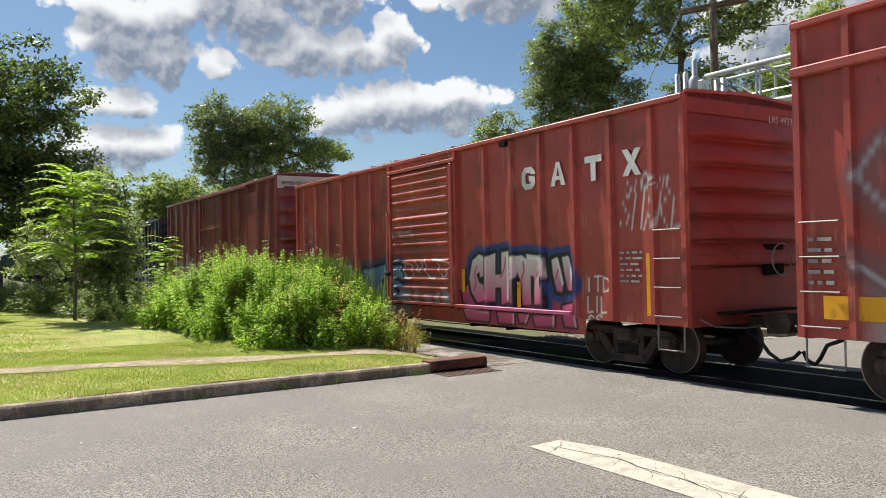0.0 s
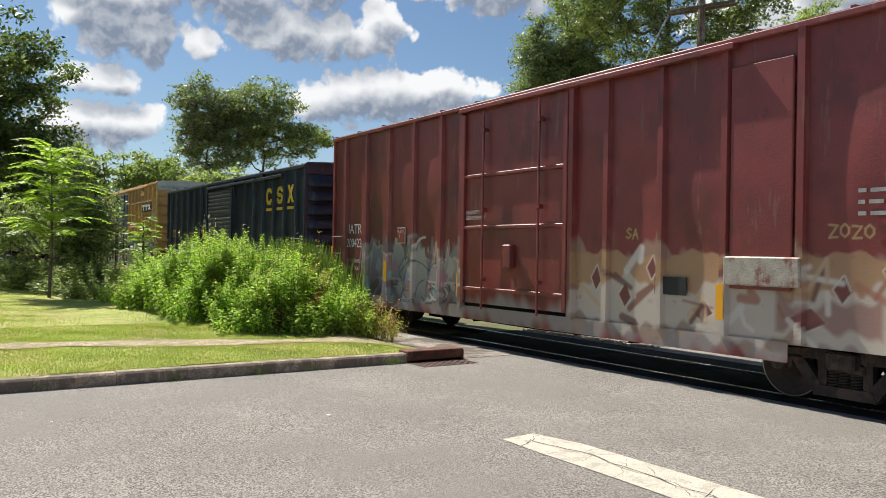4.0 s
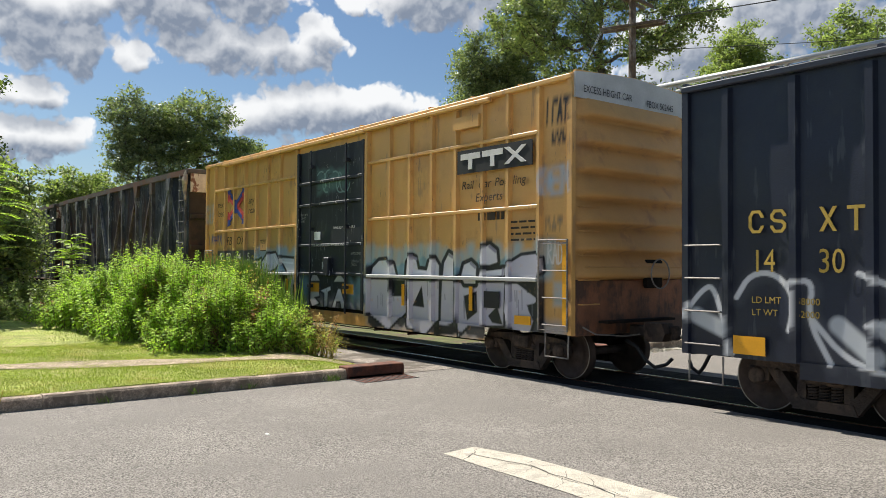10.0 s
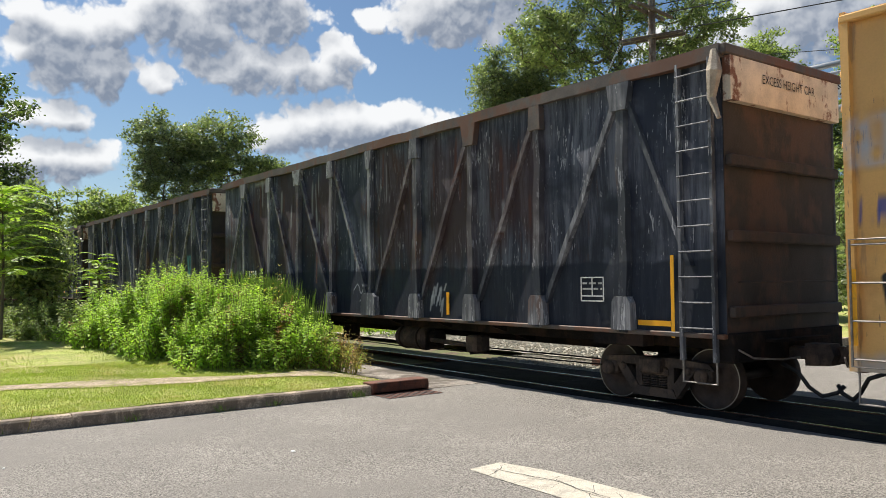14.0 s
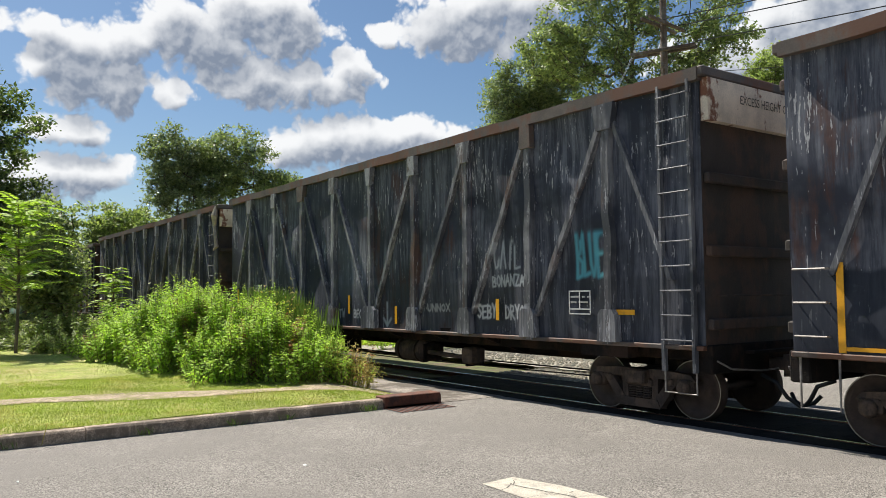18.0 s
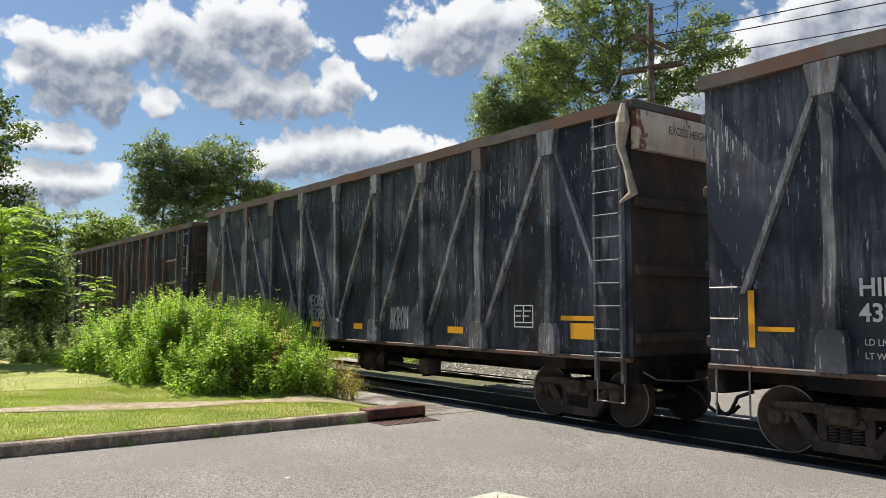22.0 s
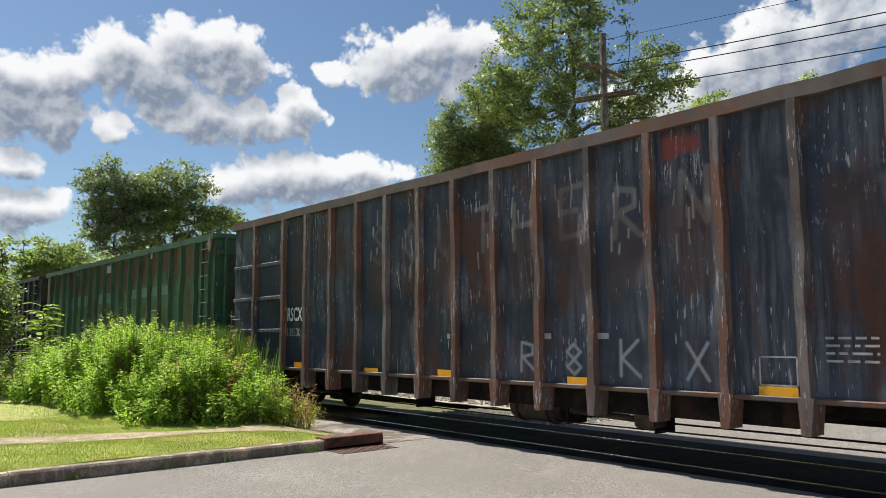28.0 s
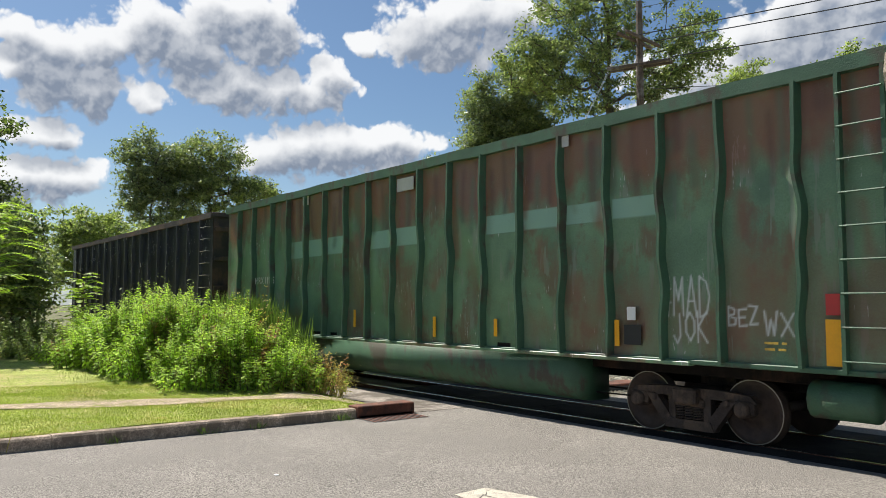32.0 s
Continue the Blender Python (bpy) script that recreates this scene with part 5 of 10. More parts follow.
def car_maroon():
    sp = Spray(21)
    sp.patch(-7.8, 7.8, 0.55, 1.0, (0.30, 0.28, 0.265), 0.85, 0.25, 0.10)
    sp.patch(1.7, 7.7, 0.8, 1.98, (0.36, 0.25, 0.18), 0.75, 0.12, 0.16)
    sp.patch(1.7, 7.75, 1.42, 1.96, (0.40, 0.24, 0.13), 0.92, 0.04, 0.05)
    sp.patch(1.7, 7.75, 0.82, 1.50, (0.52, 0.47, 0.40), 0.85, 0.06, 0.09)
    for x, z, w, h in ((2.25, 1.55, 0.22, 0.42), (2.9, 1.3, 0.26, 0.4), (3.45, 1.75, 0.2, 0.36), (5.25, 1.7, 0.24, 0.4), (6.5, 1.55, 0.22, 0.34), (6.05, 1.15, 0.5, 0.3), (4.4, 1.15, 0.4, 0.3), (7.1, 1.8, 0.2, 0.28)):
        sp.fill([[(x - w / 2, z), (x + w * 0.1, z + h / 2), (x + w / 2, z - h * 0.1), (x, z - h / 2)]], (0.20, 0.055, 0.05), (0.15, 0.05, 0.045), (0.62, 0.56, 0.48), 0.02)
    sp.patch(5.6, 7.0, 1.0, 1.4, (0.24, 0.09, 0.075), 0.7, 0.08, 0.08)
    for k in range(16):
        x, z = sp.rng.uniform(1.8, 7.4), sp.rng.uniform(0.9, 1.9)
        sp.stroke([(x, z), (x + sp.rng.uniform(-0.35, 0.35), z + sp.rng.uniform(-0.2, 0.35)), (x + sp.rng.uniform(-0.3, 0.5), z + sp.rng.uniform(-0.3, 0.3))], sp.rng.uniform(0.012, 0.07), sp.rng.choice([(0.20, 0.07, 0.05), (0.62, 0.58, 0.52), (0.34, 0.15, 0.10), (0.50, 0.36, 0.24), (0.14, 0.06, 0.05)]), 0.85, 0.04)
    sp.patch(-6.2, -1.7, 0.7, 1.95, (0.23, 0.19, 0.18), 0.75, 0.2, 0.16)
    for k in range(26):
        x = -6.25 + 0.175 * k
        top_ = 2.05 + 0.22 * math.sin(k * 1.7) + sp.rng.uniform(-0.1, 0.15)
        sp.stroke([(x - 0.12, 1.4), (x, top_), (x + 0.09, 1.65)], sp.rng.uniform(0.012, 0.05), sp.rng.choice([(0.58, 0.54, 0.48), (0.38, 0.29, 0.23), (0.28, 0.28, 0.27), (0.20, 0.12, 0.11)]), 0.8, 0.03)
    for k in range(60):
        x, z = sp.rng.uniform(-6.3, -1.7), sp.rng.uniform(0.75, 1.85)
        sp.stroke([(x, z), (x + sp.rng.uniform(-0.3, 0.3), z + sp.rng.uniform(-0.25, 0.25))], sp.rng.uniform(0.015, 0.09), sp.rng.choice([(0.50, 0.27, 0.30), (0.24, 0.36, 0.36), (0.36, 0.36, 0.42), (0.55, 0.50, 0.44), (0.16, 0.12, 0.12), (0.30, 0.08, 0.08)]), 0.75, 0.025)
    for k in range(30):
        x, z, q, u = sp.rng.uniform(-6.2, -1.8), sp.rng.uniform(0.85, 2.05), sp.rng.uniform(0.12, 0.4), sp.rng.uniform(0, 6.3)
        sp.stroke([(x + q * math.cos(u + j * 0.3), z + q * 0.7 * math.sin(u + j * 0.3)) for j in range(6)], sp.rng.uniform(0.012, 0.03), (0.66, 0.62, 0.56) if k % 3 else (0.08, 0.06, 0.06), 0.9, 0.015)
    for k in range(34):
        x, z = sp.rng.uniform(-6.3, -1.7), sp.rng.uniform(0.8, 2.0)
        sp.stroke([(x, z), (x + sp.rng.uniform(-0.3, 0.3), z + sp.rng.uniform(0.1, 0.5)), (x + sp.rng.uniform(-0.1, 0.5), z + sp.rng.uniform(0.0, 0.4))], sp.rng.uniform(0.015, 0.08), sp.rng.choice([(0.48, 0.42, 0.36), (0.12, 0.11, 0.12), (0.36, 0.17, 0.17), (0.22, 0.26, 0.27), (0.38, 0.27, 0.18)]), 0.8, 0.06)
    for k in range(8):
        x, z = sp.rng.uniform(1.8, 7.5), sp.rng.uniform(0.9, 1.9)
        sp.stroke([(x, z), (x + sp.rng.uniform(-0.2, 0.2), z + sp.rng.uniform(0.1, 0.3))], sp.rng.uniform(0.02, 0.09), sp.rng.choice([(0.16, 0.05, 0.045), (0.6, 0.56, 0.5), (0.3, 0.12, 0.08)]), 0.85, 0.04)
    for k in range(18):
        x, z, q, u = sp.rng.uniform(-4.9, -2.3), sp.rng.uniform(0.85, 1.75), sp.rng.uniform(0.08, 0.28), sp.rng.uniform(0, 6.3)
        sp.stroke([(x + q * math.cos(u + j * 0.4), z + q * 0.8 * math.sin(u + j * 0.4)) for j in range(9)], 0.012, (0.05, 0.045, 0.05), 0.9, 0.015)
    crests, u = [], -6.25
    while u < -1.9:
        w, h = sp.rng.uniform(0.35, 0.95), sp.rng.uniform(0.25, 0.75)
        crests.append([(u, 1.3), (u + w * sp.rng.uniform(0.1, 0.4), 1.5 + h), (u + w * 0.55, 1.42 + h * sp.rng.uniform(0.3, 0.9)), (u + w * sp.rng.uniform(0.7, 0.95), 1.45 + h * sp.rng.uniform(0.5, 1.1)), (u + w, 1.25)])
        u += w * sp.rng.uniform(0.6, 0.9)
    for k, p in enumerate(crests):
        sp.fill([p], ((0.42, 0.31, 0.25), (0.30, 0.28, 0.27), (0.34, 0.20, 0.19), (0.46, 0.42, 0.37))[k % 4], (0.24, 0.22, 0.22), (0.60, 0.55, 0.48), 0.02, soft=0.03)
    for k in range(16):
        x, z = -6.1 + 0.27 * k, 1.0 + 0.25 * (k % 3)
        sp.fill([[(x, z), (x + 0.16, z + 0.3), (x + 0.34, z + 0.12), (x + 0.22, z - 0.14)]], ((0.30, 0.38, 0.38), (0.40, 0.22, 0.24), (0.46, 0.42, 0.38), (0.20, 0.19, 0.22))[k % 4], None, None, soft=0.06)
    sp.fill([[(-3.75, 0.75), (-3.85, 1.5), (-3.65, 1.95), (-3.3, 2.0), (-3.1, 1.6), (-3.15, 0.8)]], (0.50, 0.46, 0.40), (0.36, 0.32, 0.30), None, soft=0.1)
    sp.free([[(-4.3, 1.45), (-3.9, 1.75), (-3.4, 1.7), (-3.0, 1.5)], [(-3.1, 1.25), (-2.7, 1.1), (-2.6, 0.85), (-3.0, 0.75), (-3.3, 0.9)], [(-4.2, 1.2), (-4.45, 1.5), (-4.1, 1.85), (-3.8, 1.7)], [(-3.6, 0.8), (-3.5, 1.2), (-3.2, 1.3)], [(-3.0, 1.5), (-2.8, 1.75), (-2.6, 1.5)]], 0.011, (0.03, 0.03, 0.03), 0.9, 0.015)
    sp.word("SAV", 2.9, 3.3, 2.2, 2.36, 0.015, (0.5, 0.32, 0.10), 0.9, 0.02)
    sp.word("ZOZO", 6.3, 6.9, 2.2, 2.36, 0.013, (0.5, 0.36, 0.16), 0.9, 0.02)
    ribs = tuple(s * r for r in (2.5, 3.65, 4.8, 5.96, 7.15) for s in (-1, 1))
    car = boxcar("dark maroon high boxcar with pale faded graffiti", 7.9, 0.80, 4.98, ribs, (-1.58, 1.58), MAROON, MAROON, sp, 3, truck_in=1.6, sill=(5.8, 0.56), rib_w=0.17)
    door_plug(car, -1.58, 1.58, 0.9, 4.8, MAROON, sp, (1.2, 2.45, 3.5))
    part("hatch", Shape().soft_box(4.9, 5.85, FACE - 0.06, FACE - 0.01, 1.5, 4.6, 0.015), MAROON, car)
    part("door_rail", Shape().soft_box(-1.7, 5.0, FACE - 0.17, FACE - 0.03, 4.84, 4.93, 0.01), MAROON, car)
    letters("IATR", 0.36, STENCIL, car, on_side(-7.0, 2.38), wide=1.0)
    letters("200422", 0.33, STENCIL, car, on_side(-7.08, 2.02), wide=0.86)
    letters("LD LMT 211800", 0.14, STENCIL, car, on_side(-7.05, 1.62), wide=0.8)
    letters("LT WT   74200", 0.14, STENCIL, car, on_side(-7.05, 1.42), wide=0.8)
    letters("60K", 0.16, STENCIL, car, on_side(-2.45, 1.18, FACE - 0.04))
    letters("SECURITY\nDEVICE ONLY", 0.11, STENCIL, car, on_side(-1.45, 2.72, FACE - 0.1))
    letters("RETAINING VALVE", 0.10, BLACK, car, on_side(-4.35, 0.74, FACE - 0.045))
    part("plate_frame", plate(-4.38, -4.02, 2.12, 2.5), STENCIL, car)
    part("plate_board", plate(-4.36, -4.04, 2.14, 2.48, FACE - 0.03), MAROON, car)
    letters("PLATE\n   F", 0.10, STENCIL, car, on_side(-4.34, 2.36, FACE - 0.048))
    letters("EXCESS HEIGHT CAR", 0.17, BLACK, car, on_front(-1.35, 4.68, 7.97), wide=0.8)
    part("end_board", Shape().box(7.9, 7.94, -1.5, 0.5, 4.55, 4.98), PALE, car, "pale grey warning board")
    letters("IATR 200422", 0.16, STENCIL, car, on_front(0.2, 4.35, 8.0), wide=0.8)
    for x, z in ((7.75, 1.5), (4.78, 1.3), (-1.72, 1.25), (-4.86, 1.45), (-7.86, 1.55)):
        reflector(car, x, z, 0.12, 1.0 if abs(x) > 7 else 0.5, FACE - 0.08 if abs(x) > 7 else FACE - 0.09)
    part("notice_board", plate(3.55, 4.15, 1.35, 1.62), BLACK, car)
    part("test_board", Shape().soft_box(4.85, 6.0, FACE - 0.12, FACE - 0.02, 1.55, 1.95, 0.02), TINBOARD, car, "pale dented board")
    bars(car, 5.15, 5.6, 2.75, 5, STENCIL_DIM, seed=7)
    bars(car, 6.7, 7.1, 2.75, 3, STENCIL_DIM, seed=8)
    for z in (2.2, 1.75):
        s = Shape().box(7.99, 8.0, -0.4, 0.5, z + 1.8, z + 1.84).box(7.99, 8.0, -0.3, 0.3, z + 1.72, z + 1.75)
        part("lettering", s, STENCIL_DIM, car)
    place_car(car, 13.90)


def car_navy():
    sp = Spray(31)
    W = (0.66, 0.67, 0.68)
    right = [
        [(1.59, 1.54), (1.76, 1.74), (2.23, 1.86), (2.52, 1.83), (2.61, 1.65), (2.54, 1.34)],
        [(1.59, 1.54), (1.79, 1.31), (1.95, 1.02)],
        [(2.63, 1.66), (2.81, 1.81), (3.12, 1.83), (3.36, 1.72), (3.27, 1.56), (2.94, 1.34)],
        [(2.94, 1.34), (3.29, 1.51), (3.61, 1.42), (3.75, 1.2), (3.65, 1.01)],
        [(2.63, 1.65), (2.65, 1.37), (2.91, 1.01), (3.14, 0.63)],
        [(3.4, 1.75), (3.84, 1.72), (4.4, 1.74), (4.76, 1.91), (4.91, 1.86)],
        [(3.78, 1.38), (3.92, 1.26), (3.74, 0.9), (3.63, 0.65)],
        [(4.12, 1.39), (4.24, 1.06), (4.3, 0.74)],
        [(4.88, 1.83), (4.85, 1.15), (4.71, 1.11)],
        [(1.71, 0.97), (1.92, 0.64)],
        [(2.94, 0.66), (3.22, 0.93)],
        [(4.61, 1.13), (4.79, 0.67)],
    ]
    right_fat = [
        [(2.13, 1.52), (2.36, 1.04)],
        [(3.14, 0.87), (3.26, 0.65)],
        [(3.81, 1.39), (4.4, 1.39)],
        [(3.84, 0.91), (3.78, 0.79), (4.06, 0.63)],
        [(3.11, 1.32), (3.34, 1.21), (3.34, 1.04)],
        [(4.29, 1.31), (4.41, 1.13)],
    ]
    left = [
        [(-7.89, 1.29), (-7.61, 1.64), (-7.43, 1.72), (-7.28, 1.3), (-7.14, 0.81)],
        [(-7.08, 1.56), (-6.89, 1.88), (-6.52, 1.89), (-6.27, 1.57), (-6.36, 1.17)],
        [(-6.35, 1.77), (-6.04, 1.81), (-6.12, 1.34), (-5.83, 0.8)],
        [(-6.07, 1.34), (-5.64, 0.85), (-5.12, 0.73)],
        [(-5.51, 1.89), (-5, 1.7), (-4.43, 1.7), (-4.23, 1.39), (-4.53, 0.95)],
        [(-5.42, 1.28), (-5.19, 1.33), (-4.82, 0.85)],
        [(-4.42, 1.92), (-4.24, 2.16), (-4.13, 1.98), (-3.92, 2.05), (-3.89, 1.88), (-4.37, 1.77)],
        [(-4.15, 1.73), (-3.62, 1.78), (-3.88, 1.4), (-4.08, 0.9)],
        [(-3.85, 1.47), (-3.72, 1.07), (-3.55, 1.01)],
        [(-3.47, 1.81), (-3.23, 1.94), (-2.76, 1.91), (-2.52, 1.75)],
        [(-3.43, 1.78), (-3.32, 1.28), (-2.94, 0.85), (-2.99, 0.69)],
        [(-2.97, 1.35), (-2.86, 1.43), (-2.56, 1.31), (-2.53, 1.13), (-2.79, 0.96), (-2.94, 1.11)],
        [(-2.51, 0.87), (-2.35, 1.14), (-2.02, 1.24), (-1.8, 0.93)],
    ]
    left_fat = [
        [(-7.28, 1.13), (-7.68, 1.29)],
        [(-5.74, 1.27), (-5.32, 0.91)],
        [(-5.21, 1.25), (-4.82, 0.97)],
        [(-3.9, 1.33), (-3.65, 1.04)],
        [(-2.94, 1.3), (-2.65, 1.09)],
        [(-3.74, 0.73), (-3.33, 0.77)],
        [(-2.37, 0.83), (-2.1, 1.03)],
    ]
    sp.free([[(6.1, 2.0), (5.72, 1.68), (5.63, 1.14), (5.94, 0.71), (6.35, 0.99), (6.42, 1.6), (6.1, 2.0)], [(6.43, 1.77), (6.75, 1.85), (6.64, 1.6), (7.05, 1.76), (7.12, 1.19), (6.41, 1.08)],
             [(5.1, 1.7), (5.3, 1.35), (5.2, 0.85)], [(5.3, 1.35), (5.62, 1.3)]], 0.028, W, 0.97, 0.016, 0.04)
    sp.free([[(6.11, 1.67), (5.96, 1.15)], [(5.22, 1.2), (5.12, 0.85)]], 0.075, (0.58, 0.61, 0.63), 0.85, 0.06)
    sp.free(right, 0.036, W, 0.97, 0.016, 0.04)
    sp.free(right_fat, 0.115, (0.58, 0.61, 0.63), 0.85, 0.06)
    sp.free(left, 0.036, W, 0.97, 0.016, 0.04)
    sp.free(left_fat, 0.11, (0.58, 0.61, 0.63), 0.85, 0.06)
    sp.word("H2O", -0.9, 0.5, 1.35, 1.8, 0.05, (0.4, 0.41, 0.43), 0.8, 0.03)
    sp.stroke([(-1.0, 1.4), (0.2, 1.25), (0.9, 1.05)], 0.05, W, 0.6, 0.05)
    sp.word("OO", 7.3, 7.7, 1.75, 2.1, 0.012, (0.4, 0.4, 0.42), 0.8, 0.02)
    sp.word("DIVA", 7.25, 7.8, 1.15, 1.4, 0.012, (0.5, 0.5, 0.52), 0.8, 0.02)
    ribs = tuple(s * r for r in RIB6 for s in (-1, 1))
    car = boxcar("navy blue freight boxcar with white graffiti", 7.88, 0.76, 4.46, ribs, (-1.50, 1.45), NAVY, NAVY, sp, 4, sill=(6.2, 0.58), rib_top=4.42)
    door_louvre(car, -1.50, 1.45, 1.05, 4.12, NAVY, sp, 21)
    part("door_rail", Shape().soft_box(-1.6, 6.3, FACE - 0.16, FACE - 0.03, 4.22, 4.3, 0.01), NAVY, car)
    part("door_rail", Shape().soft_box(1.5, 5.2, FACE - 0.16, FACE - 0.03, 0.98, 1.06, 0.01), NAVY, car)
    for kind, x in (("c", 4.70), ("s", 5.62), ("x", 6.50)):
        block_sign(car, kind, x, 3.38, 0.5, 0.56, 0.135, GOLD)
        block_sign(car, "bar", x, 3.18, 0.5, 0.09, 0.1, GOLD)
    for k, x in enumerate((-6.88, -6.58, -5.95, -5.62)):
        block_sign(car, ("c", "s", "x", "t")[k], x, 2.4, 0.21, 0.3, 0.042, GOLD_DIM)
    letters("14", 0.42, GOLD_DIM, car, on_side(-6.85, 1.9), wide=0.8)
    letters("30", 0.42, GOLD_DIM, car, on_side(-5.98, 1.9), wide=0.8)
    letters("79", 0.42, GOLD_DIM, car, on_side(-5.05, 1.9), wide=0.8)
    letters("LD LMT    158000", 0.12, GOLD_DIM, car, on_side(-6.85, 1.5))
    letters("LT WT       62000", 0.12, GOLD_DIM, car, on_side(-6.85, 1.34))
    part("plate_frame", plate(-4.12, -3.86, 2.12, 2.44), GOLD_DIM, car)
    part("plate_board", plate(-4.10, -3.88, 2.14, 2.42, FACE - 0.03), NAVY, car)
    letters("PLATE\n   C", 0.08, GOLD_DIM, car, on_side(-4.09, 2.31, FACE - 0.045))
    letters("DOOR OPENING", 0.11, GOLD_DIM, car, on_side(-0.9, 2.15, FACE - 0.17))
    rng = random.Random(8)
    for x, z, w, h, tilt in ((-2.16, 3.24, 0.14, 0.07, 10), (-2.12, 3.02, 0.34, 0.12, 12), (-2.24, 2.82, 0.22, 0.11, -6), (-1.98, 2.87, 0.22, 0.09, 4), (-1.86, 2.52, 0.10, 0.26, 4), (-2.56, 2.6, 0.09, 0.22, 3),
                             (-1.60, 2.9, 0.09, 0.42, 0), (-1.12, 3.18, 0.34, 0.14, 8), (-0.98, 2.86, 0.28, 0.12, 3), (-0.3, 3.05, 0.12, 0.08, 20), (-0.28, 2.82, 0.12, 0.18, -8), (-1.02, 2.62, 0.14, 0.14, 10), (-0.42, 2.62, 0.12, 0.12, 14), (-0.98, 2.45, 0.12, 0.12, -5)):
        p_ = [(q * w / 2 * rng.uniform(0.8, 1.1), r_ * h / 2 * rng.uniform(0.8, 1.15)) for q, r_ in ((-1, -1), (0.1, -1), (1, -0.9), (1, 0.8), (0.2, 1), (-0.9, 0.9))]
        o = part("paper_scrap", Shape().prism(p_, -0.004, 0.0, pose(0, 0, 0, 0, -tilt, 0)), PALE, car, "torn pale paper scrap")
        o.location = (x, FACE - (0.16 if x > -1.5 else 0.13 if x > -1.7 else 0.028), z)
    part("sticker", plate(-2.33, -1.95, 2.35, 2.62, FACE - 0.03), YELLOW, car, "yellow paper notice")
    for x, z, w, h in ((6.87, 0.92, 0.62, 0.26), (4.42, 0.72, 0.5, 0.13), (2.22, 0.72, 0.5, 0.13), (0.05, 0.72, 0.5, 0.13), (-2.12, 0.72, 0.55, 0.14), (-4.42, 0.74, 0.5, 0.14), (-6.87, 0.94, 0.45, 0.24)):
        reflector(car, x, z, w, h, FACE - 0.045)
    bars(car, 6.3, 6.8, 2.0, 6, GOLD_DIM, 0.03, 0.05, seed=9)
    letters("143079", 0.16, GOLD_DIM, car, on_front(0.1, 4.2, 7.93))
    part("roof_latch", Shape().box(4.2, 4.6, FACE - 0.14, FACE - 0.05, 4.34, 4.42), UNDER, car)
    place_car(car, -3.83)


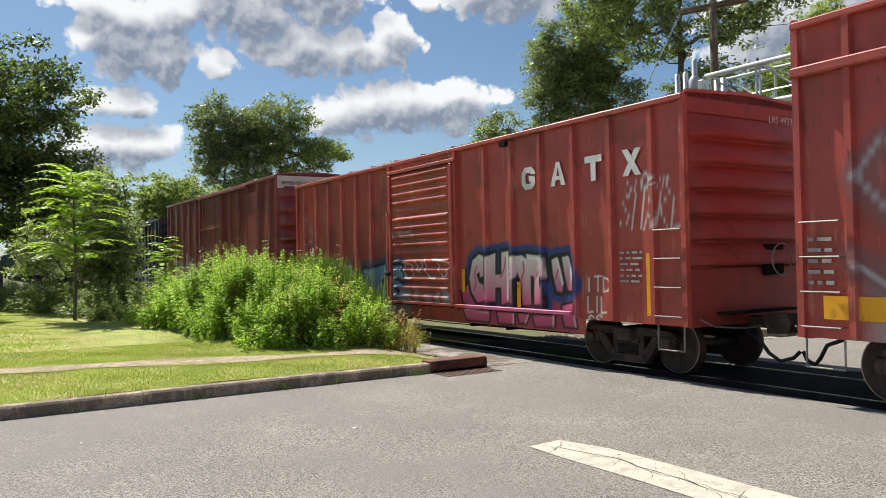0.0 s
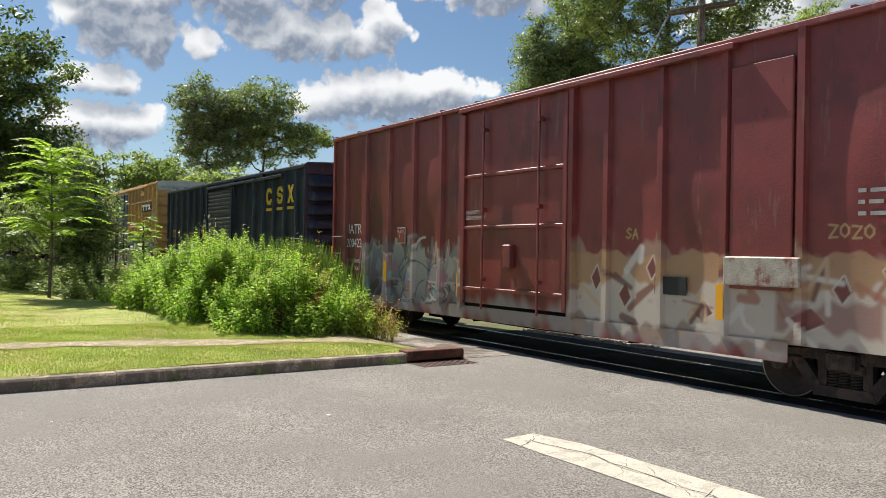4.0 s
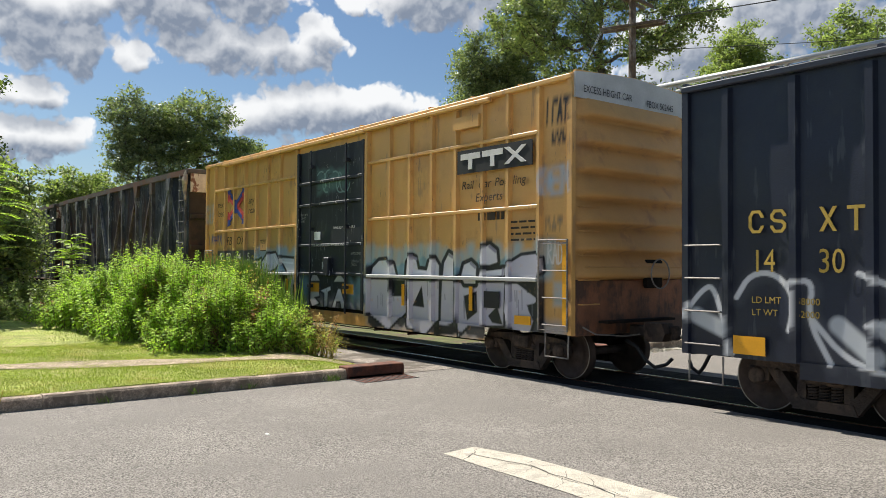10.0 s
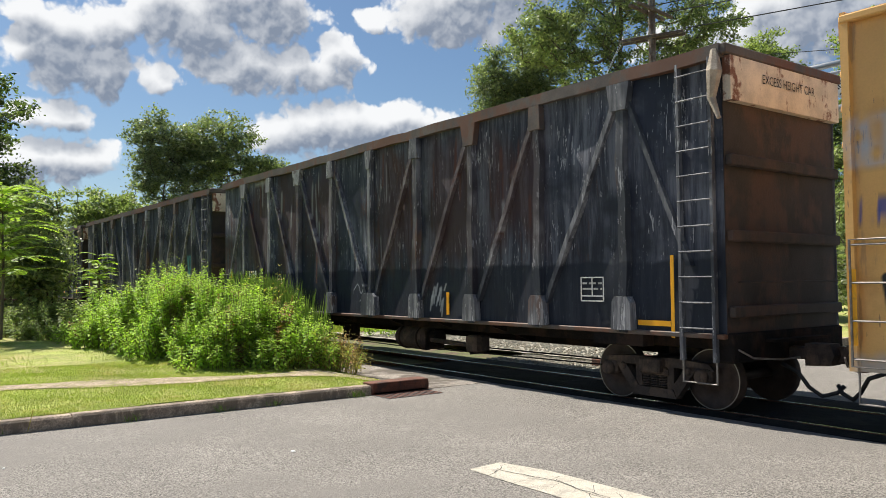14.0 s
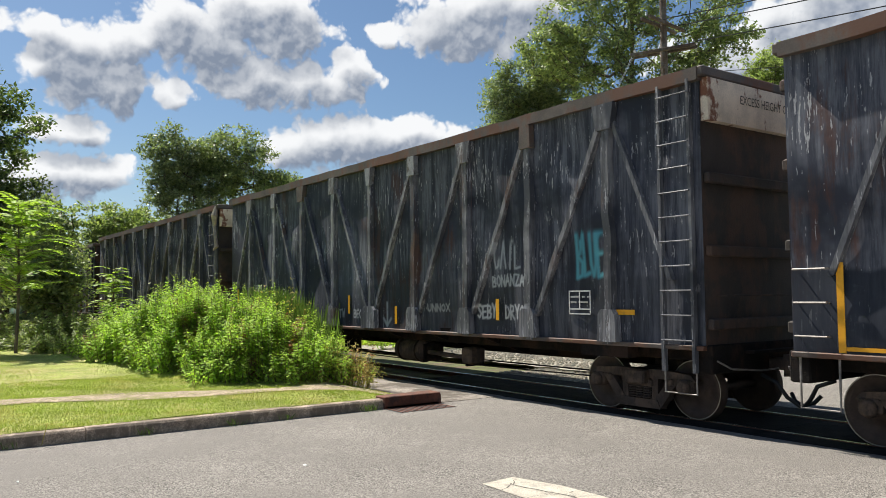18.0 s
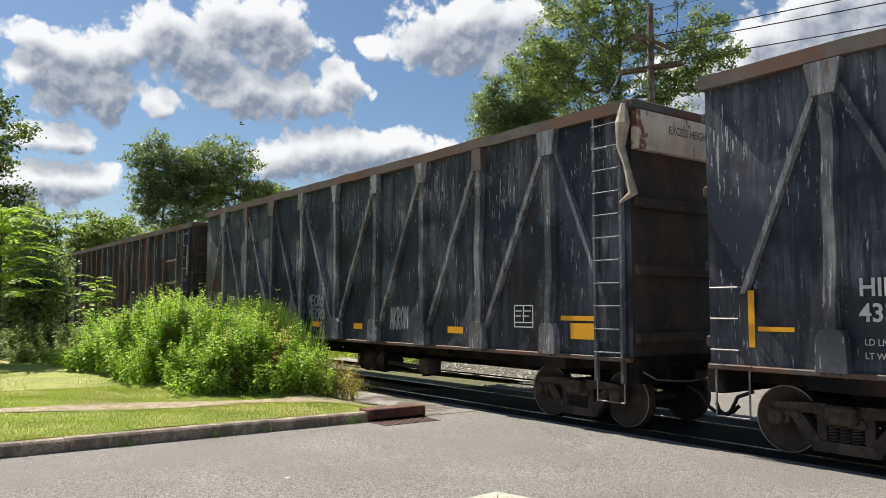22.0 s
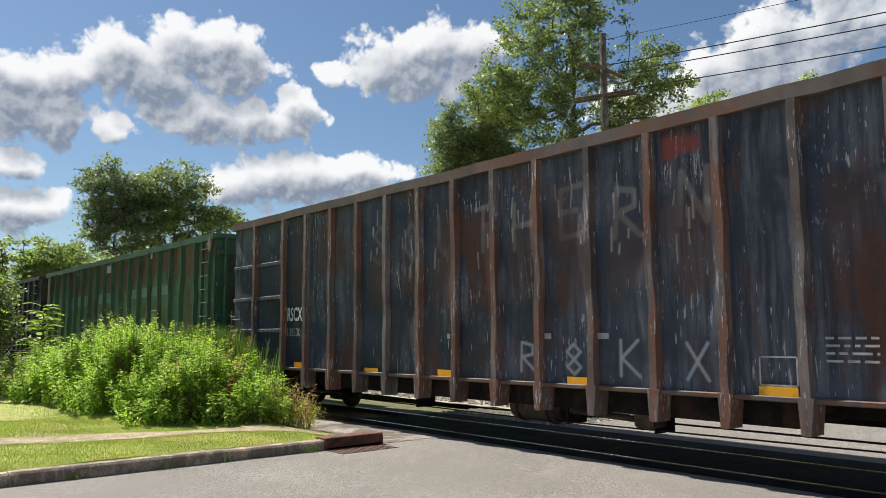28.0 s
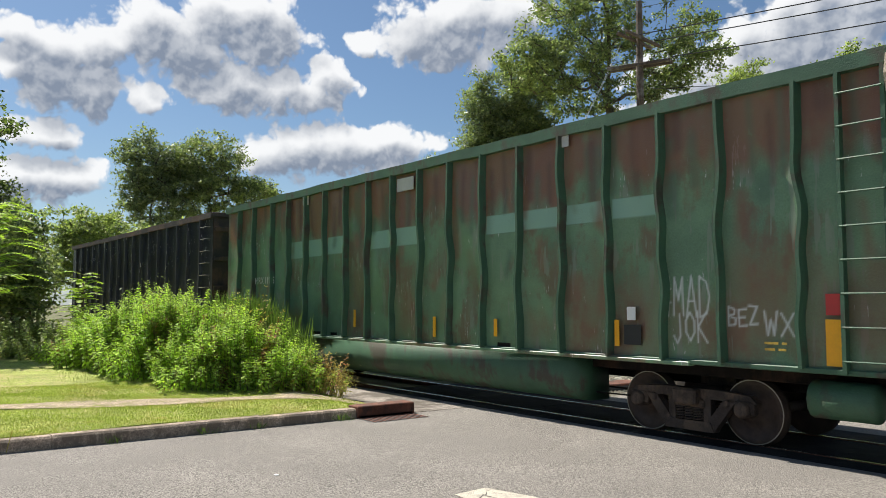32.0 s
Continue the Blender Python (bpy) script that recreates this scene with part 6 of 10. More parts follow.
def car_ochre():
    sp = Spray(41)
    sp.patch(-7.8, -1.6, 0.6, 1.0, (0.42, 0.40, 0.38), 0.85, 0.15, 0.05)
    sp.patch(1.7, 7.7, 0.6, 1.05, (0.40, 0.39, 0.40), 0.85, 0.2, 0.05)
    domes = [
        [(1.8, 1.74), (1.85, 1.91), (2.09, 2.06), (2.43, 2.08), (2.68, 1.99), (2.79, 1.74)],
        [(3.15, 1.74), (3.18, 2.01), (3.32, 2.17), (3.49, 2.12), (3.57, 1.88), (3.86, 1.86), (3.94, 2.03), (4.12, 2.11), (4.26, 1.96), (4.26, 1.75)],
        [(4.39, 1.75), (4.42, 2.02), (4.57, 2.21), (4.71, 2.15), (4.76, 1.95), (4.76, 1.75)],
        [(4.97, 1.75), (5.05, 1.98), (5.25, 2.04), (5.4, 1.95), (5.39, 1.63), (5.08, 1.63)],
        [(5.57, 1.99), (5.62, 2.29), (5.79, 2.35), (5.97, 2.24), (5.99, 2.03), (5.78, 1.98)],
        [(5.48, 1.75), (5.52, 1.85), (6.19, 1.91), (6.18, 1.8)],
    ]
    bodies = [
        [(1.58, 1.66), (3.15, 1.66), (3.13, 0.98), (2.55, 0.59), (1.77, 0.91)],
        [(3.17, 1.64), (4.27, 1.65), (4.27, 0.9), (3.86, 0.57), (3.24, 0.7)],
        [(4.37, 1.67), (4.76, 1.67), (4.73, 0.84), (4.34, 0.78)],
        [(4.82, 1.63), (6.18, 1.66), (6.17, 0.9), (5.22, 0.84), (4.94, 0.63)],
        [(6.21, 1.81), (6.34, 2.01), (6.63, 2.14), (6.96, 2.17), (7.14, 2.09), (7.17, 1.89), (6.96, 1.73), (6.53, 1.69), (6.26, 1.71)],
        [(6.24, 1.65), (6.54, 1.65), (7.03, 1.39), (6.8, 1.22), (6.93, 1.02), (6.81, 0.72), (6.49, 0.75), (6.19, 1.14)],
    ]
    gaps = [
        [(2.59, 1.65), (3.11, 1.66), (3.1, 1.32), (2.66, 1.3)],
        [(3.39, 1.13), (3.68, 1.55), (3.78, 1.11)],
        [(5.06, 1.39), (5.43, 1.49), (5.44, 1.1), (5.15, 0.93)],
        [(6.77, 1.29), (7.16, 1.36), (7.17, 0.98), (6.92, 1.04)],
        [(6.73, 1.69), (6.94, 1.71), (7.03, 1.55), (6.78, 1.5)],
        [(5.76, 1.05), (6.01, 1.24), (6.16, 0.91), (5.88, 0.93)],
        [(4.17, 0.77), (4.75, 0.83), (5.07, 0.67), (4.16, 0.57)],
    ]
    left = [
        [(-7.43, 1.94), (-6.77, 1.95), (-6.48, 1.58), (-6.32, 1.05), (-5.84, 0.72), (-5.92, 0.41), (-6.81, 0.51), (-7.32, 1.2)],
        [(-5.76, 1.79), (-5.22, 1.76), (-4.4, 0.82), (-4.06, 1.28), (-4.11, 2.04), (-3.87, 2.13), (-3.87, 0.65), (-4.38, 0.56), (-5.11, 1.03), (-5.27, 0.57), (-5.75, 0.62)],
        [(-3.82, 2.04), (-3.52, 2.24), (-2.99, 2.28), (-2.78, 2.08), (-2.97, 1.88), (-3.52, 1.75), (-2.87, 1.46), (-2.83, 0.92), (-3.39, 0.62), (-3.82, 0.7), (-3.77, 1.02), (-3.3, 1.05), (-3.25, 1.26), (-3.8, 1.59)],
        [(-2.66, 2.16), (-1.93, 2.12), (-1.66, 0.72), (-2.18, 0.59), (-2.78, 0.78), (-2.78, 1.47), (-2.46, 1.09), (-2.16, 1.17), (-2.3, 1.83)],
    ]
    left_gaps = [
        [(-6.64, 1.78), (-5.79, 1.75), (-5.78, 0.9), (-6.17, 1.06)],
        [(-5.03, 1.8), (-4.16, 1.81), (-4.26, 1.32), (-4.5, 1.14)],
        [(-5.02, 0.86), (-4.43, 0.53), (-5.02, 0.45)],
        [(-1.94, 1.48), (-1.7, 1.42), (-1.63, 0.69), (-1.81, 0.85)],
        [(-2.82, 1.98), (-2.66, 1.98), (-2.66, 1.45), (-2.83, 1.45)],
    ]
    on_door = [
        [(-0.94, 1.37), (-0.46, 1.34), (-0.43, 1.21), (-0.71, 1.17), (-0.44, 1.03), (-0.78, 0.95), (-0.94, 1.12)],
        [(0.2, 0.97), (0.47, 1.4), (0.57, 1.4), (0.8, 0.98), (0.63, 0.95), (0.57, 1.12), (0.38, 1.11), (0.34, 0.96)],
        [(-0.37, 1.34), (0.1, 1.45), (0.12, 1.37), (-0.02, 1.32), (-0.04, 0.98), (-0.18, 0.96), (-0.18, 1.29)],
        [(-0.89, 1.57), (-0.71, 1.82), (-0.42, 1.58)],
        [(0.27, 1.57), (0.51, 1.77), (0.8, 1.58)],
    ]
    sp.patch(1.75, 7.2, 0.66, 2.02, (0.03, 0.032, 0.04), 0.95, 0.06, 0.07)
    for k in range(22):
        x = 1.8 + 0.26 * k
        sp.stroke([(x, 1.85), (x + 0.05, 2.15 + sp.rng.uniform(-0.05, 0.2))], 0.12, (0.30, 0.52, 0.62), 0.7, 0.16)
    sp.fill(bodies, (0.62, 0.60, 0.66), (0.42, 0.41, 0.47), INKP, 0.06)
    sp.fill(gaps, INKP)
    sp.fill(domes, (0.76, 0.76, 0.77), (0.66, 0.65, 0.70), INKP, 0.085, shine=(0.25, 0.23, 0.32))
    for k in range(26):
        x = sp.rng.uniform(1.9, 7.1)
        z = sp.rng.uniform(1.2, 1.7)
        sp.stroke([(x, z), (x + 0.01, z - sp.rng.uniform(0.1, 0.35))], 0.010, (0.16, 0.16, 0.20), 0.8, 0.012)
    sp.patch(-7.3, -1.7, 0.66, 1.95, (0.05, 0.055, 0.065), 0.9, 0.06, 0.08)
    for k in range(12):
        x = -4.2 + 0.22 * k
        sp.stroke([(x, 1.9), (x + 0.05, 2.25 + sp.rng.uniform(-0.1, 0.12))], 0.13, (0.26, 0.46, 0.60), 0.75, 0.14)
    sp.fill(left, (0.74, 0.75, 0.76), (0.44, 0.39, 0.32), INKP, 0.07, shine=(0.92, 0.92, 0.92))
    sp.fill(left_gaps, INKP)
    sp.patch(-7.0, -4.25, 1.99, 2.40, (0.05, 0.065, 0.09), 0.95, 0.03)
    for x0, x1 in ((-1.45, -1.0), (1.0, 1.6)):
        sp.patch(x0, x1, 0.95, 1.75, (0.16, 0.30, 0.36), 0.7, 0.25, 0.1)
    sp.patch(-1.4, 1.5, 0.95, 1.2, (0.20, 0.20, 0.21), 0.6, 0.2, 0.08)
    sp.fill(on_door, (0.70, 0.70, 0.70), (0.40, 0.39, 0.38), INKP, 0.05)
    for x in (-0.95, 0.65):
        sp.patch(x, x + 0.5, 1.30, 1.52, (0.80, 0.36, 0.02), 1.0, 0.03)
    sp.patch(-0.6, 0.85, 3.72, 4.3, (0.10, 0.20, 0.20), 0.6, 0.15, 0.05)
    for k in range(14):
        x, z, q, u = -0.5 + 0.095 * k, 3.98 + sp.rng.uniform(-0.14, 0.14), sp.rng.uniform(0.12, 0.24), sp.rng.uniform(0, 6.3)
        sp.stroke([(x + q * math.cos(u + j * 0.5), z + q * math.sin(u + j * 0.5)) for j in range(7)], 0.016, (0.26, 0.40, 0.38) if k % 3 else (0.03, 0.04, 0.045), 0.85, 0.02)
    sp.word("LEATY", 7.22, 7.84, 4.35, 4.75, 0.02, INKP, 0.95, 0.02, slant=0.05)
    sp.word("SOS", 7.35, 7.7, 4.05, 4.22, 0.018, INKP, 0.95, 0.02)
    sp.word("GEM", 7.05, 7.8, 3.2, 3.6, 0.05, (0.30, 0.48, 0.68), 0.6, 0.08)
    sp.word("BAT", 7.2, 7.6, 2.55, 2.75, 0.012, (0.2, 0.15, 0.1), 0.8, 0.02)
    sp.word("RAD", 7.25, 7.6, 2.0, 2.35, 0.015, WHITEP, 0.9, 0.02)
    sp.word("LEXER", -7.75, -6.7, 2.6, 2.85, 0.016, (0.05, 0.07, 0.28), 0.9, 0.02, slant=0.1)
    sp.word("GEM", -7.85, -7.2, 3.3, 3.8, 0.04, (0.30, 0.45, 0.62), 0.5, 0.08)
    sp.patch(7.4, 7.8, 1.3, 1.7, (0.35, 0.48, 0.55), 0.7, 0.1)
    ribs = tuple(s * r for r in (2.6, 3.34, 4.1, 4.86, 5.64, 6.33, 7.1) for s in (-1, 1))
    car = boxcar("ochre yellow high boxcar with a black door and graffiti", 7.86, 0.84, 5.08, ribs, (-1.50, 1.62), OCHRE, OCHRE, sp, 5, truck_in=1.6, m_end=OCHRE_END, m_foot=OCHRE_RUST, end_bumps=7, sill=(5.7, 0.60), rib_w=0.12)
    door_plug(car, -1.50, 1.62, 0.95, 4.8, DOORBLK, sp, (1.75, 2.45, 3.45, 4.0))
    for z, d in ((4.24, 0.05), (2.98, 0.05), (1.73, 0.09)):
        for x0, x1 in ((-7.1, -1.66), (1.78, 7.1)):
            part("belt_rail", Shape().soft_box(x0, x1, FACE - d - 0.03, FACE, z - 0.035, z + 0.035, 0.012), OCHRE if z > 2 else PALE, car)
    part("door_rail", Shape().soft_box(-6.3, 1.7, FACE - 0.17, FACE - 0.03, 4.93, 5.02, 0.015), OCHRE, car)
    part("door_rail", Shape().soft_box(1.7, 5.9, FACE - 0.15, FACE - 0.03, 4.95, 5.03, 0.015), OCHRE, car)
    part("sign_board", plate(4.95, 6.98, 3.70, 4.14, FACE - 0.072), BLACK, car, "black board with pale heavy bars")
    for kind, x in (("t", 5.06), ("t", 5.68), ("x", 6.28)):
        o = block_sign(car, kind, x, 3.77, 0.56, 0.30, 0.11, STENCIL)
        o.location.y = -0.062
    for x, txt in ((5.01, "Rail"), (5.50, "c"), (5.66, "ar"), (5.95, "Poo"), (6.43, "ling")):
        letters(txt, 0.22, INK, car, on_side(x, 3.41, FACE - 0.03), shear=0.15, wide=1.1)
    letters("Experts", 0.22, INK, car, on_side(5.48, 3.15, FACE - 0.085), shear=0.15, wide=1.1)
    bars(car, 5.5, 6.37, 2.80, 1, INK, 0.14, seed=2, y=FACE - 0.03)
    letters("next\nload", 0.28, INK, car, on_side(-6.93, 3.72, FACE - 0.03), shear=0.2)
    letters("any\nroad", 0.28, INK, car, on_side(-4.68, 3.72, FACE - 0.03), shear=0.2)
    for m in (BLUE, CRIMSON):
        for sx in (-1, 1):
            s = Shape()
            cx, cz = -5.50, 3.69
            for sz in (-1, 1):
                ex, ez = cx + sx * 0.56, cz + sz * (0.46 if m is BLUE else 0.30)
                ix, iz = cx + sx * 0.08, cz + sz * (0.14 if m is BLUE else 0.0)
                w = 0.065
                s.prism([(ix, iz - w), (ix, iz + w), (ex, ez + w), (ex, ez - w)], FACE - 0.046 - (0.004 if sz > 0 else 0), FACE - 0.03)
                s.prism([(ex - sx * 0.16, ez + sz * 0.06), (ex + sx * 0.06, ez + sz * 0.12), (ex + sx * 0.02, ez - sz * 0.16)], FACE - 0.052, FACE - 0.03)
            part("company_sign", s, m, car, "bold arrow figure")
    part("company_sign", Shape().box(-5.60, -5.42, FACE - 0.055, FACE - 0.03, 3.5, 3.88), BLUE, car)
    for x, txt in ((-6.22, "FB"), (-5.50, "OX")):
        letters(txt, 0.34, INK, car, on_side(x, 2.56, FACE - 0.03), shear=0.15, wide=1.15)
    for x, txt in ((-6.72, "5"), (-6.23, "02"), (-5.52, "44"), (-4.71, "5")):
        letters(txt, 0.32, STENCIL, car, on_side(x, 2.09, FACE - 0.035), wide=1.15, bold=0.004)
    for k, (x, txt) in enumerate(((-6.28, "LD LMT\nLT WT"), (-5.5, "215100\n70900"))):
        part("data_board", plate(x - 0.02, x + 0.6, 1.08, 1.5, FACE - 0.03), OCHRE_END, car)
        letters(txt, 0.14, STENCIL, car, on_side(x + 0.03, 1.36, FACE - 0.05))
    letters("CLOSE AND LOCK DOORS BEFORE MOVING CAR", 0.085, STENCIL, car, on_side(-0.78, 2.42, FACE - 0.115), wide=0.95)
    letters("OPENING W 10'-0\" H 12'-4", 0.085, STENCIL, car, on_side(0.22, 2.82, FACE - 0.06))
    letters("IMPORTANT\n\nLUBRICATE\nDOOR", 0.085, STENCIL_DIM, car, on_side(1.05, 2.2, FACE - 0.06))
    letters("SECURITY\nDEVICE\nONLY", 0.08, STENCIL_DIM, car, on_side(-1.38, 3.2, FACE - 0.06))
    part("paper_patch", plate(-0.68, -0.38, 2.58, 2.78, FACE - 0.06, 0.006), WHITE, car, "torn white paper patch")
    part("gear_plate", plate(-0.28, -0.08, 1.86, 2.04, FACE - 0.06, 0.01), PALE, car)
    part("plate_frame", plate(-3.85, -3.42, 2.35, 2.66), INK, car)
    part("plate_board", plate(-3.83, -3.44, 2.37, 2.64, FACE - 0.03), OCHRE_END, car)
    letters("PLATE\n   F", 0.1, INK, car, on_side(-3.78, 2.54, FACE - 0.046))
    part("blue_board", plate(-3.95, -3.45, 1.22, 1.45, FACE - 0.03), BLUE, car)
    part("end_board", Shape().prism([(-1.52, 4.72), (1.52, 4.72), (1.52, 5.14), (0.9, 5.19), (0, 5.24), (-0.9, 5.19), (-1.52, 5.14)], -7.9, -7.86, pose(0, 0, 0, 0, 0, 90)), PALE, car, "pale grey warning board")
    letters("EXCESS HEIGHT CAR", 0.17, BLACK, car, on_front(-1.35, 4.82, 7.92), wide=0.78)
    letters("FBOX 502445", 0.17, BLACK, car, on_front(0.3, 4.78, 7.92), wide=0.78)
    for x, z, w, h in ((7.74, 1.65, 0.11, 1.3), (5.3, 1.35, 0.1, 0.45), (3.1, 1.35, 0.1, 0.45), (-4.72, 1.35, 0.12, 0.5), (-2.2, 1.35, 0.12, 0.5), (-7.78, 1.6, 0.09, 0.9)):
        reflector(car, x, z, w, h, FACE - 0.085 if abs(x) > 7 else FACE - 0.03)
    part("notice_board", plate(-6.95, -6.45, 1.1, 1.35, FACE - 0.03), YELLOW, car)
    part("notice_board", plate(6.5, 6.9, 0.95, 1.1, FACE - 0.03), YELLOW, car)
    part("stencil_board", plate(5.62, 6.1, 1.2, 1.5, FACE - 0.03), BLACK, car)
    bars(car, 6.4, 7.0, 2.72, 4, INK, 0.035, 0.07, seed=5, y=FACE - 0.03)
    part("ladder_frame", Shape().tube([(7.15, FACE - 0.1, 2.4), (7.15, FACE - 0.1, 0.9), (7.8, FACE - 0.1, 0.9), (7.8, FACE - 0.1, 2.4), (7.15, FACE - 0.1, 2.4)], 0.018, 5), CHROME, car)
    part("ladder_frame", Shape().tube([(-7.15, FACE - 0.1, 2.4), (-7.15, FACE - 0.1, 0.9), (-7.8, FACE - 0.1, 0.9), (-7.8, FACE - 0.1, 2.4), (-7.15, FACE - 0.1, 2.4)], 0.018, 5), CHROME, car)
    part("roof_latch", Shape().box(4.85, 5.6, FACE - 0.12, FACE - 0.02, 4.55, 4.78), OCHRE, car)
    place_car(car, -21.65)


def open_car(name, label, half, zb, zt, m, m_top, m_end, cuts, spray, seed, truck_in=1.6, end_ribs=4, bulge=0.026, fine=2.6):
    """An open-topped gondola's shell: side sheets, chords, ends, floor and running gear."""
    car = thing(name, label, "freight car", "train")
    for k, (a, b) in enumerate(zip(cuts, cuts[1:])):
        sheet("side_panel", a, b, zb, zt - 0.16, m, car, spray, seed * 60 + k, bulge, fine_to=fine, dx=0.022, dz=0.022)
    rng = random.Random(seed)
    n = 36
    s = Shape()
    for k in range(n + 1):
        x = -half - 0.03 + (2 * half + 0.06) * k / n
        dz, dy = rng.uniform(-0.012, 0.012), rng.uniform(-0.01, 0.01)
        s.v += [(x, FACE - 0.10 + dy, zt - 0.19 + dz), (x, FACE + 0.10, zt - 0.19 + dz), (x, FACE + 0.10, zt + dz), (x, FACE - 0.10 + dy, zt + dz)]
    for k in range(n):
        s.f += [(4 * k + a, 4 * k + (a + 1) % 4, 4 * k + 4 + (a + 1) % 4, 4 * k + 4 + a) for a in range(4)]
    s.f += [(0, 1, 2, 3), (4 * n + 3, 4 * n + 2, 4 * n + 1, 4 * n)]
    part("top_chord", s, m_top, car, "dented rusty top rail")
    part("far_wall", Shape().box(-half, half, 1.44, 1.52, zb, zt), m, car)
    part("far_chord", Shape().box(-half, half, 1.40, 1.60, zt - 0.19, zt), m_top, car)
    part("floor_pan", Shape().box(-half + 0.05, half - 0.05, -1.46, 1.46, zb + 0.02, zb + 0.12), UNDER, car)
    part("side_sill", Shape().soft_box(-half, half, FACE - 0.07, FACE + 0.08, zb - 0.02, zb + 0.05, 0.012), m_top, car)
    part("lower_sill", Shape().soft_box(-half + 0.3, half - 0.3, FACE + 0.50, FACE + 0.60, zb - 0.22, zb - 0.02, 0.012), UNDER, car)
    for way in (1, -1):
        x = way * half
        a, b = min(x, x - way * 0.06), max(x, x - way * 0.06)
        part("end_wall", Shape().box(a, b, -1.48, 1.48, zb, zt - 0.05), m_end, car, "stained ribbed end wall")
        for k in range(end_ribs):
            z = zb + 0.35 + (zt - zb - 0.9) * k / max(1, end_ribs - 1)
            part("end_rib", Shape().soft_box(min(x, x + way * 0.1), max(x, x + way * 0.1), -1.46, 1.46, z - 0.08, z + 0.08, 0.02), m_end, car)
        part("end_chord", Shape().soft_box(min(x - way * 0.04, x + way * 0.12), max(x - way * 0.04, x + way * 0.12), -1.58, 1.58, zt - 0.15, zt, 0.02), m_top, car)
        part("end_sill", Shape().soft_box(min(x - way * 0.2, x + way * 0.08), max(x - way * 0.2, x + way * 0.08), -1.48, 1.48, zb - 0.35, zb + 0.06, 0.02), UNDER, car)
        part("grab_rail", Shape().tube([(x, -1.2, 1.9), (x + way * 0.16, -1.2, 1.9), (x + way * 0.16, 1.2, 1.9), (x, 1.2, 1.9)], 0.014, 5), m_end, car)
        part("brake_platform", Shape().box(min(x, x + way * 0.25), max(x, x + way * 0.25), -0.7, 0.7, 1.05, 1.09), UNDER, car)
        coupler(car, x, way)
        truck(car, way * (half - truck_in))
    under_gear(car, half, zb, 1.0)
    return car


def car_truss(at, seed, number, spray, extra, tops):
    """A tall black gondola with leaning braces between its stakes."""
    half, zb, zt = 9.3, 1.14, 5.2
    stakes = [-7.55, -5.65, -3.78, -1.88, 0.0, 1.88, 3.78, 5.65, 7.55]
    car = open_car("gondola_car", "tall black gondola car with leaning braces and scratched paint", half, zb, zt, GONBLK, GONTOP, GONEND, [-half] + stakes + [half], spray, seed)
    rng = random.Random(seed)
    for k, x in enumerate(stakes):
        rib("stake", x, 0.20 if x else 0.16, 0.10, zb, zt - 0.2, GONTRIM, car, spray, wave=0.022, seed=seed * 20 + k, flat=0.75)
        top = rng.choice((GONTRIM, GONTRIM, GONTRIM, GONTOP)) if k not in tops else PATCH
        w, wf = (0.30, 0.20) if x else (0.13, 0.31)
        h = 0.42
        flare = 0.08 if k % 2 == 0 else -0.02
        part("gusset", Shape().prism([(x - w / 2, zt - 0.2 - h), (x + w / 2, zt - 0.2 - h), (x + w / 2 + flare, zt - 0.2), (x - w / 2 - flare, zt - 0.2)], FACE - 0.135, FACE - 0.01), top, car, "patched gusset plate")
        part("gusset", Shape().prism([(x - wf, zb + 0.04), (x + wf, zb + 0.04), (x + wf - 0.02, zb + 0.46), (x + wf * 0.6, zb + 0.55), (x - wf * 0.6, zb + 0.55), (x - wf + 0.02, zb + 0.46)], FACE - 0.15, FACE - 0.01), GONTRIM, car, "worn foot gusset")
        if x:
            inner = stakes[k + 1] if x < 0 else stakes[k - 1]
            way = 1 if inner > x else -1
            rib("brace", inner - way * 0.16, 0.13, 0.075, zb + 0.42, zt - 0.5, GONTRIM, car, spray, wave=0.014, seed=seed * 31 + k, x_top=x + way * 0.14, flat=0.8)
    for way in (1, -1):
        rib("brace", way * 8.75, 0.10, 0.07, zb + 1.0, zt - 0.5, GONTRIM, car, spray, x_top=way * 7.68, flat=0.8)
    for x in (8.62, 9.16):
        part("ladder_stile", Shape().box(x - 0.025, x + 0.025, FACE - 0.10, FACE - 0.02, 0.8, zt - 0.15), GONTRIM, car)
    for k in range(11):
        rung(car, 8.62, 9.16, zb + 0.12 + 0.36 * k, FACE - 0.12, m=GONTRIM)
    for k in range(3):
        rung(car, -9.22, -8.8, zb + 0.25 + 0.42 * k)
    steps(car, 8.6, 9.15, zb - 0.65, zb)
    steps(car, -9.2, -8.7, zb - 0.65, zb)
    part("end_board", Shape().box(9.3, 9.42, -1.47, 1.47, zt - 0.78, zt - 0.16), CREAM, car, "cream band streaked with rust")
    letters("EXCESS HEIGHT CAR", 0.19, INK, car, on_front(-0.7, zt - 0.46, 9.43), wide=0.8)
    letters("HIRR", 0.30, STENCIL, car, on_side(-7.25, 2.10, FACE - 0.03), wide=0.95, bold=0.006)
    letters(number, 0.30, STENCIL, car, on_side(-7.25, 1.80, FACE - 0.03), wide=0.95, bold=0.006)
    letters("LD LMT  180800", 0.11, STENCIL, car, on_side(-7.2, 1.52, FACE - 0.03), wide=0.9)
    letters("LT WT     82200", 0.11, STENCIL, car, on_side(-7.2, 1.36, FACE - 0.03), wide=0.9)
    ring = Shape()
    for k in range(20):
        a, b = 2 * math.pi * k / 20, 2 * math.pi * (k + 1) / 20
        ring.prism([(-5.05 + r * math.cos(c), 2.02 + r * math.sin(c)) for r, c in ((0.13, a), (0.15, a), (0.15, b), (0.13, b))], FACE - 0.034, FACE - 0.028)
